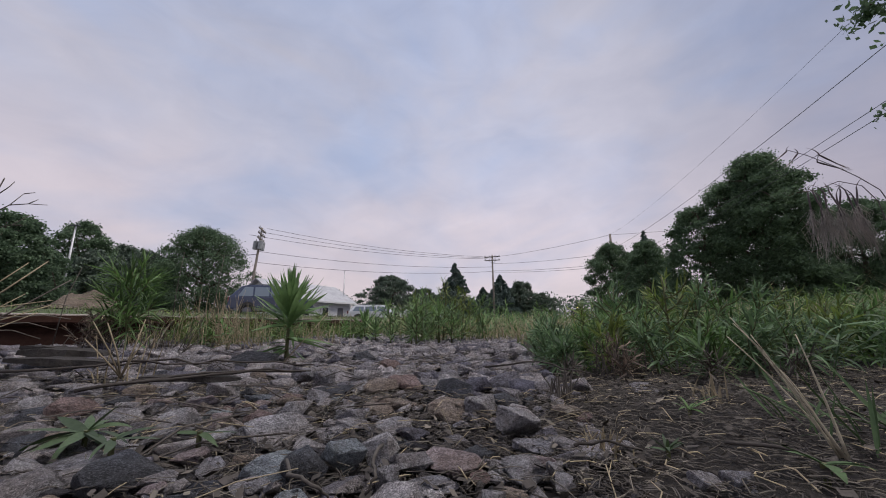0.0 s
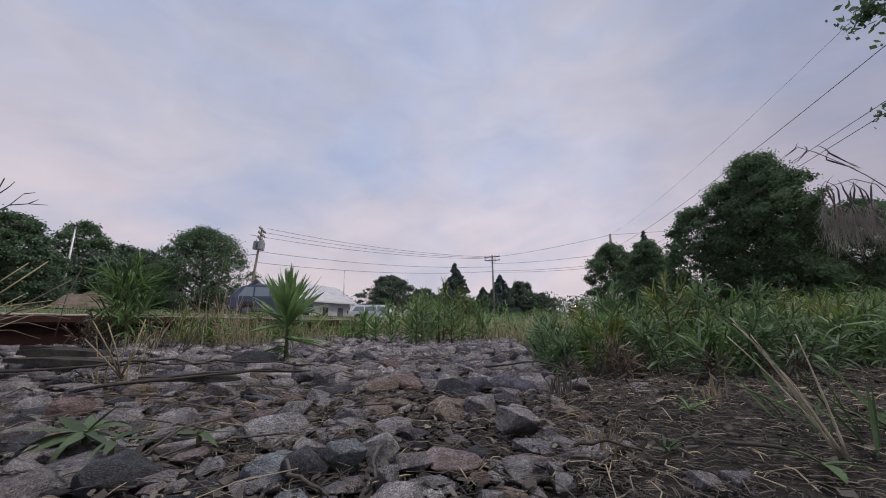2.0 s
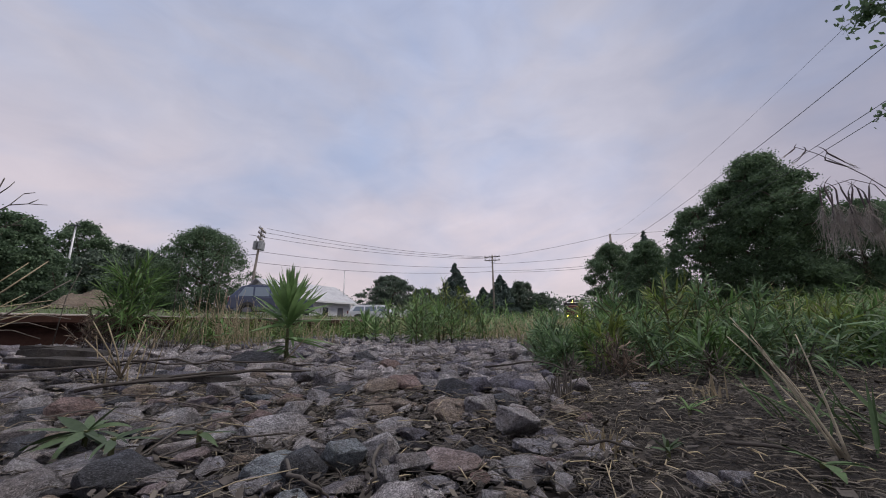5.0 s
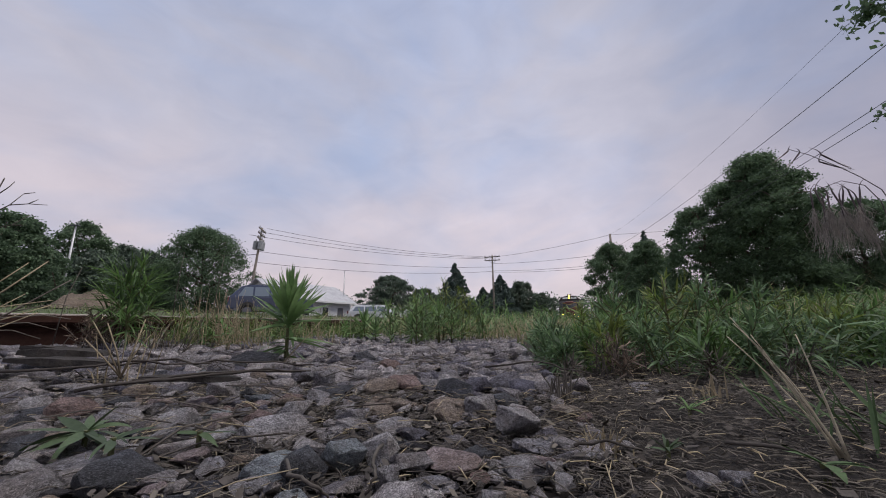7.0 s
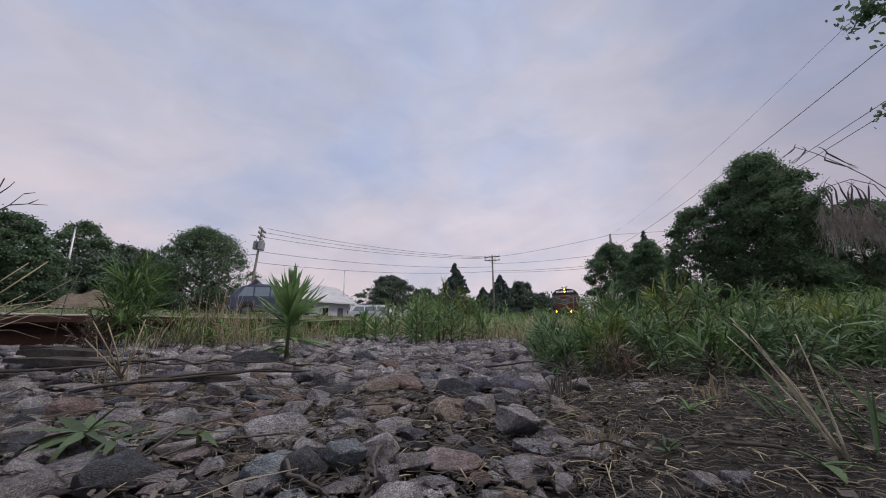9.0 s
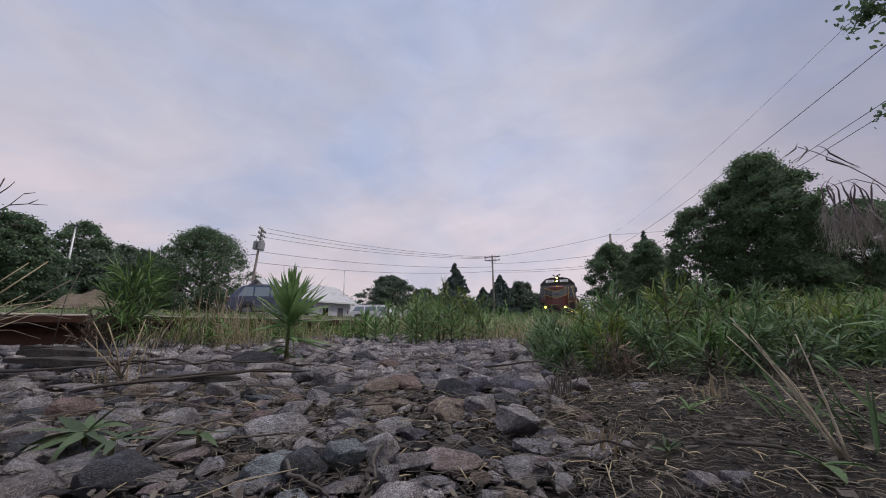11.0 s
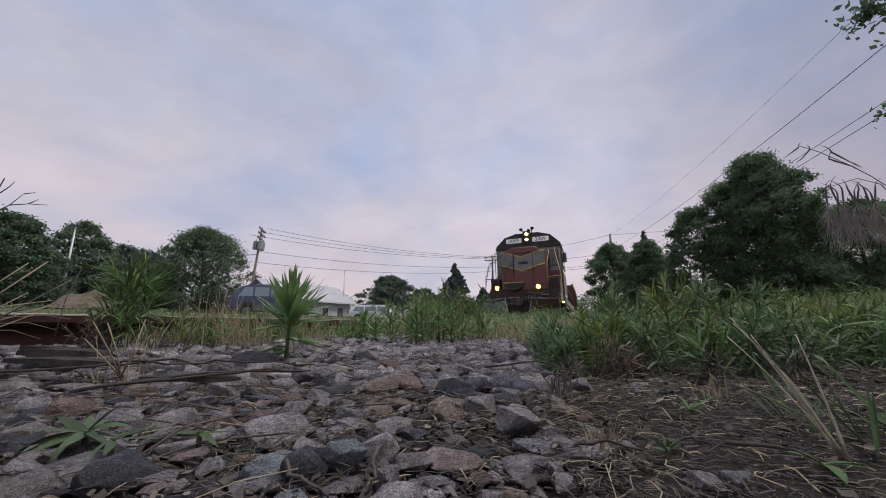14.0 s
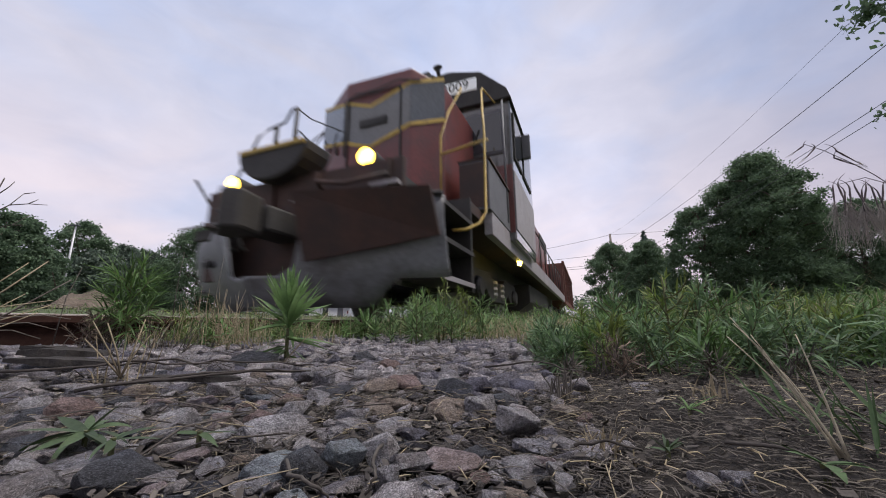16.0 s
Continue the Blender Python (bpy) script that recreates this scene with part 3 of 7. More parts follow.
        ring = [(a, b - 0.13, 0.955) for a, b in p] + [(a, b + 0.05, c) for (a, b), c in reversed(list(zip(p, lows)))]
        part("wear_plate", Shape().prism(ring, [(a, b + 0.03, c) for a, b, c in ring]), "maroon_dirty", blade, "dark brown plate standing in for shade below the plow rim")
    # corner steps
    for side in (1, -1):
        steps = part("step_well", Shape().box(*sorted((side * 1.06, side * 1.09)), 0.10, 1.10, 0.30, 1.36).box(*sorted((side * 1.06, side * 1.48)), 1.08, 1.12, 0.30, 1.36), "black", loco, "dark corner step well")
        for k, z in enumerate((0.34, 0.68, 1.02)):
            part("tread", Shape().box(*sorted((side * 1.08, side * 1.50)), 0.20, 1.08, z, z + 0.03), "black", steps, bevel=0.004)
            part("tread_edge", Shape().box(*sorted((side * 1.50, side * 1.512)), 0.20, 1.08, z - 0.01, z + 0.035), "white" if k == 0 else "black", steps)
        part("step_lamp", Shape().box(*sorted((side * 1.22, side * 1.32)), 1.05, 1.079, 1.045, 1.10), "lamp_small", steps, "small amber step lamp")
        col = "yellow" if side > 0 else "black"
        hand_rail(loco, [(side * 1.08, 1.20, 1.40), (side * 1.08, 1.20, 2.26), (side * 1.10, 1.45, 2.75), (side * 1.16, 1.80, 3.30), (side * 1.14, 1.90, 3.42)], col, 0.014)
        hand_rail(loco, [(side * 1.44, 0.60, 0.86), (side * 1.57, 0.62, 0.86), (side * 1.66, 0.80, 0.96), (side * 1.68, 1.0, 1.14), (side * 1.68, 1.05, 2.12), (side * 1.54, 1.55, 2.75), (side * 1.42, 2.00, 3.36), (side * 1.40, 2.15, 3.50), (side * 1.48, 2.6, 3.52)], col, 0.014)
        hand_rail(loco, [(side * 1.08, 1.20, 2.02), (side * 1.70, 1.12, 2.06)], col, 0.016)
        hand_rail(loco, [(side * 1.58, 2.75, 1.50), (side * 1.58, 2.70, 3.6)], col if side < 0 else "trim_grey", 0.018)
        box = part("battery_box", Shape().box(*sorted((side * 1.17, side * 1.58)), 1.62, 2.92, 1.38, 2.06), "trim_grey", loco, "dark grey battery box beside the nose", bevel=0.015)
        # dark front colour stands in for the shaded recess beside the steps
        part("box_front", Shape().box(*sorted((side * 1.18, side * 1.56)), 1.605, 1.619, 1.42, 2.03), "maroon_dirty", box, "battery box end, dark brown for the shaded recess")
        part("lid", Shape().box(*sorted((side * 1.16, side * 1.60)), 1.61, 2.92, 2.065, 2.09), "maroon_dirty", box)
    # front platform posts and chain
    for x, y, z in ((-0.97, 0.88, 3.00), (-1.28, 0.84, 2.76)):
        hand_rail(loco, [(x - 0.04, y, 1.36), (x - 0.04, y, 2.0), (x, y, z)], "black", 0.028, "platform_post")
    hand_rail(loco, [(-1.50, 0.36, 1.10), (-1.52, 0.40, 1.60), (-1.45, 0.70, 2.55), (-1.42, 0.83, 2.73), (-1.28, 0.84, 2.76), (-1.16, 0.86, 2.80), (-1.06, 0.87, 2.98), (-0.97, 0.88, 3.00)], "black", 0.018)
    hand_rail(loco, [(-0.97, 0.88, 2.98), (-0.92, 1.10, 2.93), (-0.95, 1.50, 3.05)], "black", 0.010, "safety_chain")
    hand_rail(loco, [(-0.70, 0.55, 1.36), (-0.70, 0.55, 2.20), (-0.62, 0.60, 2.40), (-0.50, 0.62, 2.26)], "black", 0.016)
    # nose with chamfered corners
    outline = [(-1.0, 2.95), (-1.0, 1.48), (-0.40, 1.20), (0.60, 1.20), (0.97, 1.48), (0.97, 2.95)]
    tops = [3.34, 3.30, 3.52, 3.48, 3.28, 3.34]
    n = len(outline)
    v = [(x, y, 1.36) for x, y in outline] + [(x, y, z) for (x, y), z in zip(outline, tops)]
    v += [(-0.60, 2.95, 3.58), (-0.40, 1.55, 3.58), (0.56, 1.55, 3.58), (0.60, 2.95, 3.58)]
    f = [(i, i + 1, n + i + 1, n + i) for i in range(n - 1)]
    f += [(n, n + 1, 2 * n + 1, 2 * n), (n + 1, n + 2, 2 * n + 1), (n + 2, n + 3, 2 * n + 2, 2 * n + 1), (n + 3, n + 4, 2 * n + 2), (n + 4, n + 5, 2 * n + 3, 2 * n + 2), (2 * n, 2 * n + 1, 2 * n + 2, 2 * n + 3)]
    nose = part("nose", Shape().add(v, f), "maroon", loco, "maroon chamfered short hood", bevel=0.02,
                at=Matrix.Translation((0, 0.06, 0.02)) @ Matrix.Diagonal((1.04, 1, 0.985, 1)))
    run = [(-1.0, 1.48), (-0.40, 1.20), (0.0, 1.20), (0.60, 1.20), (0.97, 1.48)]

    def vee(x):
        return 0.34 * abs(x) / 0.96

    def ribbon(lo, hi, proud, name, mat, label=""):
        for (x0, y0), (x1, y1) in zip(run, run[1:]):
            s = Shape()
            d = Vector((x1 - x0, y1 - y0, 0)).normalized()
            nrm = Vector((d.y, -d.x, 0)) * proud
            q = [(x0, y0, lo + vee(x0)), (x1, y1, lo + vee(x1)), (x1, y1, hi + vee(x1)), (x0, y0, hi + vee(x0))]
            s.prism([Vector(p) + nrm * 0.2 for p in q], [Vector(p) + nrm for p in q])
            part(name, s, mat, nose, label)
    ribbon(2.40, 3.02, 0.006, "colour_band", "band", "slate grey band between stripes")
    ribbon(2.36, 2.42, 0.010, "stripe", "yellow", "yellow V stripe")
    ribbon(3.00, 3.06, 0.010, "stripe", "yellow", "yellow V stripe")
    s = Shape()
    for a, b in (((-0.36, 1.44), (-0.36, 3.24)), ((0.46, 1.44), (0.46, 3.24))):
        s.box(a[0] - 0.012, a[0] + 0.012, 1.182, 1.196, a[1], b[1])
    s.box(-0.36, 0.46, 1.182, 1.196, 3.225, 3.245)
    door = part("nose_door_frame", s, "black", nose, "dark seam of the nose door")
    part("vent", Shape().box(-0.16, 0.26, 1.170, 1.188, 2.70, 2.82), "black", door, bevel=0.005)
    hand_rail(nose, [(-0.90, 1.45, 2.62), (-0.80, 1.36, 2.58), (-0.66, 1.28, 2.58), (-0.55, 1.20, 2.70), (-0.52, 1.20, 2.78)], "black", 0.012, "hose_loop")
    part("latch", Shape().box(-0.62, -0.57, 1.26, 1.30, 2.44, 2.52), "black", nose)
    hand_rail(nose, [(-0.38, 1.15, 2.30), (-0.38, 1.14, 3.16), (-0.2, 1.13, 3.24), (0.1, 1.13, 3.22), (0.46, 1.13, 3.28), (0.72, 1.25, 3.28)], "black", 0.014, "grab_iron")
    # cab
    prof = [(-1.48, 1.24), (-1.48, 3.66), (-1.42, 3.84), (-1.02, 4.26), (-0.5, 4.42), (0.5, 4.42), (1.02, 4.26), (1.42, 3.84), (1.48, 3.66), (1.48, 1.24)]
    cab = part("cab", Shape().prism([(x, 2.45, z) for x, z in prof], [(x, 4.75, z) for x, z in prof]), "band", loco, "slate grey cab with arched roof", bevel=0.025,
               at=Matrix.Translation((0.06, 0.48, -0.02)) @ Matrix.Diagonal((1.09, 1, 1.025, 1)))
    part("roof_lip", Shape().prism([(x * 1.02, 2.36, z + 0.015) for x, z in prof[1:9]], [(x * 1.02, 2.47, z + 0.015) for x, z in prof[1:9]]), "black", cab)
    for side in (1, -1):
        part("cab_front_panel", Shape().box(*sorted((side * 0.97, side * 1.47)), 2.435, 2.449, 1.37, 2.50), "maroon", cab, "maroon lower cab front")
        part("side_panel", Shape().box(*sorted((side * 1.481, side * 1.492)), 2.47, 4.74, 1.42, 2.40), "white", cab, "faded white lower cab side")
        for y0, y1 in ((2.60, 3.35), (3.50, 4.45)):
            wf = part("side_window", Shape().box(*sorted((side * 1.481, side * 1.50)), y0, y1, 2.66, 3.52), "black", cab, bevel=0.005)
            part("pane", Shape().box(*sorted((side * 1.50, side * 1.505)), y0 + 0.05, y1 - 0.05, 2.71, 3.47), "glass", wf)
        fw = part("windshield", Shape().box(*sorted((side * 0.70, side * 1.38)), 2.425, 2.449, 2.72, 3.52), "trim_grey", cab, "framed windshield", bevel=0.01)
        part("pane", Shape().box(*sorted((side * 0.75, side * 1.33)), 2.418, 2.425, 2.77, 3.47), "glass", fw)
        part("wiper", Shape().tube([(side * 0.8, 2.40, 2.75), (side * 0.98, 2.40, 3.2)], 0.012, 5), "black", fw)
        part("sun_shade", Shape().box(*sorted((side * 1.50, side * 1.64)), 3.42, 3.52, 3.02, 3.50), "trim_grey", cab, "grey side wind deflector", bevel=0.01)
        part("rain_gutter", Shape().tube([(side * 1.49, 2.4, 3.68), (side * 1.49, 4.75, 3.68)], 0.02, 6), "black", cab)
        board = part("number_board", Shape().box(*sorted((side * 0.24, side * 0.98)), 2.345, 2.40, 3.96, 4.20), "board", cab, "lit white number board", bevel=0.04)
        at = Matrix.Translation((side * 0.61, 2.342, 4.08)) @ Euler((radians(90), 0, 0)).to_matrix().to_4x4()
        lettering("2009", 0.24, board, "black", at)
    part("class_lamp", Shape().box(1.06, 1.16, 2.40, 2.45, 3.82, 3.94), "board", cab)
    part("class_lamp", Shape().box(-1.16, -1.06, 2.40, 2.45, 3.82, 3.94), "board", cab)
    hl = part("headlight", Shape().box(-0.17, 0.17, 2.27, 2.46, 3.92, 4.52), "black", cab, "twin headlight housing", bevel=0.03)
    for z in (4.08, 4.37):
        part("lens", Shape().lathe((0, 2.268, z), (0, -1, 0), [(0, 0.075), (0.01, 0.07), (0.015, 0.0)], 20), "lamp_top", hl, "glowing lamp lens")
    for x, y, lift, dx in ((-0.16, 2.62, 0.04, -0.10), (0.14, 2.75, 0.10, 0.14), (0.05, 2.9, 0.03, 0.02)):
        s = Shape().lathe((x + dx * 0.3, y, 4.52 + lift), (dx, -0.55, 0.12), [(0, 0.02), (0.14, 0.03), (0.26, 0.045), (0.31, 0.085), (0.305, 0.075), (0.26, 0.02)], 16)
        s.tube([(x, y, 4.40), (x + dx * 0.3, y, 4.52 + lift)], 0.025, 6)
        part("horn", s, "black", cab, "black air horn trumpet")
    # long hood
    part("long_hood", Shape().prism([(x, 5.06, z) for x, z in ((-0.9, 1.36), (-0.9, 3.95), (-0.6, 4.15), (0.6, 4.15), (0.9, 3.95), (0.9, 1.36))],
                                    [(x, 16.3, z) for x, z in ((-0.9, 1.36), (-0.9, 3.95), (-0.6, 4.15), (0.6, 4.15), (0.9, 3.95), (0.9, 1.36))]), "maroon", loco, "maroon long hood", bevel=0.03)
    for side in (1, -1):
        for k in range(10):
            y = 5.3 + k * 1.05
            d = part("hood_door", Shape().box(*sorted((side * 0.90, side * 0.915)), y, y + 0.93, 1.5, 3.4), "maroon", loco, bevel=0.004)
            part("latch", Shape().box(*sorted((side * 0.915, side * 0.935)), y + 0.84, y + 0.90, 2.3, 2.45), "steel", d)
        part("radiator_grille", Shape().box(*sorted((side * 0.90, side * 0.93)), 13.2, 16.0, 3.45, 3.93), "black", loco)
        posts = [1.25 + 1.35 * k for k in range(12)]
        for y in posts[3:]:
            hand_rail(loco, [(side * 1.47, y, 1.36), (side * 1.47, y, 2.42)], "black", 0.018, "stanchion")
        hand_rail(loco, [(side * 1.47, 4.9, 2.42), (side * 1.47, 16.9, 2.42)], "black", 0.019)
    for y in (7.2, 12.4, 14.6):
        part("fan", Shape().lathe((0, y, 4.15), (0, 0, 1), [(0, 0.55), (0.22, 0.55), (0.24, 0.5), (0.24, 0)], 24), "black", loco)
    part("fuel_tank", Shape().prism([(x, 6.6, z) for x, z in ((-1.3, 0.95), (-1.3, 0.5), (-1.0, 0.28), (1.0, 0.28), (1.3, 0.5), (1.3, 0.95))],
                                    [(x, 10.9, z) for x, z in ((-1.3, 0.95), (-1.3, 0.5), (-1.0, 0.28), (1.0, 0.28), (1.3, 0.5), (1.3, 0.95))]), "black", loco, bevel=0.03)
    part("ground_lamp", Shape().lathe((1.50, 3.93, 1.06), (1, 0, -0.3), [(0, 0.05), (0.06, 0.05), (0.065, 0.0)], 12), "lamp_top", loco, "small lit walkway lamp")
    add_truck(loco, 3.9)
    add_truck(loco, 13.9)
    return loco


def build_freight_car():
    car = thing("freight_car", "oxide brown hopper car coupled behind the locomotive", "freight car")
    L = 12.5
    part("body", Shape().prism([(-1.5, 0.5, 1.5), (1.5, 0.5, 1.5), (1.5, 0.5, 3.35), (-1.5, 0.5, 3.35)], [(-1.5, L - 0.5, 1.5), (1.5, L - 0.5, 1.5), (1.5, L - 0.5, 3.35), (-1.5, L - 0.5, 3.35)]), "brown_car", car, "ribbed brown steel body", bevel=0.02)
    for side in (1, -1):
        for k in range(11):
            y = 0.75 + k * 1.1
            part("rib", Shape().box(*sorted((side * 1.50, side * 1.57)), y - 0.05, y + 0.05, 1.25, 3.35), "brown_car", car)
        part("top_chord", Shape().box(*sorted((side * 1.47, side * 1.60)), 0.45, L - 0.45, 3.30, 3.45), "brown_car", car, bevel=0.01)
        part("side_sill", Shape().box(*sorted((side * 1.42, side * 1.56)), 0.0, L, 1.05, 1.30), "brown_car", car, bevel=0.01)
    part("ladder", Shape().tube([(1.56, 0.4, 1.2), (1.56, 0.4, 3.4)], 0.02, 6).tube([(1.56, 0.8, 1.2), (1.56, 0.8, 3.4)], 0.02, 6), "brown_car", car)
    part("centre_sill", Shape().box(-0.35, 0.35, -0.4, L + 0.3, 0.85, 1.5), "black", car)
    part("hopper_chute", Shape().prism([(-1.2, 4.4, 1.5), (1.2, 4.4, 1.5), (1.2, 8.1, 1.5), (-1.2, 8.1, 1.5)], [(-0.5, 5.6, 0.5), (0.5, 5.6, 0.5), (0.5, 6.9, 0.5), (-0.5, 6.9, 0.5)]), "brown_car", car)
    add_truck(car, 2.2, 0.9)
    add_truck(car, L - 2.2, 0.9)
    return car


loco = build_locomotive()
freight_car = build_freight_car()


# ---------------------------------------------------------------- cars, building, poles
def build_vehicle(name, label, mat, length, tall, wagon, at):
    car = thing(name, label, "car", at)
    h = tall
    L = length / 2
    if wagon:
        low = [(-L, 0.35), (-L + 0.02, 0.72), (-L + 0.10, 0.92), (L - 1.15, 0.94), (L - 0.25, 0.78), (L - 0.02, 0.62), (L, 0.34)]
        green = [(-L + 0.10, 0.92), (-L + 0.45, h - 0.06), (-L + 0.75, h), (0.35, h), (0.75, h - 0.06), (L - 1.10, 0.94)]
    else:
        low = [(-L, 0.42), (-L + 0.01, 0.75), (-L + 0.06, 1.02), (L - 1.2, 1.05), (L - 0.2, 0.92), (L - 0.02, 0.75), (L, 0.40)]
        green = [(-L + 0.06, 1.00), (-L + 0.52, h - 0.10), (-L + 0.85, h), (0.15, h), (0.50, h - 0.07), (L - 1.20, 1.05)]
    w, wt = 0.88, 0.70
    body = part("body", Shape().prism([(x, -w, z) for x, z in low], [(x, w, z) for x, z in low]), mat, car, bevel=0.05)
    s = Shape()
    a = [(x, -w + 0.02 if i in (0, 5) else -wt, z) for i, (x, z) in enumerate(green)]
    b = [(x, -y, z) for x, y, z in a]
    roof = part("roof", s.prism(a, b), mat, car, bevel=0.03)
    zb, zt = green[0][1] + 0.04, h - 0.12
    cuts = [(-L + 0.42, -L + 1.05), (-L + 1.13, -0.18), (-0.10, 0.58)] if not wagon else [(-L + 0.38, -L + 1.25), (-L + 1.35, -0.10), (0.0, 0.72)]
    for side in (-1, 1):
        for x0, x1 in cuts:
            t0 = 0.26 if x0 < -L + 0.5 else 0.0
            t1 = 0.30 if x1 > 0.5 else 0.0
            q = [(x0, zb), (x1 + t1 * 0.6, zb), (x1 - t1 * 0.4, zt), (x0 + t0, zt)]
            ring = [(x, side * ((w - 0.02) + (wt - w + 0.02) * (z - green[0][1]) / (h - green[0][1]) + 0.006), z) for x, z in q]
            part("window", Shape().prism(ring, [(x, y - side * 0.02, z) for x, y, z in ring]), "car_glass", roof)
        part("sill_trim", Shape().box(-L + 0.3, L - 0.3, *sorted((side * 0.86, side * 0.90)), 0.34, 0.46), "trim_grey", body)
        part("roof_rail", Shape().tube([(-L + 0.8, side * 0.62, h + 0.04), (0.25, side * 0.62, h + 0.04)], 0.02, 6), "trim_grey", roof)
        part("mirror", Shape().box(0.62, 0.76, *sorted((side * 0.88, side * 1.04)), zb + 0.02, zb + 0.16), mat, body, bevel=0.03)
        part("headlight", Shape().box(L - 0.28, L - 0.05, *sorted((side * 0.55, side * 0.86)), 0.66, 0.80), "white", body, bevel=0.02)
        part("tail_light", Shape().box(-L - 0.005, -L + 0.08, *sorted((side * 0.68, side * 0.87)), 0.75, 1.0), "maroon", body, bevel=0.01)
    part("bumper", Shape().box(L - 0.12, L + 0.06, -0.85, 0.85, 0.36, 0.58), "trim_grey", body, bevel=0.03)
    part("bumper", Shape().box(-L - 0.06, -L + 0.12, -0.85, 0.85, 0.38, 0.60), "trim_grey", body, bevel=0.03)
    for x in (-L + 0.85, L - 0.85):
        for side in (-1, 1):
            wh = part("wheel", Shape().lathe((x, side * 0.72, 0.33), (0, side, 0), [(0, 0.33), (0.17, 0.33), (0.20, 0.30), (0.20, 0.21), (0.17, 0.20), (0.17, 0)], 24), "rubber", car)
            part("rim", Shape().lathe((x, side * 0.89, 0.33), (0, side, 0), [(0, 0.20), (0.01, 0.19), (0.03, 0.06), (0.03, 0)], 12), "trim_grey", wh)
            part("wheel_arch", Shape().lathe((x, side * 0.70, 0.36), (0, side, 0), [(0, 0.40), (0.188, 0.40), (0.188, 0.0)], 24), "black", body)
    return car


build_vehicle("suv", "slate blue sport utility vehicle parked on the lot", "car_blue", 3.9, 1.62, False, pose(-15.15, 14.2, 0.575, 0, 0, 46.6))
build_vehicle("station_wagon", "silver white station wagon parked on the lot", "car_white", 4.6, 1.44, True, pose(-15.8, 25.4, 0.33, 0, 0, 32))
build_vehicle("station_wagon", "white car parked far back on the lot", "car_white", 4.4, 1.42, True, pose(-15.2, 33.0, 0.33, 0, 0, 28))


def build_house():
    p = pose(-31.4, 33.3, 0.3, 0, 0, 84)
    house = thing("small_building", "white clapboard building with pale shingled gable roof", "building", p)
    hx, hy, eave, ridge = 5.3, 3.0, 2.95, 4.80
    wall = part("wall", Shape().prism([(-hx, -hy, 0), (-hx, hy, 0), (-hx, hy, eave), (-hx, 0, ridge - 0.1), (-hx, -hy, eave)],
                                      [(hx, -hy, 0), (hx, hy, 0), (hx, hy, eave), (hx, 0, ridge - 0.1), (hx, -hy, eave)]), "siding", house)
    for k in range(14):
        z = 0.2 + k * 0.17
        part("clapboard", Shape().prism([(-hx, -hy - 0.002, z), (-hx, -hy - 0.02, z), (-hx, -hy - 0.004, z + 0.16)], [(hx, -hy - 0.002, z), (hx, -hy - 0.02, z), (hx, -hy - 0.004, z + 0.16)]), "siding", wall)
    for side in (-1, 1):
        o = 0.65
        r = part("roof", Shape().prism([(-hx - 0.5, 0, ridge), (-hx - 0.5, side * (hy + o), eave - 0.35), (-hx - 0.5, side * (hy + o), eave - 0.23), (-hx - 0.5, 0, ridge + 0.13)],
                                       [(hx + 0.5, 0, ridge), (hx + 0.5, side * (hy + o), eave - 0.35), (hx + 0.5, side * (hy + o), eave - 0.23), (hx + 0.5, 0, ridge + 0.13)]), "roofing", house)
        part("fascia", Shape().box(-hx - 0.52, hx + 0.52, *sorted((side * (hy + o), side * (hy + o + 0.03))), eave - 0.42, eave - 0.22), "siding", r)
    for x in (-4.2, -1.6, 1.2):
        wf = part("window", Shape().box(x - 0.5, x + 0.5, -hy - 0.06, -hy - 0.021, 1.0, 2.1), "siding", house)
        part("pane", Shape().box(x - 0.43, x + 0.43, -hy - 0.07, -hy - 0.06, 1.07, 2.03), "glass", wf)
    part("door", Shape().box(3.2, 4.1, -hy - 0.06, -hy - 0.021, 0.05, 2.05), "trim_grey", house)
    for x in (4.8, 6.4):
        part("porch_post", Shape().box(x - 0.06, x + 0.06, -hy - 0.56, -hy - 0.44, 0, eave - 0.33), "siding", house)
    for k in range(12):
        part("picket", Shape().box(hx + 0.5 + k * 0.28, hx + 0.58 + k * 0.28, -hy - 0.5, -hy - 0.46, 0, 1.0), "siding", house)
    part("fence_rail", Shape().box(hx + 0.4, hx + 3.8, -hy - 0.46, -hy - 0.43, 0.75, 0.85), "siding", house)


build_house()


def wire(name, a, b, sag, r=0.016, label="thin black overhead cable between poles"):
    a, b = Vector(a), Vector(b)
    pts = [a.lerp(b, k / 24) + Vector((0, 0, -4 * sag * (k / 24) * (1 - k / 24))) for k in range(25)]
    return tagged(part(name, Shape().tube(pts, r, 5), "wire"), label, "cable", "overhead cables")


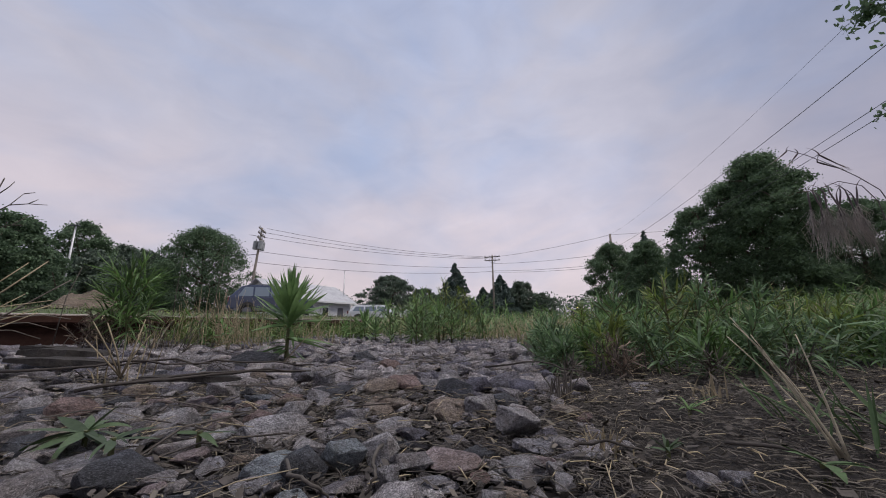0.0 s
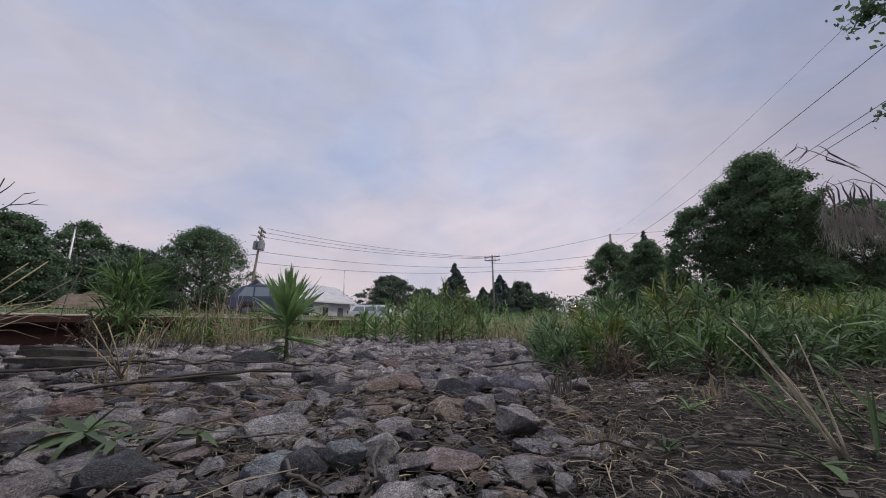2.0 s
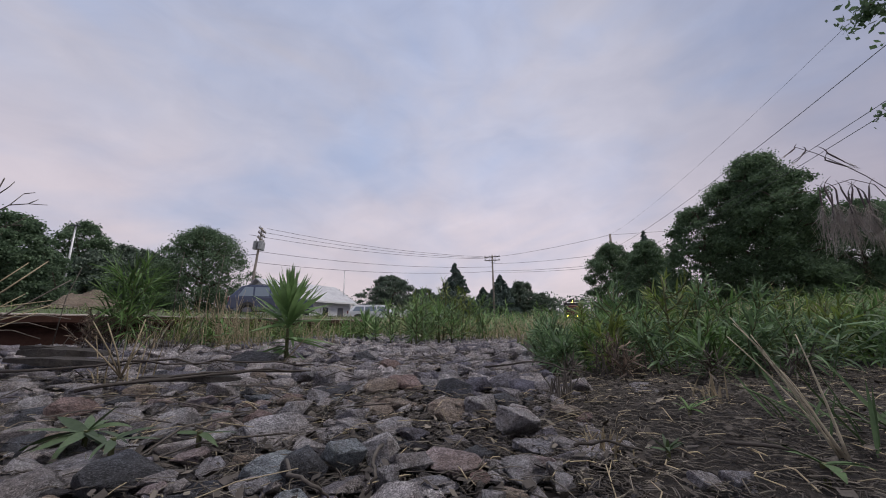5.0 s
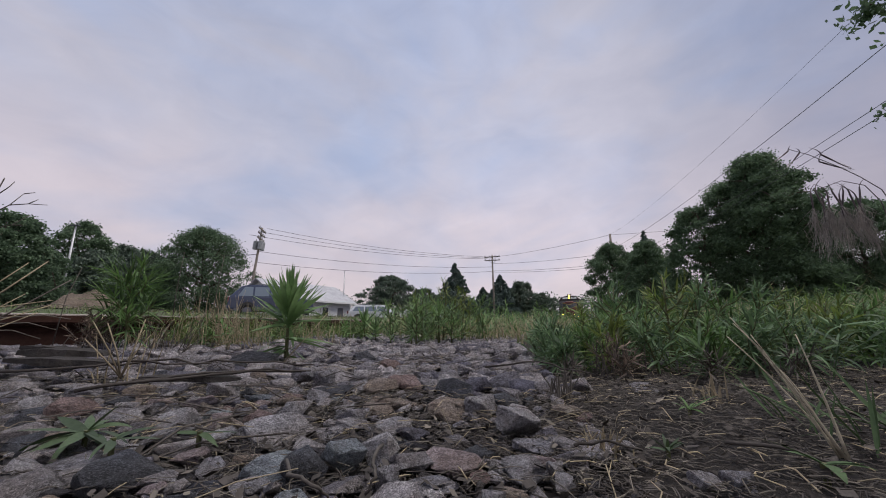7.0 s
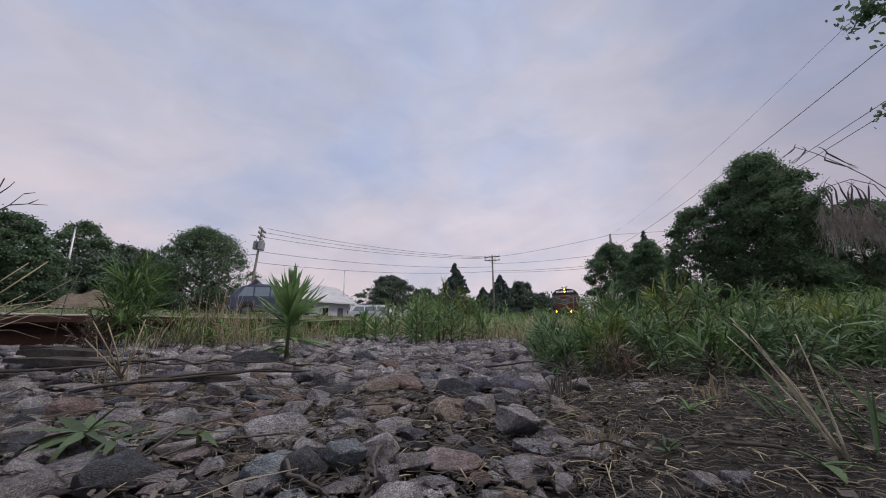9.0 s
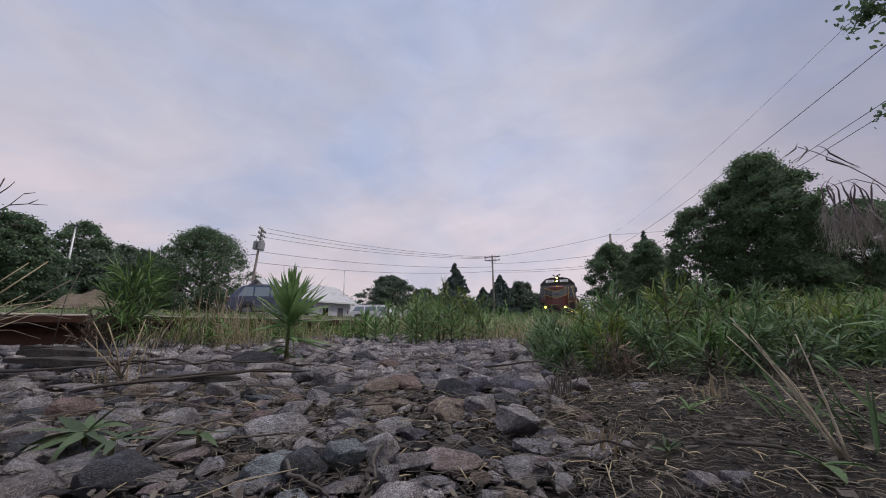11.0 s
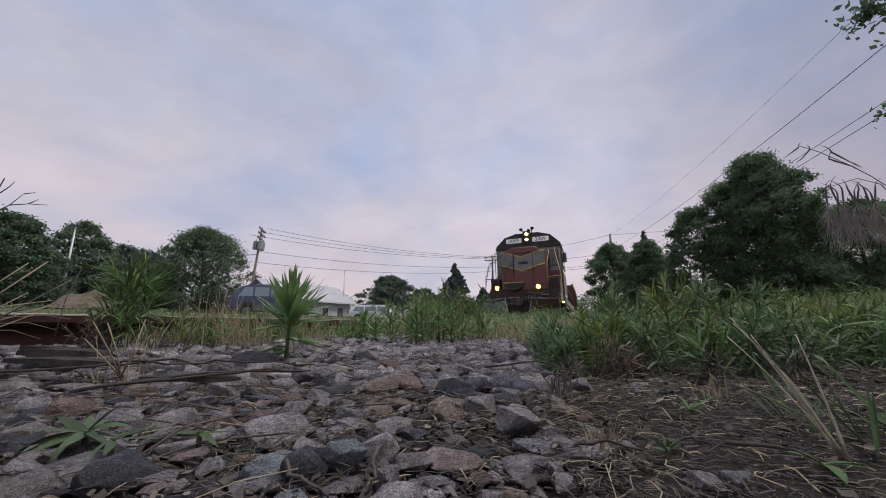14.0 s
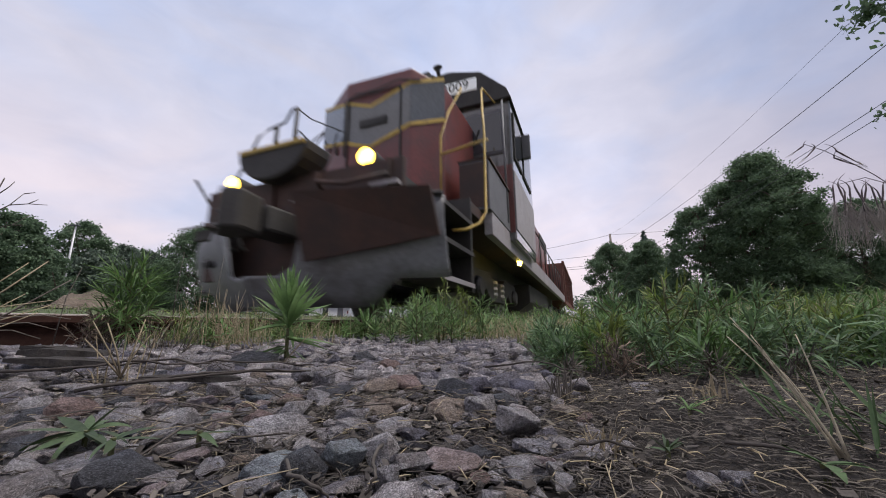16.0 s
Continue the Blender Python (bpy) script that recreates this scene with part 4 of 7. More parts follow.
def utility_pole(x, y, top, turn, transformer=False, arms=1, base=0.3, lean=0.0):
    pole = thing("utility_pole", "weathered wooden utility pole with crossarm" + ("s and transformers" if transformer else ""), "utility pole",
                 Matrix.Translation((x, y, base)) @ Matrix.Rotation(radians(lean), 4, Vector((-0.76, 0.65, 0))) @ pose(0, 0, 0, 0, 0, turn), "utility poles")
    h = top - base
    part("shaft", Shape().tube([(0, 0, -0.5), (0, 0, h)], 0.17, 10, 0.11), "wood_pole", pole, smooth=True)
    for k in range(arms):
        z = h - 0.30 - k * 0.55
        arm = part("crossarm", Shape().box(-1.2, 1.2, -0.14, -0.03, z - 0.06, z + 0.06), "wood_pole", pole)
        for q in (-1.05, -0.45, 0.45, 1.05):
            part("insulator", Shape().lathe((q, -0.085, z + 0.06), (0, 0, 1), [(0, 0.03), (0.08, 0.05), (0.12, 0.06), (0.2, 0.03), (0.2, 0)], 8), "transformer", arm)
        part("brace", Shape().tube([(-0.6, -0.05, z), (0, -0.12, z - 0.55), (0.6, -0.05, z)], 0.025, 5), "transformer", arm)
    if transformer:
        for q in (-0.38, 0.36, 0.0):
            t = part("transformer", Shape().lathe((q, 0.38 if q == 0 else -0.25, h - 2.6), (0, 0, 1), [(0, 0.26), (0.9, 0.26), (0.96, 0.2), (1.0, 0.06), (1.0, 0)], 14), "transformer", pole, "grey transformer tank")
            part("bushing", Shape().lathe((q, 0.38 if q == 0 else -0.25, h - 1.62), (0, 0, 1), [(0, 0.05), (0.22, 0.03), (0.22, 0)], 8), "wood_pole", t)
    return pole


utility_pole(-34.55, 28.9, 11.4, 122, True, 3, lean=4.0)
utility_pole(-12.95, 53.45, 10.75, 8, False, 2)
utility_pole(3.0, 41.9, 9.7, 10, False, 0)
utility_pole(12.0, -12.0, 10.6, 10, False, 1)
A, B, C, D = Vector((-34.25, 29.2, 0)), Vector((-12.95, 53.45, 0)), Vector((3.0, 41.9, 0)), Vector((12.0, -12.0, 0))
UP = Vector((0, 0, 1))
for off, za, zb in ((0.7, 11.3, 10.4), (0.0, 10.9, 10.3), (-0.7, 10.45, 10.2), (0.0, 8.6, 8.9), (0.1, 7.3, 8.2)):
    wire("overhead_cable", A + Vector((off, off * 0.8, za)), B + Vector((off, 0.3 * off, zb)), 0.7, 0.022)
for za, zb in ((10.4, 9.6), (9.4, 7.6), (8.3, 6.5), (8.1, 6.2)):
    wire("overhead_cable", B + UP * za, C + UP * zb, 0.25, 0.018)
for zc, zd, sag, r in ((9.6, 11.0, 1.7, 0.005), (8.0, 9.3, 1.45, 0.011), (6.5, 8.0, 1.45, 0.009), (6.2, 7.7, 1.45, 0.010)):
    wire("overhead_cable", C + UP * zc, D + UP * zd, sag, r)
wire("overhead_cable", (-70, 10, 8.6), A + UP * 8.2, 0.8, 0.03)
wire("overhead_cable", C + UP * 9.6, (30, 38, 9.0), 0.3, 0.014)


def street_light():
    pole = thing("street_lamp", "pale metal lamp post with small flat head", "street lamp", pose(-41.8, 16.65, 0.6, 0, 0, 20))
    part("post", Shape().tube([(0, 0, 0), (0, 0, 8.6)], 0.11, 10, 0.06), "metal_pole", pole, smooth=True)
    part("head", Shape().box(-0.55, 0.30, -0.12, 0.12, 8.55, 8.66), "trim_grey", pole, bevel=0.04)


street_light()
flag = thing("flagpole", "slim bare white flagpole", "flagpole", pose(-28.9, 38.3, 0.3))
part("shaft", Shape().tube([(0, 0, 0), (0, 0, 6.75)], 0.10, 8, 0.05), "metal_pole", flag, smooth=True)
part("finial", Shape().lathe((0, 0, 6.75), (0, 0, 1), [(0, 0.03), (0.06, 0.08), (0.14, 0.05), (0.16, 0)], 8), "metal_pole", flag)


def dirt_mound():
    rng = np.random.default_rng(8)
    n, m = 26, 36
    v, f = [], []
    for i in range(n):
        for j in range(m):
            r, a = i / (n - 1), 2 * math.pi * j / m
            k = 1 + 0.12 * math.sin(3 * a + 1) + 0.06 * math.sin(7 * a)
            x, y = 0.95 * r * k * math.cos(a), 0.90 * r * k * math.sin(a)
            z = 0.58 * (1 - r ** 2.0) * (1 + 0.12 * math.sin(9 * x + 4 * y)) + rng.normal(0, 0.02) * (1 - r * 0.5) - 0.05 * r
            v.append((x, y, z))
    for i in range(n - 1):
        for j in range(m):
            f.append((i * m + j, (i + 1) * m + j, (i + 1) * m + (j + 1) % m, i * m + (j + 1) % m))
    me = fast_mesh("dirt_mound", v, f)
    me.materials.append(M["sand"])
    me.shade_smooth()
    ob = new("dirt_mound", me)
    ob.matrix_basis = pose(-12.9, 5.75, 0.56, 0, 0, 20)
    return tagged(ob, "small heap of tan excavated dirt", "dirt mound")


dirt_mound()


# ---------------------------------------------------------------- trees
def leaf_quads(centres, size, rng, flat=0.0, aspect=0.6):
    """One small pointed leaf quad at each centre, turned at random."""
    n = len(centres)
    d = rng.normal(0, 1, (n, 3))
    d[:, 2] -= flat
    d /= np.linalg.norm(d, axis=1)[:, None]
    e = np.cross(d, rng.normal(0, 1, (n, 3)))
    e /= np.linalg.norm(e, axis=1)[:, None]
    s = (size * rng.uniform(0.6, 1.4, n))[:, None]
    c = np.asarray(centres)
    p = np.stack([c - d * s * 0.5, c + e * s * 0.5 * aspect, c + d * s * 0.5, c - e * s * 0.5 * aspect], 1)
    return p.reshape(-1, 3), np.arange(4 * n).reshape(-1, 4)


PROFILES = {"dome": ((0.0, 0.62), (0.15, 0.88), (0.40, 1.0), (0.62, 0.90), (0.80, 0.66), (0.93, 0.36), (1.0, 0.08)),
            "maple": ((0.0, 0.75), (0.20, 0.90), (0.45, 0.95), (0.62, 0.90), (0.76, 0.72), (0.88, 0.42), (0.96, 0.22), (1.0, 0.06))}


def crown_width(profile, k):
    """How wide the crown stands at the share k of its height."""
    return float(np.interp(k, [p[0] for p in PROFILES[profile]], [p[1] for p in PROFILES[profile]]))


def tree(name, label, x, y, top, radius, low=0.25, leaves=9000, leaf=0.20, blobs=26, seed=1, mat="crown", base=None, squash=1.0, group="", boughs=(), profile="dome"):
    rng = np.random.default_rng(seed)
    z0 = float(height(x, y)) if base is None else base
    h = top - z0
    ob = thing(name, label, "tree", pose(x, y, z0), group)
    trunk = Shape()
    bend = rng.normal(0, 0.03, 2) * h
    spine = [(bend[0] * k * k, bend[1] * k * k, h * 0.75 * k - 0.2) for k in np.linspace(0, 1, 7)]
    trunk.tube(spine, 0.022 * h + 0.05, 9, 0.03)
    centres, sizes = [], []
    limbs = []
    for k in range(max(6, blobs // 6)):
        k0 = 0.12 + 0.85 * (k + rng.uniform()) / max(6, blobs // 6)
        a = k * 2.39996 + rng.normal(0, 0.3)
        zz = low + (0.97 - low) * k0
        r = radius * crown_width(profile, (zz - low) / (1 - low)) * rng.uniform(0.45, 0.7)
        s = np.array([bend[0] * k0 * k0, bend[1] * k0 * k0, h * 0.72 * k0])
        c = np.array([r * math.cos(a), r * math.sin(a) * squash, h * zz])
        trunk.tube([tuple(s), tuple((s + c) / 2 + np.array([0, 0, -0.02 * h])), tuple(c)], 0.010 * h + 0.02, 6, 0.02)
        limbs.append(c)
    for k in range(blobs * 3 + 50):
        zz = low + (0.985 - low) * rng.uniform(0, 1) ** 0.9
        a = rng.uniform(0, 2 * math.pi)
        edge = radius * crown_width(profile, (zz - low) / (1 - low)) * (1 + 0.10 * math.sin(3 * a + seed) + 0.10 * math.sin(6 * a + 17 * zz + seed)) * rng.uniform(0.88, 1.10)
        r = edge * (rng.uniform(0.15, 1.0) ** 0.5)
        c = np.array([r * math.cos(a), r * math.sin(a) * squash, h * zz])
        centres.append(c)
        sizes.append(rng.uniform(0.06, 0.17) * min(radius, h * 0.4))
        if k % 5 == 0:
            s = min(limbs, key=lambda q: float(np.sum((q - c) ** 2)))
            trunk.tube([tuple(s), tuple((s + c) / 2 + np.array([0, 0, 0.015 * h])), tuple(c)], 0.004 * h + 0.008, 4, 0.008)
    for bx, by, bz, size in boughs:
        c = np.array([bx, by, bz])
        centres.append(c)
        sizes.append(size)
        trunk.tube([(0, 0, h * 0.45), tuple(c * 0.5 + np.array([0, 0, h * 0.30])), tuple(c)], 0.05, 6, 0.015)
    part("trunk", trunk, "bark", ob, smooth=True)
    sizes = np.array(sizes)
    top_fix = max(c[2] + s * 0.8 for c, s in zip(centres, sizes)) / h
    pick = rng.choice(len(sizes), leaves, p=sizes ** 2 / (sizes ** 2).sum())
    d = rng.normal(0, 1, (leaves, 3))
    d /= np.linalg.norm(d, axis=1)[:, None]
    rr = sizes[pick] * np.clip(rng.normal(0.70, 0.42, leaves), 0.05, 2.3)
    pts = np.array(centres)[pick] + d * rr[:, None] * np.array([1.1, 1.1, 0.7])
    # stray leaves between the clumps close most of the gaps
    stray = rng.uniform(size=leaves) < 0.16
    n = int(stray.sum())
    zz = low + (0.97 - low) * rng.uniform(0, 1, n)
    wide = np.interp((zz - low) / (1 - low), [p[0] for p in PROFILES[profile]], [p[1] for p in PROFILES[profile]])
    aa = rng.uniform(0, 2 * math.pi, n)
    rs = 0.84 * radius * wide * np.sqrt(rng.uniform(0, 1, n)) * (0.98 + 0.12 * np.sin(5 * aa + 14 * zz + seed))
    pts[stray] = np.stack([rs * np.cos(aa), rs * np.sin(aa) * squash, h * zz], -1)
    pts[:, 2] /= max(1.0, top_fix)
    pts[:, 2] = np.maximum(pts[:, 2], 0.04 * h)
    v, f = leaf_quads(pts, leaf, rng)
    me = fast_mesh("crown", v, f)
    part("crown", me, mat, ob)
    return ob


def spruce(x, y, top, radius, seed, leaves=6000, label="dark blue-green spruce with tiered boughs"):
    rng = np.random.default_rng(seed)
    z0 = float(height(x, y))
    h = top - z0
    ob = thing("spruce_tree", label, "tree", pose(x, y, z0), "spruces")
    part("trunk", Shape().tube([(0, 0, -0.2), (0, 0, h * 0.97)], 0.02 * h, 8, 0.02), "bark", ob)
    pts, dirs = [], []
    boughs = 210
    for b in range(boughs):
        k = (b + rng.uniform()) / boughs
        z = h * (0.06 + 0.92 * k)
        length = radius * (1 - k) ** 0.85 * rng.uniform(0.75, 1.15) + 0.08
        a = rng.uniform(0, 2 * math.pi)
        n = int(leaves / boughs * (0.4 + 1.2 * (1 - k)))
        u = rng.uniform(0.1, 1, n) ** 0.55
        side = rng.normal(0, 0.22, n) * length * (1.15 - u)
        droop = -0.22 * length * u + 0.10 * length * u * u - np.abs(rng.normal(0, 0.09, n)) * length
        pts.append(np.stack([math.cos(a) * length * u - math.sin(a) * side, math.sin(a) * length * u + math.cos(a) * side, z + droop], -1))
    pts = np.concatenate(pts)
    v, f = leaf_quads(pts, 0.24 + 0.010 * h, rng, 0.5, 0.40)
    part("foliage", fast_mesh("foliage", v, f), "needles", ob)
    return ob


GREEN = "broadleaf tree with dense dark green crown"
tree("broadleaf_tree", "large maple with dense dark green crown", 9.35, 24.2, 9.5, 2.9, 0.03, 170000, 0.112, 150, 11, profile="maple")
tree("broadleaf_tree", "dark green tree beside the large maple", 13.9, 25.6, 6.6, 3.2, 0.03, 70000, 0.112, 70, 12)
tree("broadleaf_tree", GREEN, 6.3, 24.6, 7.0, 2.0, 0.03, 42000, 0.11, 50, 13)
tree("broadleaf_tree", GREEN, 2.5, 38.3, 8.0, 2.7, 0.04, 46000, 0.14, 50, 14)
tree("broadleaf_tree", GREEN, 5.6, 39.0, 8.0, 2.7, 0.04, 40000, 0.14, 44, 15)
tree("broadleaf_tree", GREEN, 4.6, 30.5, 6.4, 2.1, 0.03, 40000, 0.12, 50, 54)
spruce(6.6, 44.6, 10.5, 2.2, 16, 5000)
spruce(-20.2, 56.5, 10.6, 4.9, 17, 42000)
spruce(-13.0, 58.5, 8.4, 4.4, 18, 36000)
spruce(-16.4, 60.0, 6.6, 3.6, 19, 26000)
tree("broadleaf_tree", "low rounded dark green tree", -10.3, 61.2, 7.4, 3.4, 0.03, 22000, 0.28, 50, 20, "crown_hazed")
tree("broadleaf_tree", "low rounded dark green tree", -34.9, 60.6, 9.9, 6.0, 0.10, 40000, 0.28, 70, 21, "crown_hazed")
tree("broadleaf_tree", "low rounded dark green tree", -28.4, 62.0, 7.2, 4.4, 0.03, 22000, 0.28, 50, 22, "crown_hazed")
tree("broadleaf_tree", GREEN, -41.2, 28.0, 11.9, 5.3, 0.10, 64000, 0.18, 130, 23)
tree("broadleaf_tree", GREEN, -50.9, 20.9, 11.8, 3.6, 0.2, 26000, 0.22, 40, 24)
tree("broadleaf_tree", GREEN, -38.2, 12.0, 8.6, 3.2, 0.03, 30000, 0.20, 44, 25)
tree("broadleaf_tree", GREEN, -41.0, 14.5, 6.4, 3.0, 0.03, 20000, 0.20, 40, 26)
for k, (x, y, top) in enumerate(((-46, 20.5, 8.0), (-53.5, 26.5, 10.6), (-47, 25.5, 9.2), (-37, 6.5, 9.0), (-56, 32, 10.0), (-47, 16, 7.5))):
    tree("broadleaf_tree", GREEN, x, y, top, 3.4, 0.03, 24000, 0.26, 50, 30 + k, "crown_hazed")
tree("broadleaf_tree", "low rounded dark green tree", -12.6, 63.0, 6.4, 4.2, 0.02, 22000, 0.28, 50, 51, "crown_hazed")
tree("broadleaf_tree", "low rounded dark green tree", -6.9, 60.0, 5.2, 2.8, 0.02, 14000, 0.26, 40, 52, "crown_hazed")
tree("broadleaf_tree", "low rounded dark green tree", -24.5, 62.0, 5.8, 3.4, 0.02, 16000, 0.26, 40, 53, "crown_hazed")
# a maple with boughs reaching over; its unseen crown is placed to shade the bank
tree("broadleaf_tree", "maple with boughs reaching overhead, its unseen crown shading the bank", 7.4, 3.0, 11.5, 3.6, 0.30, 60000, 0.12, 60, 41,
     base=float(height(12.2, 10.0)), boughs=((-2.45, 4.55, 4.55, 0.34), (-2.1, 4.45, 4.85, 0.5), (-1.4, 4.8, 4.75, 0.55), (-0.6, 5.4, 5.2, 0.8), (-0.95, 7.1, 3.75, 0.24), (-0.7, 7.0, 3.5, 0.24)))


def far_woods():
    rng = np.random.default_rng(50)
    n = 60000
    a = rng.uniform(radians(-40), radians(190), n)
    d = rng.uniform(105, 150, n)
    top = 6.0 + 2.2 * np.sin(a * 9) + 1.4 * np.sin(a * 23 + 1) + 0.9 * np.sin(a * 57)
    z = top * rng.uniform(0.0, 1.0, n) ** 0.6 + rng.normal(0, 0.3, n)
    pts = np.stack([d * np.cos(a), d * np.sin(a), np.maximum(z, 0)], -1)
    v, f = leaf_quads(pts, 0.75, rng)
    me = fast_mesh("far_woods", v, f)
    me.materials.append(M["crown_hazed"])
    tagged(new("far_woods", me), "distant belt of dark green woods", "woods", kind="stuff")


far_woods()


def far_house():
    h = thing("house", "dark shingled house behind the trees", "house", pose(17.5, 31.5, 1.0, 0, 0, -15))
    part("wall", Shape().box(-4, 4, -3, 3, 0, 2.6), "trim_grey", h)
    part("roof", Shape().prism([(-4.4, -3.4, 2.5), (-4.4, 0, 4.4), (-4.4, 3.4, 2.5)], [(4.4, -3.4, 2.5), (4.4, 0, 4.4), (4.4, 3.4, 2.5)]), "trim_grey", h)
    part("gutter", Shape().box(-4.4, 4.4, -3.48, -3.40, 2.46, 2.58), "siding", h, "white gutter")


far_house()
# ---------------------------------------------------------------- weeds and grass
def blade_strip(length, width, curve, segs=4, fold=0.25, taper=1.0):
    """A lanceolate leaf along +x, arching by curve (radians), folded at the midrib. Returns verts, faces."""
    v, f = [], []
    x = z = 0.0
    for i in range(segs + 1):
        u = i / segs
        ang = -curve * u
        if i:
            x += math.cos(ang) * length / segs
            z += math.sin(ang) * length / segs
        w = width * (math.sin(math.pi * min(1, 0.12 + 0.88 * u)) ** 0.8 * (1 - 0.25 * u) if u < 1 else 0.02) * 0.5
        v += [(x, -w, z + w * fold), (x, 0, z), (x, w, z + w * fold)]
    for i in range(segs):
        a = i * 3
        f += [(a, a + 3, a + 4, a + 1), (a + 1, a + 4, a + 5, a + 2)]
    return np.array(v), np.array(f)


LEAVES = []
for k in range(4):
    lv, lf = blade_strip(1.0, 0.12, (-0.3, 0.2, 0.7, 1.3)[k], 6)
    LEAVES.append((lv, lf))


def leaf_mesh(k, length, mat, width=1.0):
    lv, lf = LEAVES[k]
    me = fast_mesh("leaf", lv * np.array([length, length * width, length]), lf)
    me.materials.append(M[mat])
    me.shade_smooth()
    return me


def weed(name, label, x, y, tall, leaf, leaves=40, bare=0.35, tuft=0.5, mat="leaf", seed=1, lean=(0.0, 0.0), base=None, pieces=False, width=1.0, low_leaves=True, group="weeds", spread=1.0, wild=0.14):
    """An upright weed: a stem with narrow leaves in a spiral, crowded into a tuft at the top."""
    rng = np.random.default_rng(seed)
    z0 = float(height(x, y)) - 0.004 if base is None else base
    ob = thing(name, label, "weed", pose(x, y, z0), group)
    spine = [(lean[0] * k * k, lean[1] * k * k, tall * (1 - tuft * 0.45) * k) for k in np.linspace(0, 1, 6)]
    part("stem", Shape().tube(spine, 0.0045 * tall / 0.25 + 0.0008, 6, 0.0015), "stem", ob, smooth=True)
    vs, fs, o = [], [], 0
    meshes = [leaf_mesh(k, leaf, mat, width) for k in range(4)] if pieces else None
    for i in range(leaves):
        u = i / (leaves - 1)
        k = bare + (1 - bare) * u ** 0.8
        if low_leaves and i < leaves * 0.15:
            k = rng.uniform(0.15, bare + 0.1)
        zz = tall * (1 - tuft * 0.45) * k
        px, py = lean[0] * k * k, lean[1] * k * k
        az = i * 2.39996 + rng.normal(0, 0.25 + 3 * max(0, wild - 0.14))
        elev = radians(-10 + 85 * max(0, (k - 0.3) / 0.7) ** 0.9) / spread + rng.normal(0, wild)
        size = leaf * (0.75 + 0.45 * math.sin(math.pi * min(1, u + 0.2))) * rng.uniform(0.8, 1.15)
        kind = int(np.clip(1.6 + spread - 2.6 * k + rng.normal(0, 0.6), 0, 3))
        m = pose(px, py, zz) @ Euler((rng.normal(0, 0.3), -elev, az), "XYZ").to_matrix().to_4x4()
        if pieces:
            part("leaf", meshes[kind], mat, ob, at=m @ Matrix.Scale(size / leaf, 4))
        else:
            lv, lf = LEAVES[kind]
            p = lv * np.array([size, size * width, size])
            mm = np.array(m)
            vs.append(p @ mm[:3, :3].T + mm[:3, 3])
            fs.append(lf + o)
            o += len(p)
    if not pieces:
        me = fast_mesh("foliage", np.concatenate(vs), np.concatenate(fs))
        me.shade_smooth()
        part("foliage", me, mat, ob)
    return ob


def branched_weed(name, label, x, y, tall, leaf, mat="leaf", seed=1, branches=9, per=15, lean=(0.0, 0.0), base=None, width=0.9, reach=0.5, group="weeds", stem="stem", squash=1.0):
    """A bushy weed: a leaning stem, rising side branches, narrow leaves along each and a tuft at every tip."""
    rng = np.random.default_rng(seed)
    z0 = float(height(x, y)) - 0.004 if base is None else base
    ob = thing(name, label, "weed", pose(x, y, z0), group)
    r0 = 0.003 * tall / 0.2 + 0.0006
    main = [np.array([lean[0] * k ** 1.5, lean[1] * k ** 1.5, tall * 0.93 * k]) for k in np.linspace(0, 1, 7)]
    part("stem", Shape().tube([(p[0], p[1], p[2] * squash) for p in main], r0, 6, r0 * 0.35), stem, ob, smooth=True)
    runs = [main[2:]]
    for i in range(branches):
        k = 0.10 + 0.75 * (i + rng.uniform()) / branches
        foot = np.array([lean[0] * k ** 1.5, lean[1] * k ** 1.5, tall * 0.93 * k])
        a = i * 2.39996 + rng.normal(0, 0.4)
        length = tall * (reach * (1 - 0.6 * k)) * rng.uniform(0.7, 1.2)
        e0, e1 = radians(rng.uniform(5, 40)), radians(rng.uniform(40, 75))
        pts = [foot]
        for j in range(4):
            e = e0 + (e1 - e0) * j / 3
            pts.append(pts[-1] + np.array([math.cos(a) * math.cos(e), math.sin(a) * math.cos(e), math.sin(e)]) * length / 4)
        part("side_branch", Shape().tube([(p[0], p[1], p[2] * squash) for p in pts], r0 * 0.55, 5, r0 * 0.25), stem, ob, smooth=True)
        runs.append(pts)
    vs, fs, o = [], [], 0
    for run in runs:
        run = np.array(run)
        n = per + (10 if run is runs[0] else 0)
        for i in range(n):
            u = (i + 0.6) / n
            q = u * (len(run) - 1)
            j = min(int(q), len(run) - 2)
            p = run[j] + (run[j + 1] - run[j]) * (q - j)
            d = run[j + 1] - run[j]
            d = d / np.linalg.norm(d)
            s = np.cross(d, rng.normal(0, 1, 3))
            s /= np.linalg.norm(s)
            open_angle = radians(rng.normal(58 - 34 * u, 12))
            dirn = d * math.cos(open_angle) + s * math.sin(open_angle)
            if u < 0.5:
                dirn[2] -= 0.25 * (0.5 - u)
            dirn /= np.linalg.norm(dirn)
            side = np.cross(np.array([0.0, 0.0, 1.0]) + rng.normal(0, 0.35, 3), dirn)
            side /= np.linalg.norm(side)
            up = np.cross(dirn, side)
            size = leaf * (1.05 - 0.45 * u) * rng.uniform(0.75, 1.25)
            lv, lf = LEAVES[int(rng.choice(4, p=(0.2, 0.4, 0.3, 0.1)))]
            w = lv * np.array([size, size * width, size])
            vs.append(w @ np.array([dirn, side, up]) + p)
            fs.append(lf + o)
            o += len(w)
    me = fast_mesh("foliage", np.concatenate(vs) * np.array([1, 1, squash]), np.concatenate(fs))
    me.shade_smooth()
    part("foliage", me, mat, ob)
    return ob


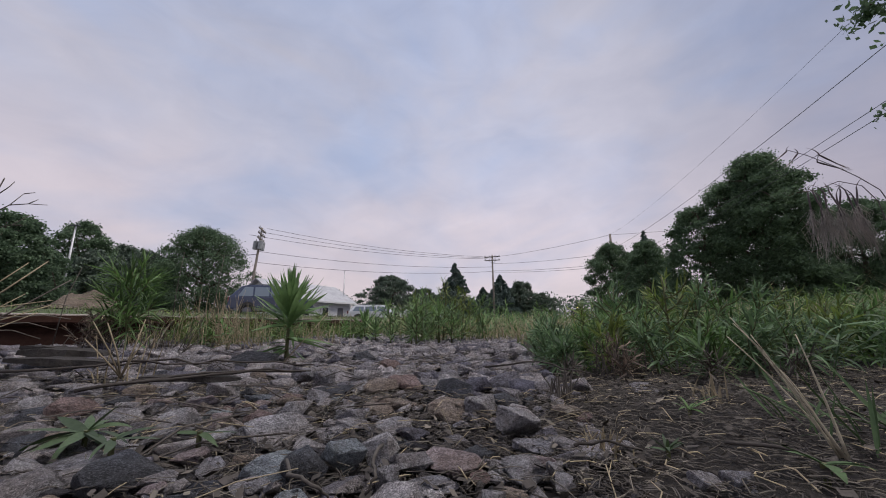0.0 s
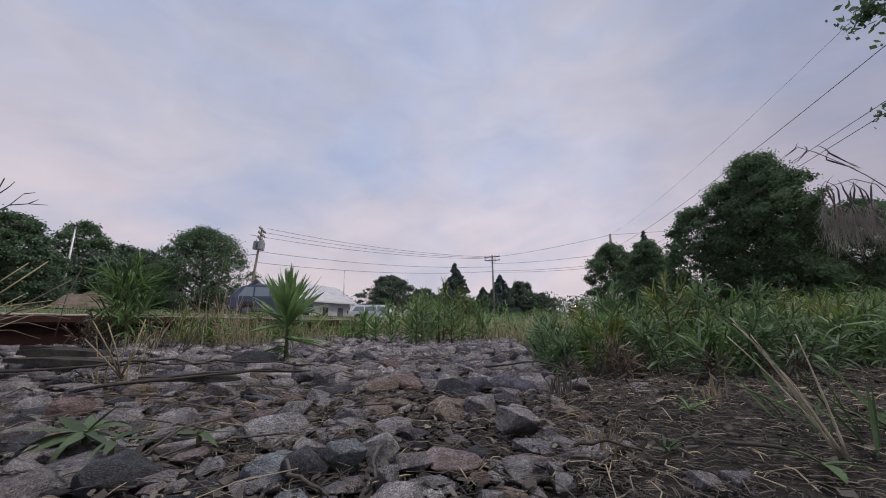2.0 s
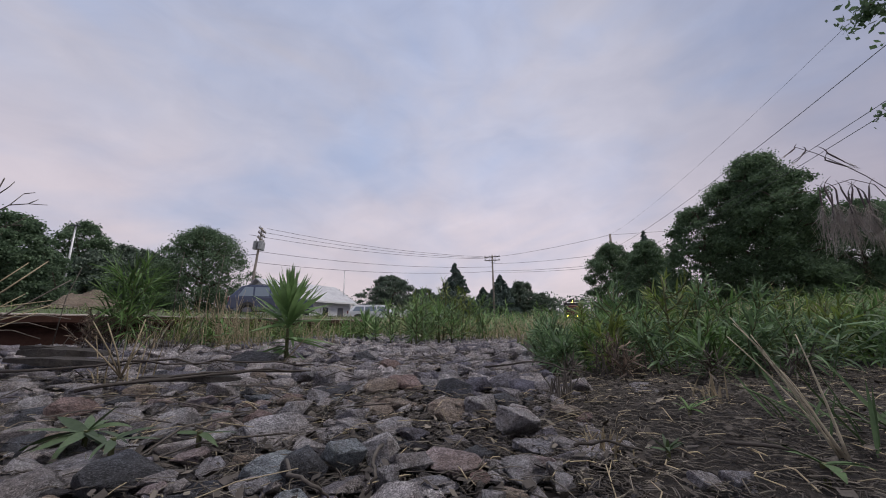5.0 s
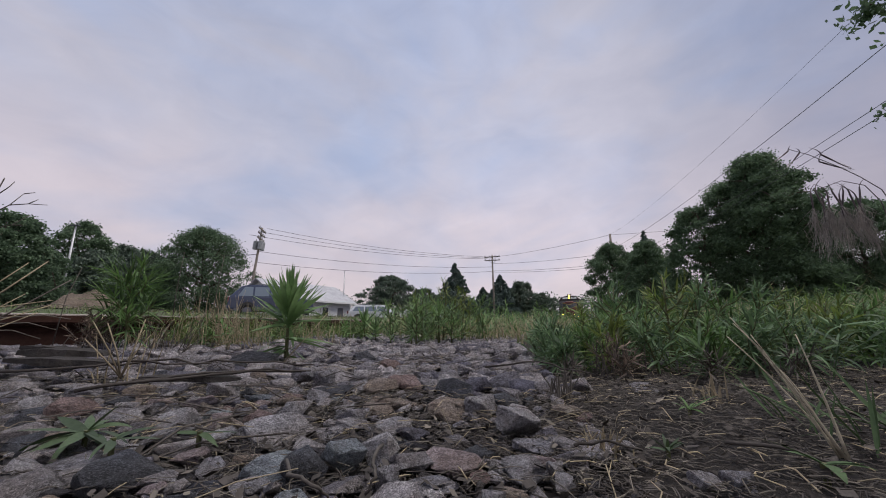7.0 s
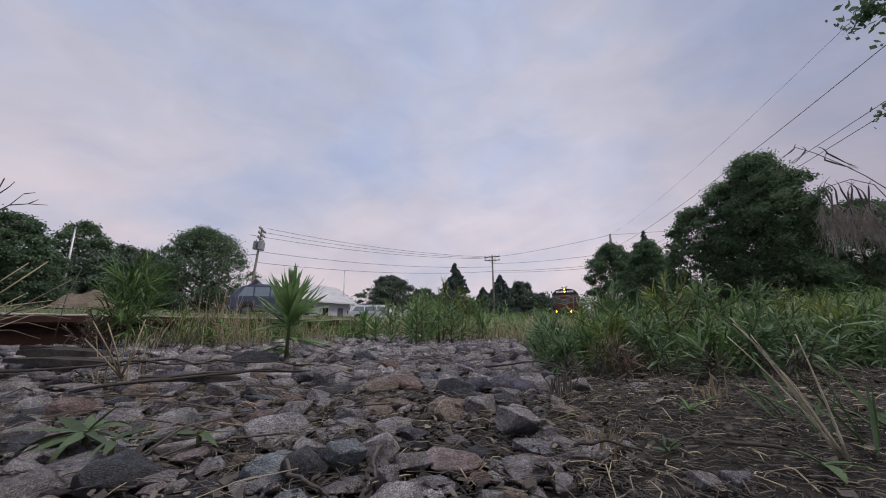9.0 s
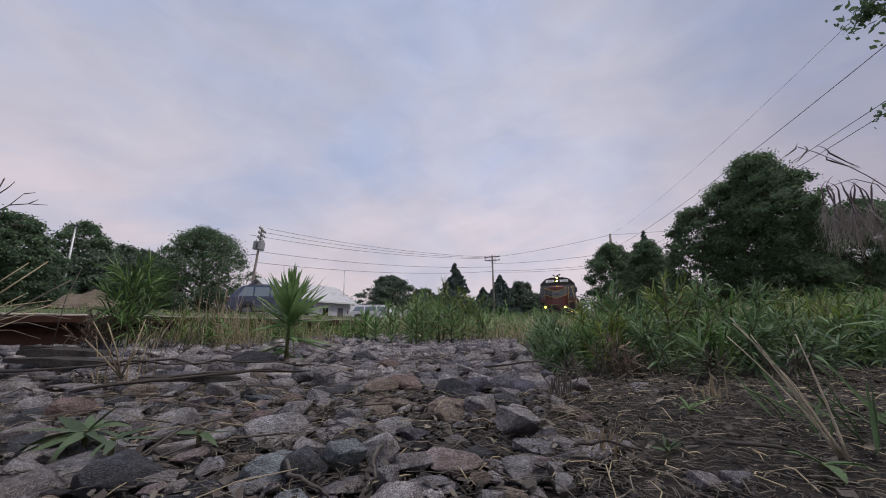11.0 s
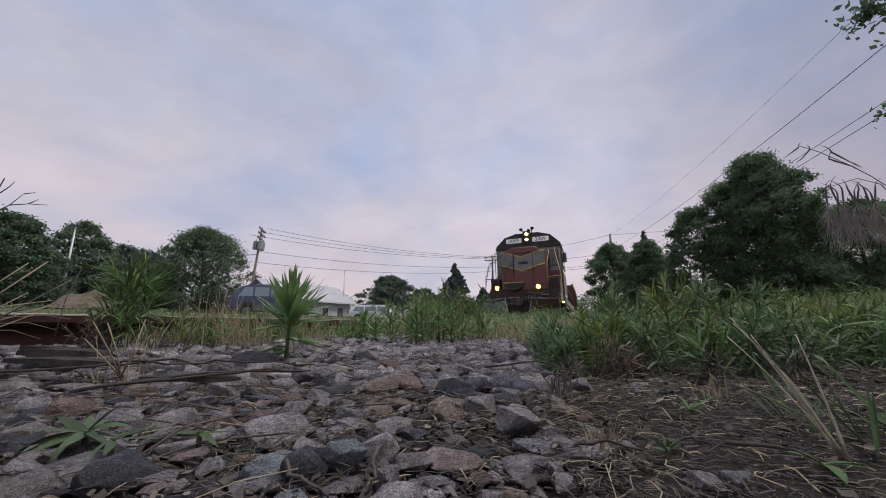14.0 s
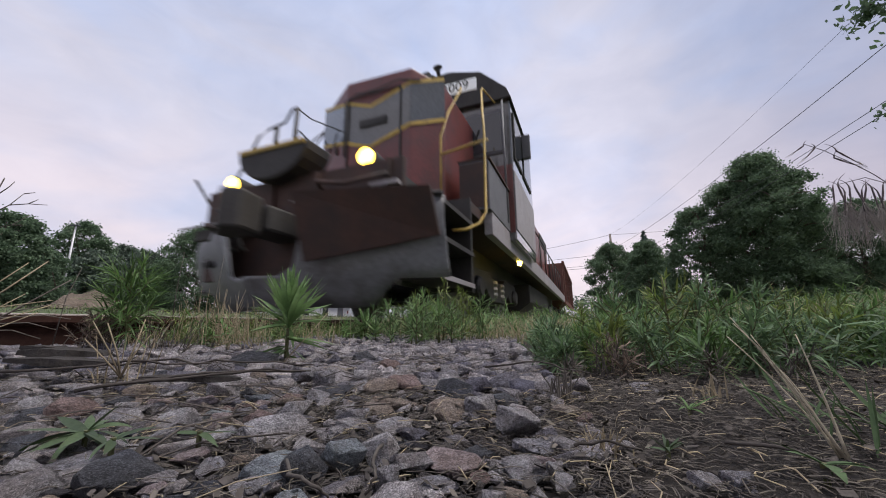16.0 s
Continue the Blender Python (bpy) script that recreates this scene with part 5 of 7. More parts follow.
def scatter_blades(name, label, places, tall, width, mat, seed, lean=0.5, curve=0.6, segs=3, category="grass"):
    """Loose blades of grass as one mass. places: (n, 2)."""
    rng = np.random.default_rng(seed)
    n = len(places)
    az = rng.uniform(0, 2 * math.pi, n)
    tilt = np.abs(rng.normal(0, lean, n))
    hh = tall * rng.uniform(0.45, 1.15, n)
    ww = width * rng.uniform(0.6, 1.3, n)
    z0 = height(places[:, 0], places[:, 1]) - 0.01
    v = np.zeros((n, segs + 1, 2, 3))
    pos = np.stack([places[:, 0], places[:, 1], z0], -1)
    side = np.stack([-np.sin(az + 0.6), np.cos(az + 0.6), np.zeros(n)], -1)
    cur = pos.copy()
    for i in range(segs + 1):
        u = i / segs
        if i:
            a = np.clip(tilt + curve * u * u, 0, 2.2)
            step = np.stack([np.cos(az) * np.sin(a), np.sin(az) * np.sin(a), np.cos(a)], -1) * (hh / segs)[:, None]
            cur = cur + step
        w = (ww * (1 - u ** 1.6) + 0.0003)[:, None] * 0.5
        v[:, i, 0], v[:, i, 1] = cur - side * w, cur + side * w
    idx = np.arange(n)[:, None] * (segs + 1) * 2
    f = np.concatenate([np.stack([idx[:, 0] + 2 * i, idx[:, 0] + 2 * i + 1, idx[:, 0] + 2 * i + 3, idx[:, 0] + 2 * i + 2], -1) for i in range(segs)])
    me = fast_mesh(name, v.reshape(-1, 3), f)
    me.materials.append(M[mat])
    return tagged(new(name, me), label, category, kind="stuff")


def scatter_weeds(name, label, places, tall, leaf, mat, seed, per=16, width=1.0, low_edge=None):
    """A thicket of leafy stems too dense to tell apart."""
    rng = np.random.default_rng(seed)
    vs, fs, o = [], [], 0
    for x, y in places:
        h = tall * rng.uniform(0.5, 1.15) * (low_edge(x, y) if low_edge else 1.0)
        z0 = float(height(x, y))
        lx, ly = rng.normal(0, 0.22, 2) * h
        for i in range(per):
            k = rng.uniform(0.08, 1.0)
            lv, lf = LEAVES[int(rng.integers(0, 4))]
            size = leaf * rng.uniform(0.6, 1.2)
            m = np.array(pose(x + lx * k, y + ly * k, z0 + h * k) @ Euler((rng.normal(0, 0.4), -radians(rng.uniform(-15, 35 + 40 * k)), rng.uniform(0, 6.283)), "XYZ").to_matrix().to_4x4())
            p = lv * np.array([size, size * width, size])
            vs.append(p @ m[:3, :3].T + m[:3, 3])
            fs.append(lf + o)
            o += len(p)
        q = np.array([(x - 0.001, y, z0), (x + 0.001, y, z0), (x + lx + 0.0006, y + ly, z0 + h), (x + lx - 0.0006, y + ly, z0 + h)])
        vs.append(q)
        fs.append(np.array([[0, 1, 2, 3]]) + o)
        o += 4
    me = fast_mesh(name, np.concatenate(vs), np.concatenate(fs))
    me.materials.append(M[mat])
    me.shade_smooth()
    return tagged(new(name, me), label, "weeds", kind="stuff")


def region(n, seed, x0, x1, y0, y1, keep):
    rng = np.random.default_rng(seed)
    p = np.stack([rng.uniform(x0, x1, n), rng.uniform(y0, y1, n)], -1)
    return p[keep(p[:, 0], p[:, 1])]


def shoulder(y):
    """The edge between bare ballast and the soil and weeds of the bank."""
    return np.interp(y, [0.0, 0.25, 0.64, 0.9, 2.6, 6.0], [0.02, 0.0, -0.03, -0.14, -0.50, -0.70])


# the single weeds between ballast and rail
WEED_A = weed("tall_weed", "young tall weed with a fan of narrow leaves in the ballast", -0.855, 0.870, 0.345, 0.125, 110, 0.36, 0.80, "leaf_bright", 61, pieces=True, group="weeds by the rail", spread=1.12, width=0.95, wild=0.20)
WEED_B = branched_weed("tall_weed", "broad bushy weed swaying beside the rail", -1.50, 0.79, 0.30, 0.11, "leaf", 62, 14, 24, (0.0, -0.02), 0.045, 0.5, 0.46, "weeds by the rail")
WEED_C = weed("tall_weed", "short tufted weed beside the rail", -1.386, 2.08, 0.21, 0.11, 40, 0.45, 0.7, "leaf_bright", 63, group="weeds by the rail")
branched_weed("dead_weed", "rusty brown dead weed curled by the rail", -1.57, 0.75, 0.12, 0.040, "dead_leaf", 64, 12, 18, (0.0, -0.02), 0.04, 0.8, 0.8, "weeds by the rail", "straw_grey")
branched_weed("dead_weed", "rusty brown dead weed curled by the rail", -1.54, 0.69, 0.09, 0.036, "dead_leaf", 65, 10, 16, (0.0, 0.03), 0.04, 0.8, 0.9, "weeds by the rail", "straw_grey")
for k, (x, y, tall) in enumerate(((-1.52, 0.98, 0.17), (-1.50, 1.08, 0.15), (-1.55, 1.35, 0.20), (-1.48, 1.55, 0.17), (-1.50, 1.75, 0.20), (-1.40, 1.95, 0.16))):
    branched_weed("bushy_weed", "yellow-green bushy weed at the foot of the rail", x, y, tall, 0.05, ("leaf_olive", "leaf")[k % 2], 140 + k, 9, 14, ((k % 3 - 1) * 0.02, 0.02), None, 0.55, 0.5, "weeds by the rail")
for k, (x, y, tall, leaf) in enumerate(((-1.09, 1.91, 0.27, 0.075), (-0.85, 1.755, 0.27, 0.08), (-0.885, 2.23, 0.43, 0.08), (-0.98, 2.12, 0.25, 0.08), (-0.76, 2.05, 0.25, 0.08), (-1.17, 2.35, 0.32, 0.09), (-0.70, 2.55, 0.33, 0.09),
                                        (-0.93, 2.00, 0.33, 0.08), (-0.80, 2.35, 0.36, 0.085), (-1.02, 2.45, 0.34, 0.09))):
    branched_weed("bushy_weed", "leafy green weed standing at the end of the ballast", x, y, tall, leaf, ("leaf_bright", "leaf_olive")[k % 3 == 2], 70 + k, 11, 16, ((k % 3 - 1) * 0.03, 0.01), None, 0.75, 0.55, "weeds by the rail")
for k, (x, y, tall) in enumerate(((-1.24, 1.98, 0.17), (-0.90, 1.80, 0.20), (-0.83, 2.02, 0.36), (-1.0, 2.3, 0.36))):
    weed("tall_weed", "upright weed with a fan of narrow leaves", x, y, tall, 0.085, 44, 0.4, 0.7, "leaf_bright", 80 + k, group="weeds by the rail", spread=0.95)
for k, (x, y, tall) in enumerate(((0.035, 0.83, 0.085), (0.05, 0.80, 0.05), (-0.05, 0.80, 0.04), (0.18, 0.78, 0.05), (0.30, 0.80, 0.06))):
    branched_weed("dead_weed", "withered brown weed at the foot of the bank", x, y, tall, 0.034, "dead_leaf" if k < 2 else "straw_grey", 180 + k, 7, 10, (0.02, -0.03), None, 0.7, 0.9, "weeds on the bank", "straw_grey")
# the bushy weeds of the bank
for k, (x, y, tall) in enumerate(((-0.085, 0.95, 0.14), (-0.02, 0.95, 0.115), (0.075, 0.95, 0.20), (0.175, 1.0, 0.235), (0.235, 1.05, 0.225), (0.325, 1.1, 0.20), (0.40, 1.15, 0.21), (0.024, 0.86, 0.125), (0.12, 0.84, 0.115), (0.205, 0.84, 0.11),
                                  (-0.07, 0.88, 0.09), (0.53, 1.3, 0.20), (0.29, 0.88, 0.12), (0.13, 1.12, 0.19), (-0.12, 1.12, 0.13), (-0.02, 1.25, 0.20), (0.28, 1.3, 0.22), (0.10, 1.38, 0.24), (-0.16, 1.45, 0.15), (0.47, 1.05, 0.15), (0.38, 0.95, 0.12), (0.62, 1.2, 0.16))):
    branched_weed("leafy_weed", "grey-green bushy weed with narrow leaves on the bank", x, y, tall, 0.044, ("leaf_blue", "leaf", "leaf_blue", "leaf_olive")[k % 4], 90 + k, 12, 15,
                                    (math.sin(k * 2.1) * 0.03, math.cos(k * 1.7) * 0.02), None, 1.05, 0.62, "weeds on the bank")


def bank_edge(x, y):
    """The thicket stands lower towards the ballast."""
    return float(np.clip(0.30 + (x - shoulder(y) - 0.05) / 0.40, 0.30, 1.0))


scatter_weeds("bank_thicket", "dense grey-green thicket of low weeds", region(1300, 101, -0.5, 3.0, 0.78, 4.5, lambda x, y: (x > shoulder(y) + 0.06) & (x > -0.35 - 0.1 * y)), 0.095, 0.044, "leaf_blue", 102, 26, 1.1, bank_edge)
scatter_weeds("bank_thicket", "dense green thicket of low weeds", region(420, 103, -0.1, 2.4, 1.0, 3.2, lambda x, y: x > shoulder(y) + 0.1), 0.11, 0.048, "leaf", 104, 24, 1.1, bank_edge)
scatter_weeds("track_weeds", "green weeds crowding along the track", region(420, 105, -1.75, -0.45, 2.45, 9.0, lambda x, y: (x < shoulder(y) + 0.3) & (y > 2.45)), 0.22, 0.085, "leaf_bright", 106, 18, 0.9)
scatter_weeds("track_weeds", "tall green weeds further down the line", region(330, 165, -1.3, 0.8, 4.2, 11.0, lambda x, y: x > -1.3), 0.32, 0.11, "leaf", 166, 22, 0.9)
scatter_weeds("track_weeds", "green weeds crowding along the rail", region(150, 107, -1.78, -1.30, 0.95, 2.6, lambda x, y: x < -1.34), 0.12, 0.05, "leaf", 108, 12)
scatter_weeds("far_bank_weeds", "rough green weeds on the far bank", region(1500, 109, 0.3, 9.0, 3.5, 16, lambda x, y: x > -0.05 * y + 0.6), 0.30, 0.09, "leaf", 110, 14, 1.2)
scatter_blades("bank_grass", "rough green grass on the bank", region(16000, 111, 0.1, 6.0, 0.9, 10, lambda x, y: x > 0.12 * y), 0.19, 0.0035, "grass", 112)
scatter_blades("bank_dry_grass", "dry seed grass on the bank", region(5000, 113, 0.4, 8.0, 2.0, 12, lambda x, y: x > 0.15 * y), 0.30, 0.004, "straw", 114, 0.25)
scatter_blades("track_grass", "green and dry grass along the track", region(3500, 115, -1.78, -0.3, 2.3, 12, lambda x, y: x < shoulder(y) + 0.35), 0.17, 0.004, "grass", 116, 0.35)
scatter_blades("track_dry_grass", "dry brown grass along the track", region(9000, 117, -1.78, -0.1, 2.3, 12, lambda x, y: x < shoulder(y) + 0.45), 0.24, 0.0035, "straw", 118, 0.3)
scatter_blades("rail_grass", "thin green grass at the foot of the rail", region(2600, 119, -1.80, -1.42, 0.92, 3.0, lambda x, y: x < -1.45), 0.13, 0.003, "grass", 120, 0.4)
scatter_blades("rail_dry_grass", "dry brown grass at the foot of the rail", region(700, 121, -1.78, -1.40, 0.55, 2.4, lambda x, y: (np.abs(y - 0.95) < 0.14) | (np.abs(y - 1.45) < 0.35)), 0.16, 0.0025, "straw", 122, 0.45)
scatter_blades("lot_verge_dry", "dry brown grass on the verge beyond the track", region(14000, 127, -11, -4.2, -2, 30, lambda x, y: x < -4.3), 0.12, 0.010, "straw_grey", 128, 0.4)
scatter_blades("lot_verge", "rough weedy verge beyond the track", region(14000, 123, -11, -4.2, -2, 45, lambda x, y: x < -4.3), 0.13, 0.010, "grass", 124, 0.4)
scatter_weeds("lot_weeds", "green weeds on the verge beyond the track", region(500, 125, -12, -4.6, 2, 40, lambda x, y: x < -5), 0.14, 0.08, "leaf", 126, 9, 1.3)


# ---------------------------------------------------------------- near grass, stalks and litter
def arched(start, end, rise, n=9):
    a, b = Vector(start), Vector(end)
    return [a.lerp(b, k / (n - 1)) + Vector((0, 0, rise * math.sin(math.pi * k / (n - 1)))) for k in range(n)]


def grass_clump():
    ob = thing("grass_clump", "clump of grass with pale dry stalks and green blades", "grass", pose(0.170, 0.385, 0.0))
    rng = random.Random(7)
    for dx, dy, dz, r in ((-0.050, 0.016, 0.100, 0.0011), (-0.050, 0.020, 0.105, 0.0009), (-0.040, 0.012, 0.090, 0.0010), (-0.006, 0.020, 0.090, 0.0012), (-0.052, 0.030, 0.088, 0.0009), (-0.030, 0.020, 0.070, 0.0008)):
        part("dry_stalk", Shape().tube(arched((rng.uniform(-0.004, 0.006), rng.uniform(-0.004, 0.004), 0), (dx, dy, dz), rng.uniform(0.004, 0.012)), r, 5, 0.0004), "straw_pale", ob, "pale dry stalk", smooth=True)
    for k in range(30):
        az = radians(rng.uniform(10, 210))
        me = leaf_mesh(k % 4, rng.uniform(0.04, 0.085), "leaf_dull", rng.uniform(0.3, 0.55))
        part("blade", me, "leaf_dull", ob, at=pose(rng.uniform(0.0, 0.09), rng.uniform(0.01, 0.14), 0) @ Euler((rng.uniform(-0.4, 0.4), -radians(rng.uniform(35, 80)), az)).to_matrix().to_4x4())
    return ob


grass_clump()


def rosette(x, y, spread, count, mat, seed, label, width=1.1, tilt=(0, 35), z=0.034):
    ob = thing("leafy_sprig", label, "weed", pose(x, y, float(height(x, y)) + z))
    rng = random.Random(seed)
    part("crown_stem", Shape().tube([(0, 0, -0.016), (0, 0, 0.001)], 0.002, 6), "stem", ob)
    for k in range(count):
        me = leaf_mesh((1, 2, 2, 3)[k % 4], spread * rng.uniform(0.6, 1.1), mat, width)
        part("leaf", me, mat, ob, at=Euler((rng.uniform(-0.3, 0.3), -radians(rng.uniform(*tilt)), k * 2.4 + rng.uniform(-0.3, 0.3))).to_matrix().to_4x4())
    return ob


def sprawling_leaves(x, y, runs, mat, label):
    """Broad pointed leaves sprawling from one crown over the stones. runs: turn, rise, length, width."""
    ob = thing("leafy_sprig", label, "weed", pose(x, y, 0.006), "sprigs on the ballast")
    part("crown_stem", Shape().tube([(0, 0, -0.016), (0, 0, 0.006)], 0.0022, 6), "stem", ob)
    for k, (turn, rise, length, wide) in enumerate(runs):
        me = leaf_mesh((1, 2, 1, 2, 3)[k % 5], length, mat, wide)
        part("leaf", me, mat, ob, at=pose(0, 0, 0.004) @ Euler((math.sin(k * 2.3) * 0.5, -radians(rise), radians(turn))).to_matrix().to_4x4())
    return ob


sprawling_leaves(-0.425, 0.205, ((215, 12, 0.055, 1.5), (200, 5, 0.06, 1.4), (188, 20, 0.045, 1.7), (240, 6, 0.045, 1.6), (290, 8, 0.04, 1.7), (320, 6, 0.05, 1.5), (340, 14, 0.04, 1.5),
                                 (350, 4, 0.055, 1.6), (15, 14, 0.05, 1.5), (40, 38, 0.035, 1.7), (60, 52, 0.032, 1.6), (120, 28, 0.035, 1.7), (150, 16, 0.045, 1.6), (265, 3, 0.04, 1.6)),
                 "leaf_sprig", "low sprig of broad dull green leaves over stones")
sprawling_leaves(-0.375, 0.200, ((20, 8, 0.04, 1.5), (60, 30, 0.03, 1.6), (330, 6, 0.045, 1.4), (300, 10, 0.03, 1.6), (100, 34, 0.03, 1.6)), "leaf_sprig", "few broad green leaves between stones")
sprawling_leaves(-0.325, 0.238, ((30, 5, 0.032, 1.7), (345, 8, 0.03, 1.6), (205, 8, 0.025, 1.6)), "leaf_sprig", "few flat green leaves on the ballast")


def wood_scrap(points, wide, thick, turn):
    """A split piece of rotten tie wood lying on the stones."""
    ob = thing("wood_scrap", "dark splintered piece of rotten wood on stones", "wood", pose(*points, 0, 2, turn))
    rng = random.Random(int(turn * 7))
    n = 9
    ring = []
    for k in range(n + 1):
        u = k / n - 0.5
        w = thick * (1 - 0.5 * abs(2 * u) ** 3) * rng.uniform(0.75, 1.1)
        ring.append((u * wide, -w * 1.6 * rng.uniform(0.7, 1.1), w * 0.5, w * 1.6 * rng.uniform(0.7, 1.1)))
    s = Shape()
    v = []
    for x, y0, z, y1 in ring:
        v += [(x, y0, -z), (x, y1, -z * 0.8), (x + rng.gauss(0, 0.003), y1 * 0.9, z), (x + rng.gauss(0, 0.003), y0 * 0.9, z * 0.9)]
    f = [(0, 3, 2, 1), (4 * n, 4 * n + 1, 4 * n + 2, 4 * n + 3)]
    for k in range(n):
        for i in range(4):
            j = (i + 1) % 4
            f.append((4 * k + i, 4 * k + j, 4 * k + 4 + j, 4 * k + 4 + i))
    part("splinter", s.add(v, f), "tie", ob)


wood_scrap((-1.50, 0.60, 0.045), 0.22, 0.018, 8)
wood_scrap((-1.18, 0.50, 0.045), 0.20, 0.022, 24)
wood_scrap((-0.95, 0.40, 0.040), 0.22, 0.014, 20)
wood_scrap((-0.52, 0.36, 0.032), 0.13, 0.008, 30)
rosette(0.052, 0.372, 0.022, 9, "leaf_sprig", 3, "small green seedling in the soil", 1.5, (15, 75), 0.004)
rosette(0.142, 0.350, 0.034, 6, "leaf_dull", 4, "broad-leaved sprig on the soil", 2.4, (5, 35), 0.006)
rosette(0.10, 0.52, 0.035, 8, "leaf", 6, "small green sprig in the litter", 1.2, (10, 70), 0.004)


def dry_tuft(x, y, tall, count, seed, label="tuft of pale dry grass stubs", mat="straw", lean=0.4):
    ob = thing("dry_tuft", label, "grass", pose(x, y, float(height(x, y)) - 0.002))
    rng = random.Random(seed)
    for k in range(count):
        a, t = rng.uniform(0, 6.283), abs(rng.gauss(0, lean))
        b = Vector((rng.gauss(0, tall * 0.35), rng.gauss(0, tall * 0.3), 0))
        e = b + Vector((math.cos(a) * math.sin(t), math.sin(a) * math.sin(t), math.cos(t))) * tall * rng.uniform(0.5, 1.1)
        part("dry_stalk", Shape().tube([b, b.lerp(e, 0.55) + Vector((0, 0, tall * 0.08)), e], min(tall * 0.035, 0.0016), 4, min(tall * 0.012, 0.0006)), mat, ob)
    return ob


dry_tuft(0.004, 0.365, 0.030, 26, 1)
dry_tuft(-0.045, 0.60, 0.045, 30, 2, "faded brown dead tuft", "straw_grey", 0.5)
dry_tuft(0.045, 0.84, 0.07, 30, 3, "brown dead weed among green ones", "straw_grey", 0.3)
dry_tuft(0.145, 0.62, 0.035, 16, 4, "pale curled dry seed heads")
dry_tuft(-1.57, 0.75, 0.09, 60, 5, "brown tangle of dead grass by the rail", "straw_grey", 0.9)
dry_tuft(-1.55, 1.12, 0.21, 44, 6, "dry straw-coloured grass by the rail", "straw", 0.35)
dry_tuft(-1.50, 1.20, 0.19, 40, 7, "dry straw-coloured grass by the rail", "straw", 0.3)
dry_tuft(-1.46, 1.02, 0.24, 34, 9, "tall dry straw-coloured grass by the rail", "straw", 0.55)
dry_tuft(-1.40, 1.16, 0.22, 28, 10, "tall dry straw-coloured grass by the rail", "straw", 0.5)
dry_tuft(-1.44, 0.86, 0.16, 30, 11, "brown tangle of dead grass by the rail", "straw_grey", 0.8)
dry_tuft(-1.30, 1.55, 0.15, 24, 12, "dry straw-coloured grass at the ballast edge", "straw", 0.5)
dry_tuft(-0.86, 0.46, 0.10, 9, 8, "few splayed dry stalks among stones", "straw", 0.7)


def bare_stalk(name, label, points, r, mat="straw_grey", twigs=()):
    ob = thing(name, label, "stalk", pose(*points[0]))
    o = Vector(points[0])
    part("stalk", Shape().tube([Vector(p) - o for p in points], r, 6, r * 0.5), mat, ob, smooth=True)
    for t in twigs:
        part("twig", Shape().tube([Vector(p) - o for p in t], r * 0.6, 5, r * 0.3), mat, ob, smooth=True)
    return ob


# bare dead weed stalks close to the rail
bare_stalk("dead_stalk", "bare branching dead weed stalk", [(-1.28, 0.31, 0.030), (-1.28, 0.33, 0.205), (-1.275, 0.345, 0.353), (-1.27, 0.355, 0.419), (-1.265, 0.36, 0.456)], 0.0024, "straw_grey",
           [[(-1.275, 0.345, 0.353), (-1.255, 0.375, 0.391), (-1.245, 0.39, 0.423)], [(-1.255, 0.375, 0.391), (-1.24, 0.40, 0.400), (-1.22, 0.425, 0.402)], [(-1.28, 0.335, 0.316), (-1.25, 0.385, 0.344), (-1.235, 0.405, 0.372)],
            [(-1.25, 0.385, 0.344), (-1.24, 0.40, 0.346)], [(-1.272, 0.35, 0.400), (-1.262, 0.37, 0.437), (-1.258, 0.375, 0.451)], [(-1.24, 0.40, 0.400), (-1.232, 0.412, 0.414)], [(-1.245, 0.39, 0.423), (-1.235, 0.405, 0.430)]])
bare_stalk("dead_stalk", "dry pale stalk leaning over the stones", [(-0.95, 0.22, 0.05), (-0.90, 0.30, 0.13), (-0.885, 0.345, 0.175), (-0.88, 0.36, 0.19)], 0.0018, "straw_grey",
           [[(-0.90, 0.30, 0.13), (-0.87, 0.34, 0.145), (-0.86, 0.37, 0.14)], [(-0.90, 0.29, 0.12), (-0.87, 0.33, 0.125), (-0.855, 0.36, 0.118)], [(-0.91, 0.27, 0.11), (-0.875, 0.315, 0.112), (-0.86, 0.345, 0.10)], [(-0.92, 0.26, 0.10), (-0.88, 0.30, 0.10), (-0.865, 0.33, 0.085)]])
for k, (a, m, e, r) in enumerate((((-0.90, 0.20, 0.05), (-0.862, 0.27, 0.112), (-0.841, 0.325, 0.141), 0.0016), ((-0.89, 0.20, 0.05), (-0.86, 0.27, 0.10), (-0.845, 0.312, 0.128), 0.0014),
                                   ((-0.90, 0.20, 0.07), (-0.858, 0.27, 0.135), (-0.84, 0.325, 0.149), 0.0014), ((-0.91, 0.20, 0.09), (-0.858, 0.272, 0.16), (-0.845, 0.311, 0.214), 0.0018), ((-0.90, 0.20, 0.08), (-0.86, 0.267, 0.13), (-0.85, 0.295, 0.158), 0.0013),
                                   ((-0.92, 0.20, 0.08), (-0.862, 0.265, 0.172), (-0.852, 0.291, 0.209), 0.0014))):
    bare_stalk("dead_stalk", "pale dry grass stalk arching over stones", [a, m, e], r, "straw")
for run in ([(-0.702, 0.370, 0.025), (-0.711, 0.352, 0.068), (-0.721, 0.330, 0.113)],
            [(-0.702, 0.370, 0.025), (-0.697, 0.379, 0.066), (-0.692, 0.387, 0.116)],
            [(-0.702, 0.370, 0.025), (-0.696, 0.380, 0.059), (-0.687, 0.396, 0.091)],
            [(-0.702, 0.370, 0.025), (-0.706, 0.361, 0.065), (-0.714, 0.346, 0.110)],
            [(-0.702, 0.370, 0.025), (-0.712, 0.350, 0.054), (-0.723, 0.325, 0.086)]):
    bare_stalk("dead_stalk", "pale dry stalk splayed among stones", run, 0.0017, "straw")
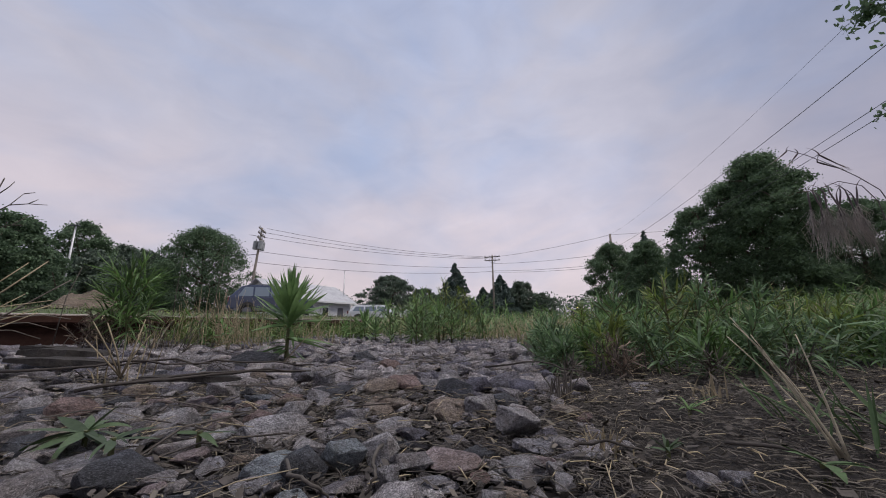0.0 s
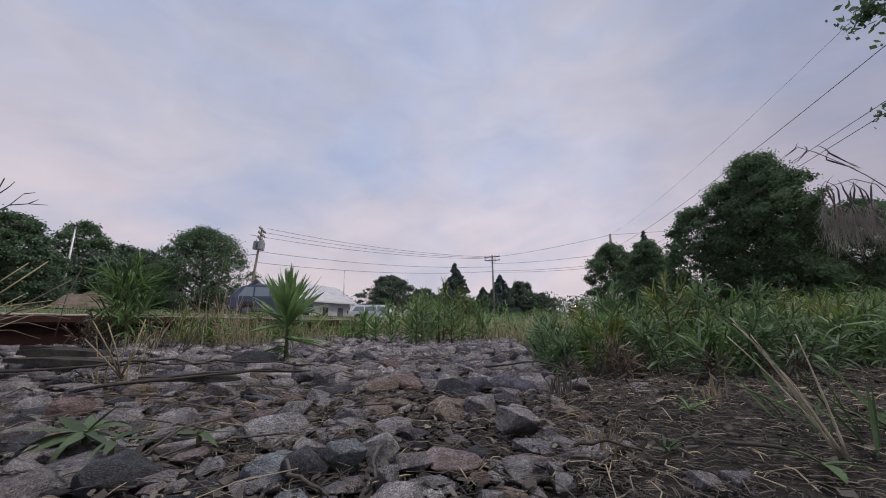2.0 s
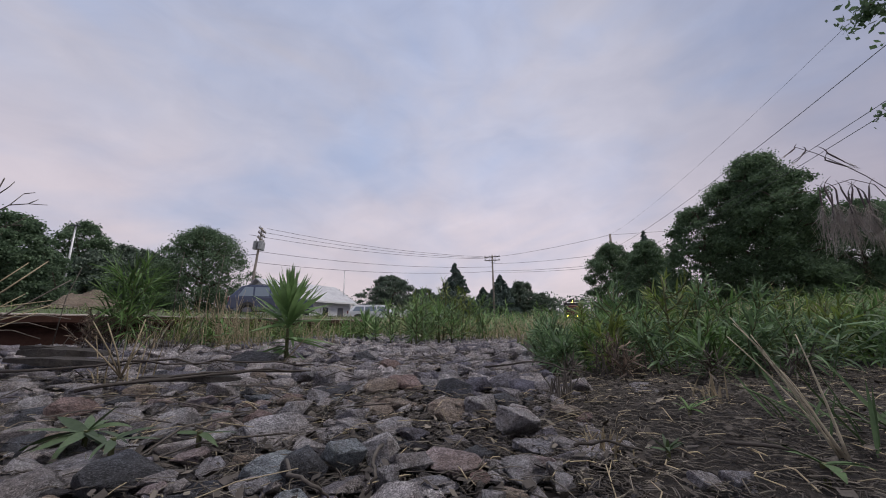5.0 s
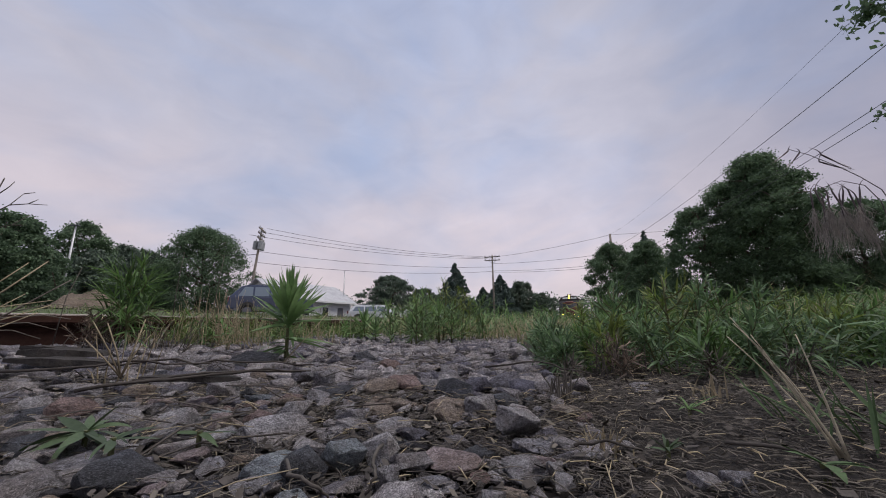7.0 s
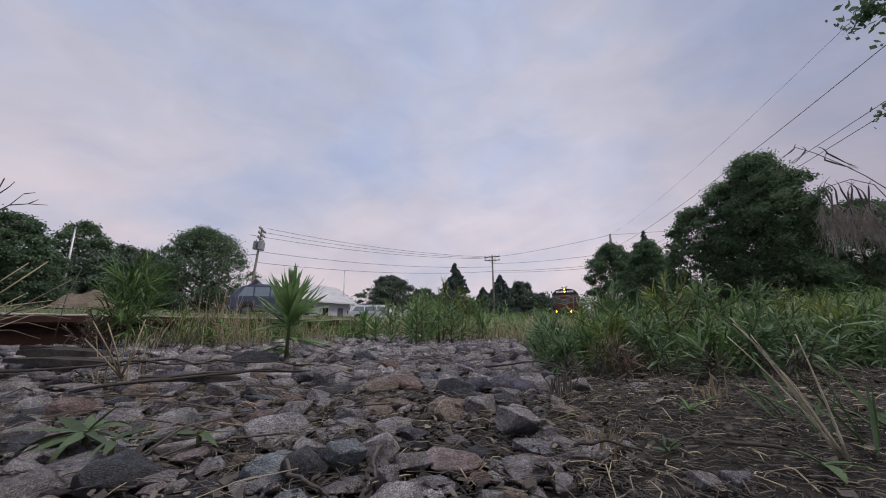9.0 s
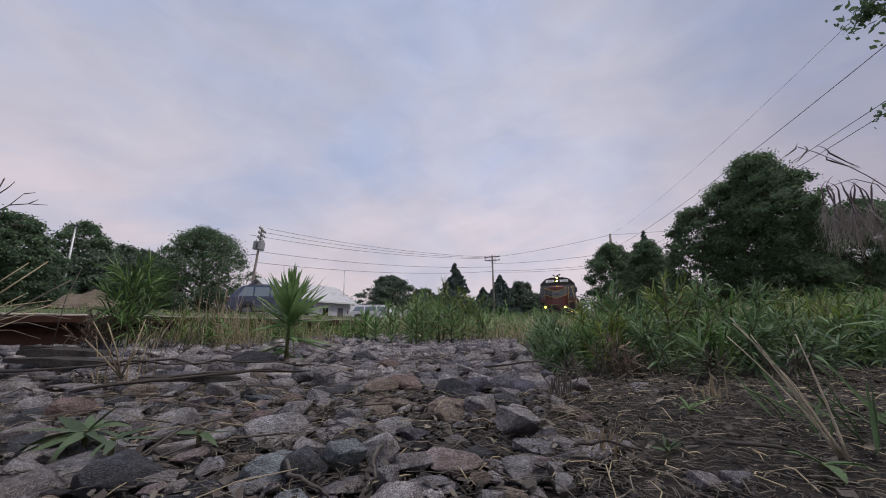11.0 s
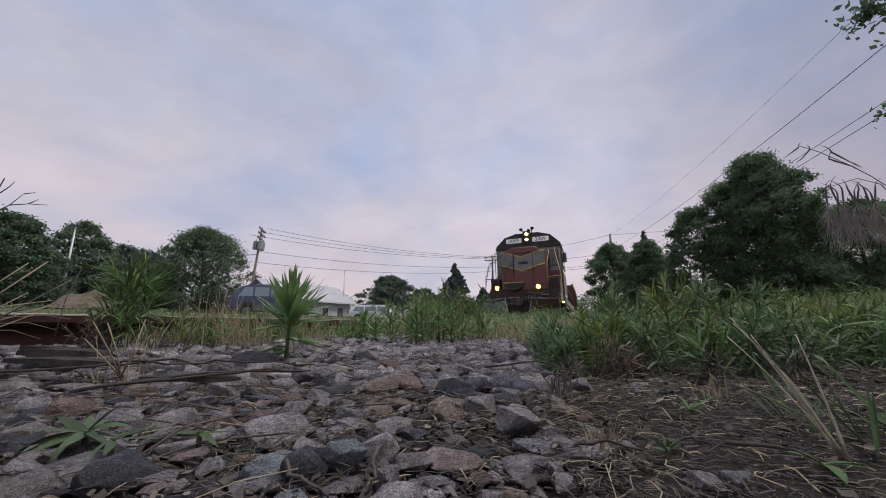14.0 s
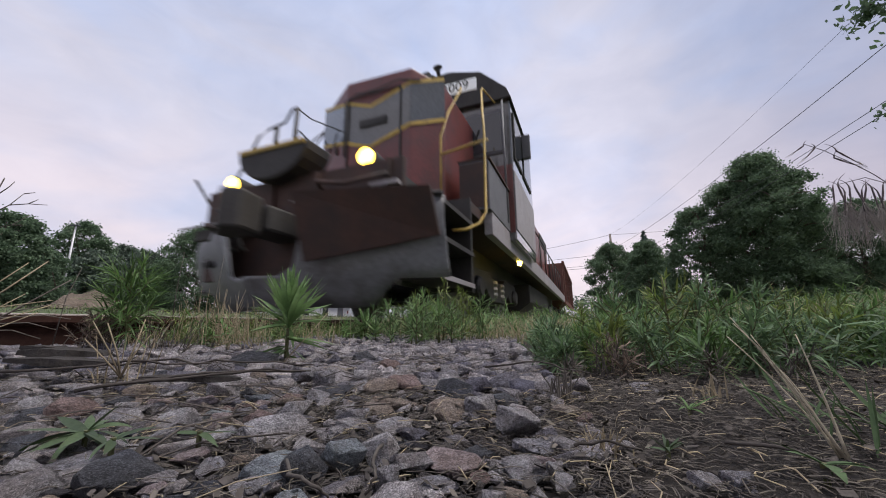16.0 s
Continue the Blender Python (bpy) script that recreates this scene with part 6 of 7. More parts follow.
bare_stalk("dead_stalk", "thin dry stalk beside the tall weed", [(-0.80, 0.80, 0.0), (-0.76, 0.88, 0.10), (-0.745, 0.92, 0.15)], 0.0016, "straw")
bare_stalk("dead_stalk", "dead seed stalk beside the rail", [(-1.55, 0.62, 0.04), (-1.55, 0.63, 0.20), (-1.54, 0.65, 0.30)], 0.0018, "straw_grey")
bare_stalk("dead_stalk", "dead seed stalk beside the rail", [(-1.60, 1.16, 0.04), (-1.60, 1.17, 0.25), (-1.59, 1.18, 0.44)], 0.0022, "straw_grey")
bare_stalk("dead_stalk", "dead seed stalk beside the rail", [(-1.58, 0.98, 0.04), (-1.58, 0.98, 0.25), (-1.58, 0.99, 0.42)], 0.0018, "straw_grey")
def crooked(name, label, points, r, mat):
    """A fallen twig: the run of points broken into uneven kinks."""
    rng = random.Random(int(abs(points[0][0]) * 1000))
    pts = [Vector(p) for p in points]
    fine = []
    for a, b in zip(pts, pts[1:]):
        for k in range(4):
            fine.append(a.lerp(b, k / 4) + Vector((rng.gauss(0, 1), rng.gauss(0, 1), rng.gauss(0, 0.5))) * (b - a).length * 0.035)
    fine.append(pts[-1])
    return bare_stalk(name, label, [tuple(p) for p in fine], r, mat)


# fallen twigs across the ballast
crooked("fallen_twig", "grey fallen twig lying across stones", [(-0.98, 0.40, 0.035), (-0.78, 0.45, 0.042), (-0.62, 0.52, 0.036), (-0.50, 0.58, 0.03)], 0.0026, "twig")
crooked("fallen_twig", "grey fallen twig lying across stones", [(-0.60, 0.27, 0.030), (-0.52, 0.33, 0.034), (-0.45, 0.40, 0.040), (-0.41, 0.47, 0.034)], 0.0026, "twig")
crooked("fallen_twig", "grey fallen twig lying across stones", [(-0.56, 0.31, 0.034), (-0.48, 0.38, 0.040), (-0.40, 0.45, 0.036)], 0.0022, "twig")
crooked("fallen_twig", "grey fallen twig lying across stones", [(-0.95, 0.30, 0.03), (-0.75, 0.40, 0.045), (-0.62, 0.46, 0.04)], 0.0028, "twig")
crooked("fallen_twig", "dark crooked twig between stones", [(-0.164, 0.274, 0.006), (-0.14, 0.224, 0.014), (-0.126, 0.206, 0.012), (-0.13, 0.201, 0.004)], 0.0016, "twig")
crooked("fallen_twig", "dark twig lying between stones", [(-0.208, 0.217, 0.006), (-0.165, 0.185, 0.014), (-0.15, 0.183, 0.012), (-0.148, 0.191, 0.004)], 0.0014, "twig")
crooked("fallen_twig", "dry twig on the soil", [(-0.02, 0.335, 0.004), (0.005, 0.345, 0.007), (0.03, 0.342, 0.004)], 0.0015, "twig")
crooked("fallen_twig", "dry twig on the soil", [(0.095, 0.385, 0.004), (0.125, 0.365, 0.009), (0.150, 0.352, 0.004)], 0.0018, "twig")
crooked("fallen_twig", "dry twig at the foot of the bank", [(-0.20, 0.72, 0.02), (-0.10, 0.75, 0.03), (0.00, 0.73, 0.012)], 0.0022, "twig")


def litter(name, label, places, length, r, mat, seed, lift):
    """Loose straw lying in every direction, as one mass."""
    rng = np.random.default_rng(seed)
    n = len(places)
    az = rng.uniform(0, 2 * math.pi, n)
    L = length * rng.uniform(0.3, 1.3, n)
    d = np.stack([np.cos(az), np.sin(az), rng.normal(0, 0.14, n)], -1)
    mid = np.stack([places[:, 0], places[:, 1], height(places[:, 0], places[:, 1]) + np.abs(rng.normal(0, lift, n)) + 0.001], -1)
    a, c = mid - d * L[:, None] / 2, mid + d * L[:, None] / 2
    b = mid + np.stack([rng.normal(0, 0.08, n) * L, rng.normal(0, 0.08, n) * L, np.abs(rng.normal(0, 0.08, n)) * L], -1)
    for e in (a, c):
        e[:, 2] = np.maximum(e[:, 2], height(e[:, 0], e[:, 1]))
    s = np.stack([-np.sin(az), np.cos(az), np.zeros(n)], -1) * r * rng.uniform(0.6, 1.6, n)[:, None]
    up = np.array([0, 0, 1.3 * r])
    rings = [np.stack([p - s, p + up, p + s], 1) for p in (a, b, c)]
    v = np.concatenate(rings, 1).reshape(-1, 3)
    o = np.arange(n) * 9
    f = []
    for k in (0, 3):
        for i in range(3):
            j = (i + 1) % 3
            f.append(np.stack([o + k + i, o + k + j, o + k + 3 + j, o + k + 3 + i], -1))
    me = fast_mesh(name, v, np.concatenate(f))
    me.materials.append(M[mat])
    return tagged(new(name, me), label, "litter", kind="stuff")


soil = lambda x, y: x > shoulder(y) - 0.02
stones_side = lambda x, y: x < shoulder(y) + 0.03
litter("straw_litter", "grey-brown straw strewn over dark soil", region(6000, 131, -0.05, 0.60, 0.20, 1.0, soil), 0.016, 0.00040, "straw_grey", 132, 0.003)
litter("straw_litter", "pale straw strewn over dark soil", region(520, 133, -0.05, 0.55, 0.22, 1.0, soil), 0.024, 0.00052, "straw", 134, 0.004)
litter("bark_crumbs", "dark twig crumbs over the soil", region(7000, 135, -0.05, 0.55, 0.2, 0.9, soil), 0.007, 0.0005, "twig", 136, 0.002)
litter("ballast_straw", "weathered straw caught between ballast stones", region(9000, 137, -1.2, 0.05, 0.15, 1.4, stones_side), 0.024, 0.00036, "straw_grey", 138, 0.006)
litter("ballast_straw", "pale straw caught between ballast stones", region(700, 139, -0.9, 0.05, 0.15, 1.2, stones_side), 0.045, 0.00036, "straw", 140, 0.010)
litter("ballast_crumbs", "dark crumbs between ballast stones", region(14000, 141, -0.9, 0.05, 0.15, 0.9, stones_side), 0.009, 0.0006, "twig", 142, 0.004)
litter("ballast_sticks", "thin grey sticks lying over the ballast", region(240, 143, -1.3, -0.2, 0.20, 1.2, stones_side), 0.11, 0.0011, "twig", 144, 0.014)


def flakes(name, label, places, size, mat, seed, lift=0.002):
    """Scraps of dead leaf lying nearly flat."""
    rng = np.random.default_rng(seed)
    n = len(places)
    az = rng.uniform(0, 6.283, n)
    tilt = rng.normal(0, 0.35, (n, 2))
    s = (size * rng.uniform(0.4, 1.4, n))[:, None]
    c = np.stack([places[:, 0], places[:, 1], height(places[:, 0], places[:, 1]) + lift * rng.uniform(0.3, 2.0, n)], -1)
    d = np.stack([np.cos(az), np.sin(az), tilt[:, 0]], -1) * s
    e = np.stack([-np.sin(az), np.cos(az), tilt[:, 1]], -1) * s * rng.uniform(0.3, 0.7, n)[:, None]
    v = np.stack([c - d, c - 0.3 * d + e, c + d, c + 0.2 * d - e], 1).reshape(-1, 3)
    me = fast_mesh(name, v, np.arange(4 * n).reshape(-1, 4))
    me.materials.append(M[mat])
    return tagged(new(name, me), label, "litter", kind="stuff")


flakes("leaf_litter", "scraps of brown dead leaf on the soil", region(2200, 151, -0.06, 0.6, 0.2, 1.0, soil), 0.0055, "twig", 152)
flakes("leaf_litter", "scraps of pale dead leaf on the soil", region(450, 153, -0.06, 0.6, 0.2, 1.0, soil), 0.0055, "straw_grey", 154)
flakes("ballast_litter", "scraps of dead leaf between ballast stones", region(4500, 155, -1.0, 0.05, 0.15, 1.0, stones_side), 0.0050, "twig", 156, 0.006)
flakes("ballast_litter", "pale scraps of dead leaf between ballast stones", region(1500, 157, -1.0, 0.05, 0.15, 1.0, stones_side), 0.0045, "straw_grey", 158, 0.006)


# ---------------------------------------------------------------- drooping grass plumes
def plume(name, label, foot, arch, spikes, seed, hang, count=60):
    """An arching stalk with narrow dark spikelets, each opening downwards into pale awns; its origin is the foot."""
    ob = thing(name, label, "grass", pose(*foot), "drooping plumes")
    rng = random.Random(seed)
    o = Vector(foot)
    part("stalk", Shape().tube([Vector(p) - o for p in arch], 0.0006, 5, 0.0003), "plume_dark", ob, smooth=True)
    for px, py, pz, length, sx, sy in spikes:
        top = Vector((px, py, pz)) - o
        dirn = Vector((sx, sy, -1)).normalized()
        bow = Vector((math.sin(px * 900), 0.3, 0.0)).normalized() * length * 0.30
        tip = [top + bow * q * q + Vector((0, 0, 0.45 * length * q)) for q in (1.0, 0.75, 0.5, 0.25, 0.0)]
        s = Shape().tube(tip + [top + dirn * length * 0.3], 0.0001, 5, 0.0009)
        s.tube([top + dirn * length * 0.28, top + dirn * length * 0.6, top + dirn * length], 0.0009, 5, 0.0003)
        sp = part("spikelet", s, "plume_dark", ob, "dark hooked spikelet")
        a = Shape()
        for k in range(count):
            st = top + dirn * length * rng.uniform(0.5, 1.05)
            fall = hang * rng.uniform(0.3, 1.1)
            drift = Vector((rng.gauss(0, 0.15), rng.gauss(0, 0.15), 0)) * fall
            e = st + dirn * fall + drift
            a.tube([st, st.lerp(e, 0.35) + drift * 0.5 + Vector((rng.gauss(0, 0.04), 0, 0)) * hang, st.lerp(e, 0.7) - drift * 0.2, e], 0.00018, 3, 0.00007)
        part("awn_tuft", a, "plume", sp, "pale hanging awns")
    return ob


def along(x0, z0):
    """A place on the plane of the plumes, measured across and up, 0.55 m off."""
    return (0.262 + 0.930 * x0, 0.484 + 0.367 * x0, z0)


main_spikes = [(*along(-0.031 + 0.0058 * k, 0.232 + 0.004 * math.sin(k * 2.2)), 0.027 + 0.004 * (k % 3), 0.22 * math.sin(k * 1.9), 0.1 * math.cos(k)) for k in range(10)]
PLUME_A = plume("drooping_grass_plume", "dry drooping grass plume with pale awns and dark tips", along(0.045, 0.05),
                [along(0.045, 0.05), along(0.045, 0.16), along(0.040, 0.222), along(0.028, 0.240), along(0.005, 0.246), along(-0.026, 0.236)], main_spikes, 5, 0.036)
upper_spikes = [(*along(-0.012, 0.276), 0.026, 1.4, 0.5), (*along(-0.016, 0.268), 0.024, 2.4, 0.9), (*along(-0.034, 0.279), 0.016, -0.9, -0.3), (*along(-0.046, 0.281), 0.014, -1.3, -0.4)]
PLUME_B = plume("drooping_grass_plume", "dry grass plume on a thin arching stalk", along(0.06, 0.05),
                [along(0.06, 0.05), along(0.058, 0.19), along(0.0413, 0.235), along(0.0226, 0.2497), along(0.0046, 0.2608), along(-0.025, 0.276), along(-0.045, 0.283)], upper_spikes, 6, 0.012, 8)


def shading_patch(x, y):
    """An uneven patch out of view, thinning outwards, whose growth shades the soil."""
    return (x > 0.80 * np.maximum(y, 0) + 0.15) & (x > 0.18) & (np.abs(np.sin(x * 917.3 + y * 311.7)) > np.hypot(x - 0.40, (y - 0.05) * 0.55) / 1.05)


# Unseen grass and weeds, added to keep light off the soil at the right.
scatter_blades("tall_bank_grass", "unseen tall green grass added to shade the soil", region(26000, 171, 0.16, 1.5, -2.0, 1.1, shading_patch), 0.27, 0.0065, "grass", 172, 0.10, 0.25, 5)
scatter_weeds("tall_bank_weeds", "unseen green weeds added to shade the soil", region(900, 173, 0.2, 1.5, -2.0, 1.1, lambda x, y: shading_patch(x, y) & (x > 0.80 * np.maximum(y, 0) + 0.20)), 0.20, 0.06, "leaf_dull", 174, 20, 1.1)


# ---------------------------------------------------------------- ballast stones
def rock_mesh(seed, detail, mat):
    """A broken slab of rock: the hull of a few corners, its faces roughened. Unit size in each direction."""
    rng = random.Random(seed)
    bm = bmesh.new()
    for _ in range(13):
        a, z = rng.uniform(0, 6.283), rng.uniform(-1, 1)
        r = (1 - abs(z) ** 2.6) ** 0.38
        k = rng.uniform(0.84, 1.0)
        bm.verts.new((0.5 * r * math.cos(a) * k, 0.5 * r * math.sin(a) * k, 0.5 * z * k))
    res = bmesh.ops.convex_hull(bm, input=bm.verts)
    loose = [e for e in res["geom_interior"] if isinstance(e, bmesh.types.BMVert)]
    bmesh.ops.delete(bm, geom=loose, context="VERTS")
    if detail >= 3:
        bmesh.ops.bevel(bm, geom=bm.edges[:], offset=0.022, segments=1, affect="EDGES", clamp_overlap=True)
    bmesh.ops.triangulate(bm, faces=bm.faces[:])
    off = Vector((rng.uniform(0, 50), rng.uniform(0, 50), rng.uniform(0, 50)))
    if detail >= 2:
        cuts = {2: 1, 3: 1, 4: 3}[detail]
        bmesh.ops.subdivide_edges(bm, edges=bm.edges[:], cuts=cuts, use_grid_fill=True)
        for v in bm.verts:
            p = v.co
            v.co = p * (1 + 0.08 * noise.noise(p * 2.7 + off) + 0.045 * noise.noise(p * 7 + off) + 0.03 * noise.noise(p * 17 + off))
    me = bpy.data.meshes.new("stone")
    bm.to_mesh(me)
    bm.free()
    me.materials.append(M[mat])
    co = np.array([v.co for v in me.vertices])
    mid, span = (co.max(0) + co.min(0)) / 2, co.max(0) - co.min(0)
    for v, p in zip(me.vertices, (co - mid) / span):
        v.co = p
    if detail >= 3:
        me.shade_smooth()
        me.set_sharp_from_angle(angle=radians(22))
    return me


ballast = thing("ballast", "loose grey and pink crushed stone ballast", "ballast", kind="structure")
TAKEN = []
KINDS = ("grey", "dark", "pink", "tan", "blue", "brown")
HERO = {k: [rock_mesh(200 + 10 * i + j, 4, "stone_" + k) for j in range(3)] for i, k in enumerate(KINDS)}


def stone(kind, x, y, w, d, h, turn=0.0, tip=0.0, which=0):
    m = Matrix.Translation((x, y, -0.010 + 0.42 * h)) @ Euler((radians(tip), radians(tip * 0.6), radians(turn))).to_matrix().to_4x4() @ Matrix.Diagonal((w, d * 1.1, h * 1.25, 1))
    part("stone", HERO[kind][which % 3], None, ballast, at=m)
    TAKEN.append((x, y, 0.42 * (w + d) / 2))


# the largest stones, one by one: kind, place, width, depth, height, turn, tip
stone("grey", -0.296, 0.302, 0.070, 0.051, 0.020, 44, 4, 0)
stone("blue", -0.186, 0.257, 0.036, 0.026, 0.023, 36, -5, 1)
stone("pink", -0.109, 0.291, 0.055, 0.040, 0.016, 21, 7, 2)
stone("grey", -0.109, 0.250, 0.039, 0.022, 0.007, 23, -3, 0)
stone("dark", -0.207, 0.237, 0.034, 0.024, 0.020, 41, 6, 1)
stone("grey", -0.138, 0.241, 0.017, 0.015, 0.015, 30, 4, 2)
stone("grey", -0.194, 0.350, 0.042, 0.030, 0.017, 29, -5, 0)
stone("grey", -0.246, 0.353, 0.039, 0.028, 0.012, 35, 7, 1)
stone("tan", -0.254, 0.461, 0.084, 0.061, 0.019, 29, -3, 2)
stone("tan", -0.250, 0.414, 0.049, 0.035, 0.017, 31, 6, 0)
stone("tan", -0.176, 0.462, 0.055, 0.040, 0.018, 21, 4, 1)
stone("grey", -0.135, 0.462, 0.040, 0.029, 0.024, 16, -5, 2)
stone("dark", -0.207, 0.567, 0.062, 0.044, 0.027, 20, 7, 0)
stone("grey", -0.074, 0.390, 0.045, 0.032, 0.030, 11, -3, 1)
stone("grey", -0.056, 0.355, 0.037, 0.026, 0.008, 9, 6, 2)
stone("grey", -0.054, 0.298, 0.035, 0.025, 0.011, 10, 4, 0)
stone("grey", -0.254, 0.773, 0.038, 0.028, 0.027, 18, -5, 1)
stone("dark", -0.856, 0.757, 0.124, 0.090, 0.043, 48, 7, 2)
stone("tan", -0.635, 0.577, 0.039, 0.028, 0.024, 48, -3, 0)
stone("grey", -0.524, 0.580, 0.044, 0.032, 0.035, 42, 6, 1)
stone("grey", -0.462, 0.567, 0.040, 0.029, 0.031, 39, 4, 2)
stone("brown", -0.485, 0.851, 0.059, 0.042, 0.028, 30, -5, 0)
stone("dark", -0.629, 0.952, 0.075, 0.054, 0.036, 33, 7, 1)
stone("grey", -0.376, 0.681, 0.050, 0.036, 0.021, 29, -3, 2)
stone("grey", -0.278, 0.735, 0.045, 0.033, 0.018, 21, 6, 0)
stone("dark", -0.122, 0.539, 0.043, 0.031, 0.014, 13, 4, 1)
stone("tan", -0.275, 0.250, 0.037, 0.021, 0.007, 48, -5, 2)
stone("grey", -0.226, 0.206, 0.027, 0.020, 0.006, 48, 7, 0)
stone("brown", -0.082, 0.277, 0.016, 0.012, 0.007, 16, -3, 1)
stone("grey", -0.033, 0.308, 0.013, 0.010, 0.009, 6, 6, 2)
stone("tan", -0.056, 0.262, 0.024, 0.014, 0.005, 12, 4, 0)
stone("dark", -0.167, 0.322, 0.015, 0.011, 0.007, 27, -5, 1)
stone("tan", -0.367, 0.310, 0.028, 0.020, 0.016, 50, 7, 2)
stone("brown", -0.614, 0.279, 0.054, 0.039, 0.026, 66, -3, 0)
stone("dark", -0.323, 0.181, 0.052, 0.037, 0.020, 61, 6, 1)
stone("pink", -0.318, 0.228, 0.030, 0.022, 0.013, 54, 4, 2)
stone("grey", -0.443, 0.300, 0.044, 0.032, 0.019, 56, -5, 0)
stone("pink", -0.384, 0.302, 0.025, 0.018, 0.018, 52, 7, 1)
stone("grey", -0.533, 0.421, 0.047, 0.034, 0.030, 52, -3, 2)
stone("dark", -0.891, 0.556, 0.059, 0.043, 0.018, 58, 6, 0)
stone("tan", -0.699, 0.399, 0.044, 0.032, 0.020, 60, 4, 1)
stone("grey", -0.755, 0.352, 0.046, 0.033, 0.022, 65, -5, 2)
stone("grey", -0.707, 0.281, 0.038, 0.027, 0.020, 68, 7, 0)
stone("dark", -0.652, 0.348, 0.036, 0.026, 0.012, 62, -3, 1)
stone("dark", -1.248, 0.484, 0.087, 0.063, 0.032, 69, 6, 2)
stone("grey", -0.470, 0.176, 0.008, 0.006, 0.007, 70, 4, 0)
stone("grey", -0.451, 0.183, 0.009, 0.007, 0.008, 68, -5, 1)
stone("pink", -0.283, 0.179, 0.017, 0.012, 0.009, 58, 7, 2)
stone("dark", -0.255, 0.197, 0.027, 0.019, 0.006, 52, -3, 0)
stone("grey", -0.218, 0.207, 0.017, 0.012, 0.008, 46, 6, 1)
stone("grey", -0.897, 0.509, 0.051, 0.036, 0.013, 60, 4, 2)
stone("grey", -0.990, 0.354, 0.027, 0.020, 0.018, 70, -5, 0)
stone("grey", 0.063, 0.309, 0.022, 0.016, 0.013, -11, 7, 1)
stone("grey", 0.082, 0.315, 0.020, 0.014, 0.014, -15, -3, 2)
stone("grey", 0.075, 0.691, 0.044, 0.031, 0.015, -6, 6, 0)
stone("grey", 0.019, 0.380, 0.021, 0.015, 0.009, -3, 4, 1)
stone("blue", -0.822, 0.583, 0.045, 0.032, 0.019, 55, -5, 2)
stone("dark", -0.589, 0.223, 0.024, 0.018, 0.019, 69, 7, 0)


def scatter_stones():
    rng = random.Random(77)
    cell = 0.05
    grid = {}
    for x, y, r in TAKEN:
        grid.setdefault((int(x // cell), int(y // cell)), []).append((x, y, r))

    def free(x, y, r):
        i, j = int(x // cell), int(y // cell)
        for a in range(i - 2, i + 3):
            for b in range(j - 2, j + 3):
                for px, py, pr in grid.get((a, b), ()):
                    if (px - x) ** 2 + (py - y) ** 2 < (0.78 * (pr + r)) ** 2:
                        return False
        return True
    spots = []
    for size, tries in (((0.044, 0.066), 5000), ((0.030, 0.044), 9000), ((0.019, 0.030), 16000), ((0.010, 0.019), 26000), ((0.004, 0.009), 50000)):
        for _ in range(tries):
            y = 0.10 + (0.75 if size[0] < 0.008 else 3.1) * rng.random() ** 1.5
            x = rng.uniform(-1.80, 0.06)
            edge = float(shoulder(y))
            if x > edge + 0.03 * rng.random() or (size[0] < 0.012 and y > 1.6) or (size[0] < 0.008 and y > 0.7) or (size[0] > 0.040 and y < 0.50):
                continue
            if y < 0.62 and 0.012 < size[0] and rng.random() < (0.88 if x > -0.32 else 0.70):
                continue
            if x > edge - 0.06 and rng.random() < 0.5:
                continue
            r = rng.uniform(*size) / 2
            if free(x, y, r):
                grid.setdefault((int(x // cell), int(y // cell)), []).append((x, y, r))
                spots.append((x, y, r))
    return spots


SPOTS = scatter_stones()
MIX = [rock_mesh(400 + j, 3, "stone_mix") for j in range(8)] + [rock_mesh(420 + j, 3, "stone_" + k) for j, k in enumerate(("grey", "grey", "dark", "pink", "tan", "grey", "blue", "brown", "grey", "dark"))]
LOW = [rock_mesh(440 + j, 2, "stone_mix") for j in range(10)]
CRUMB = [rock_mesh(460 + j, 1, "stone_mix") for j in range(8)]


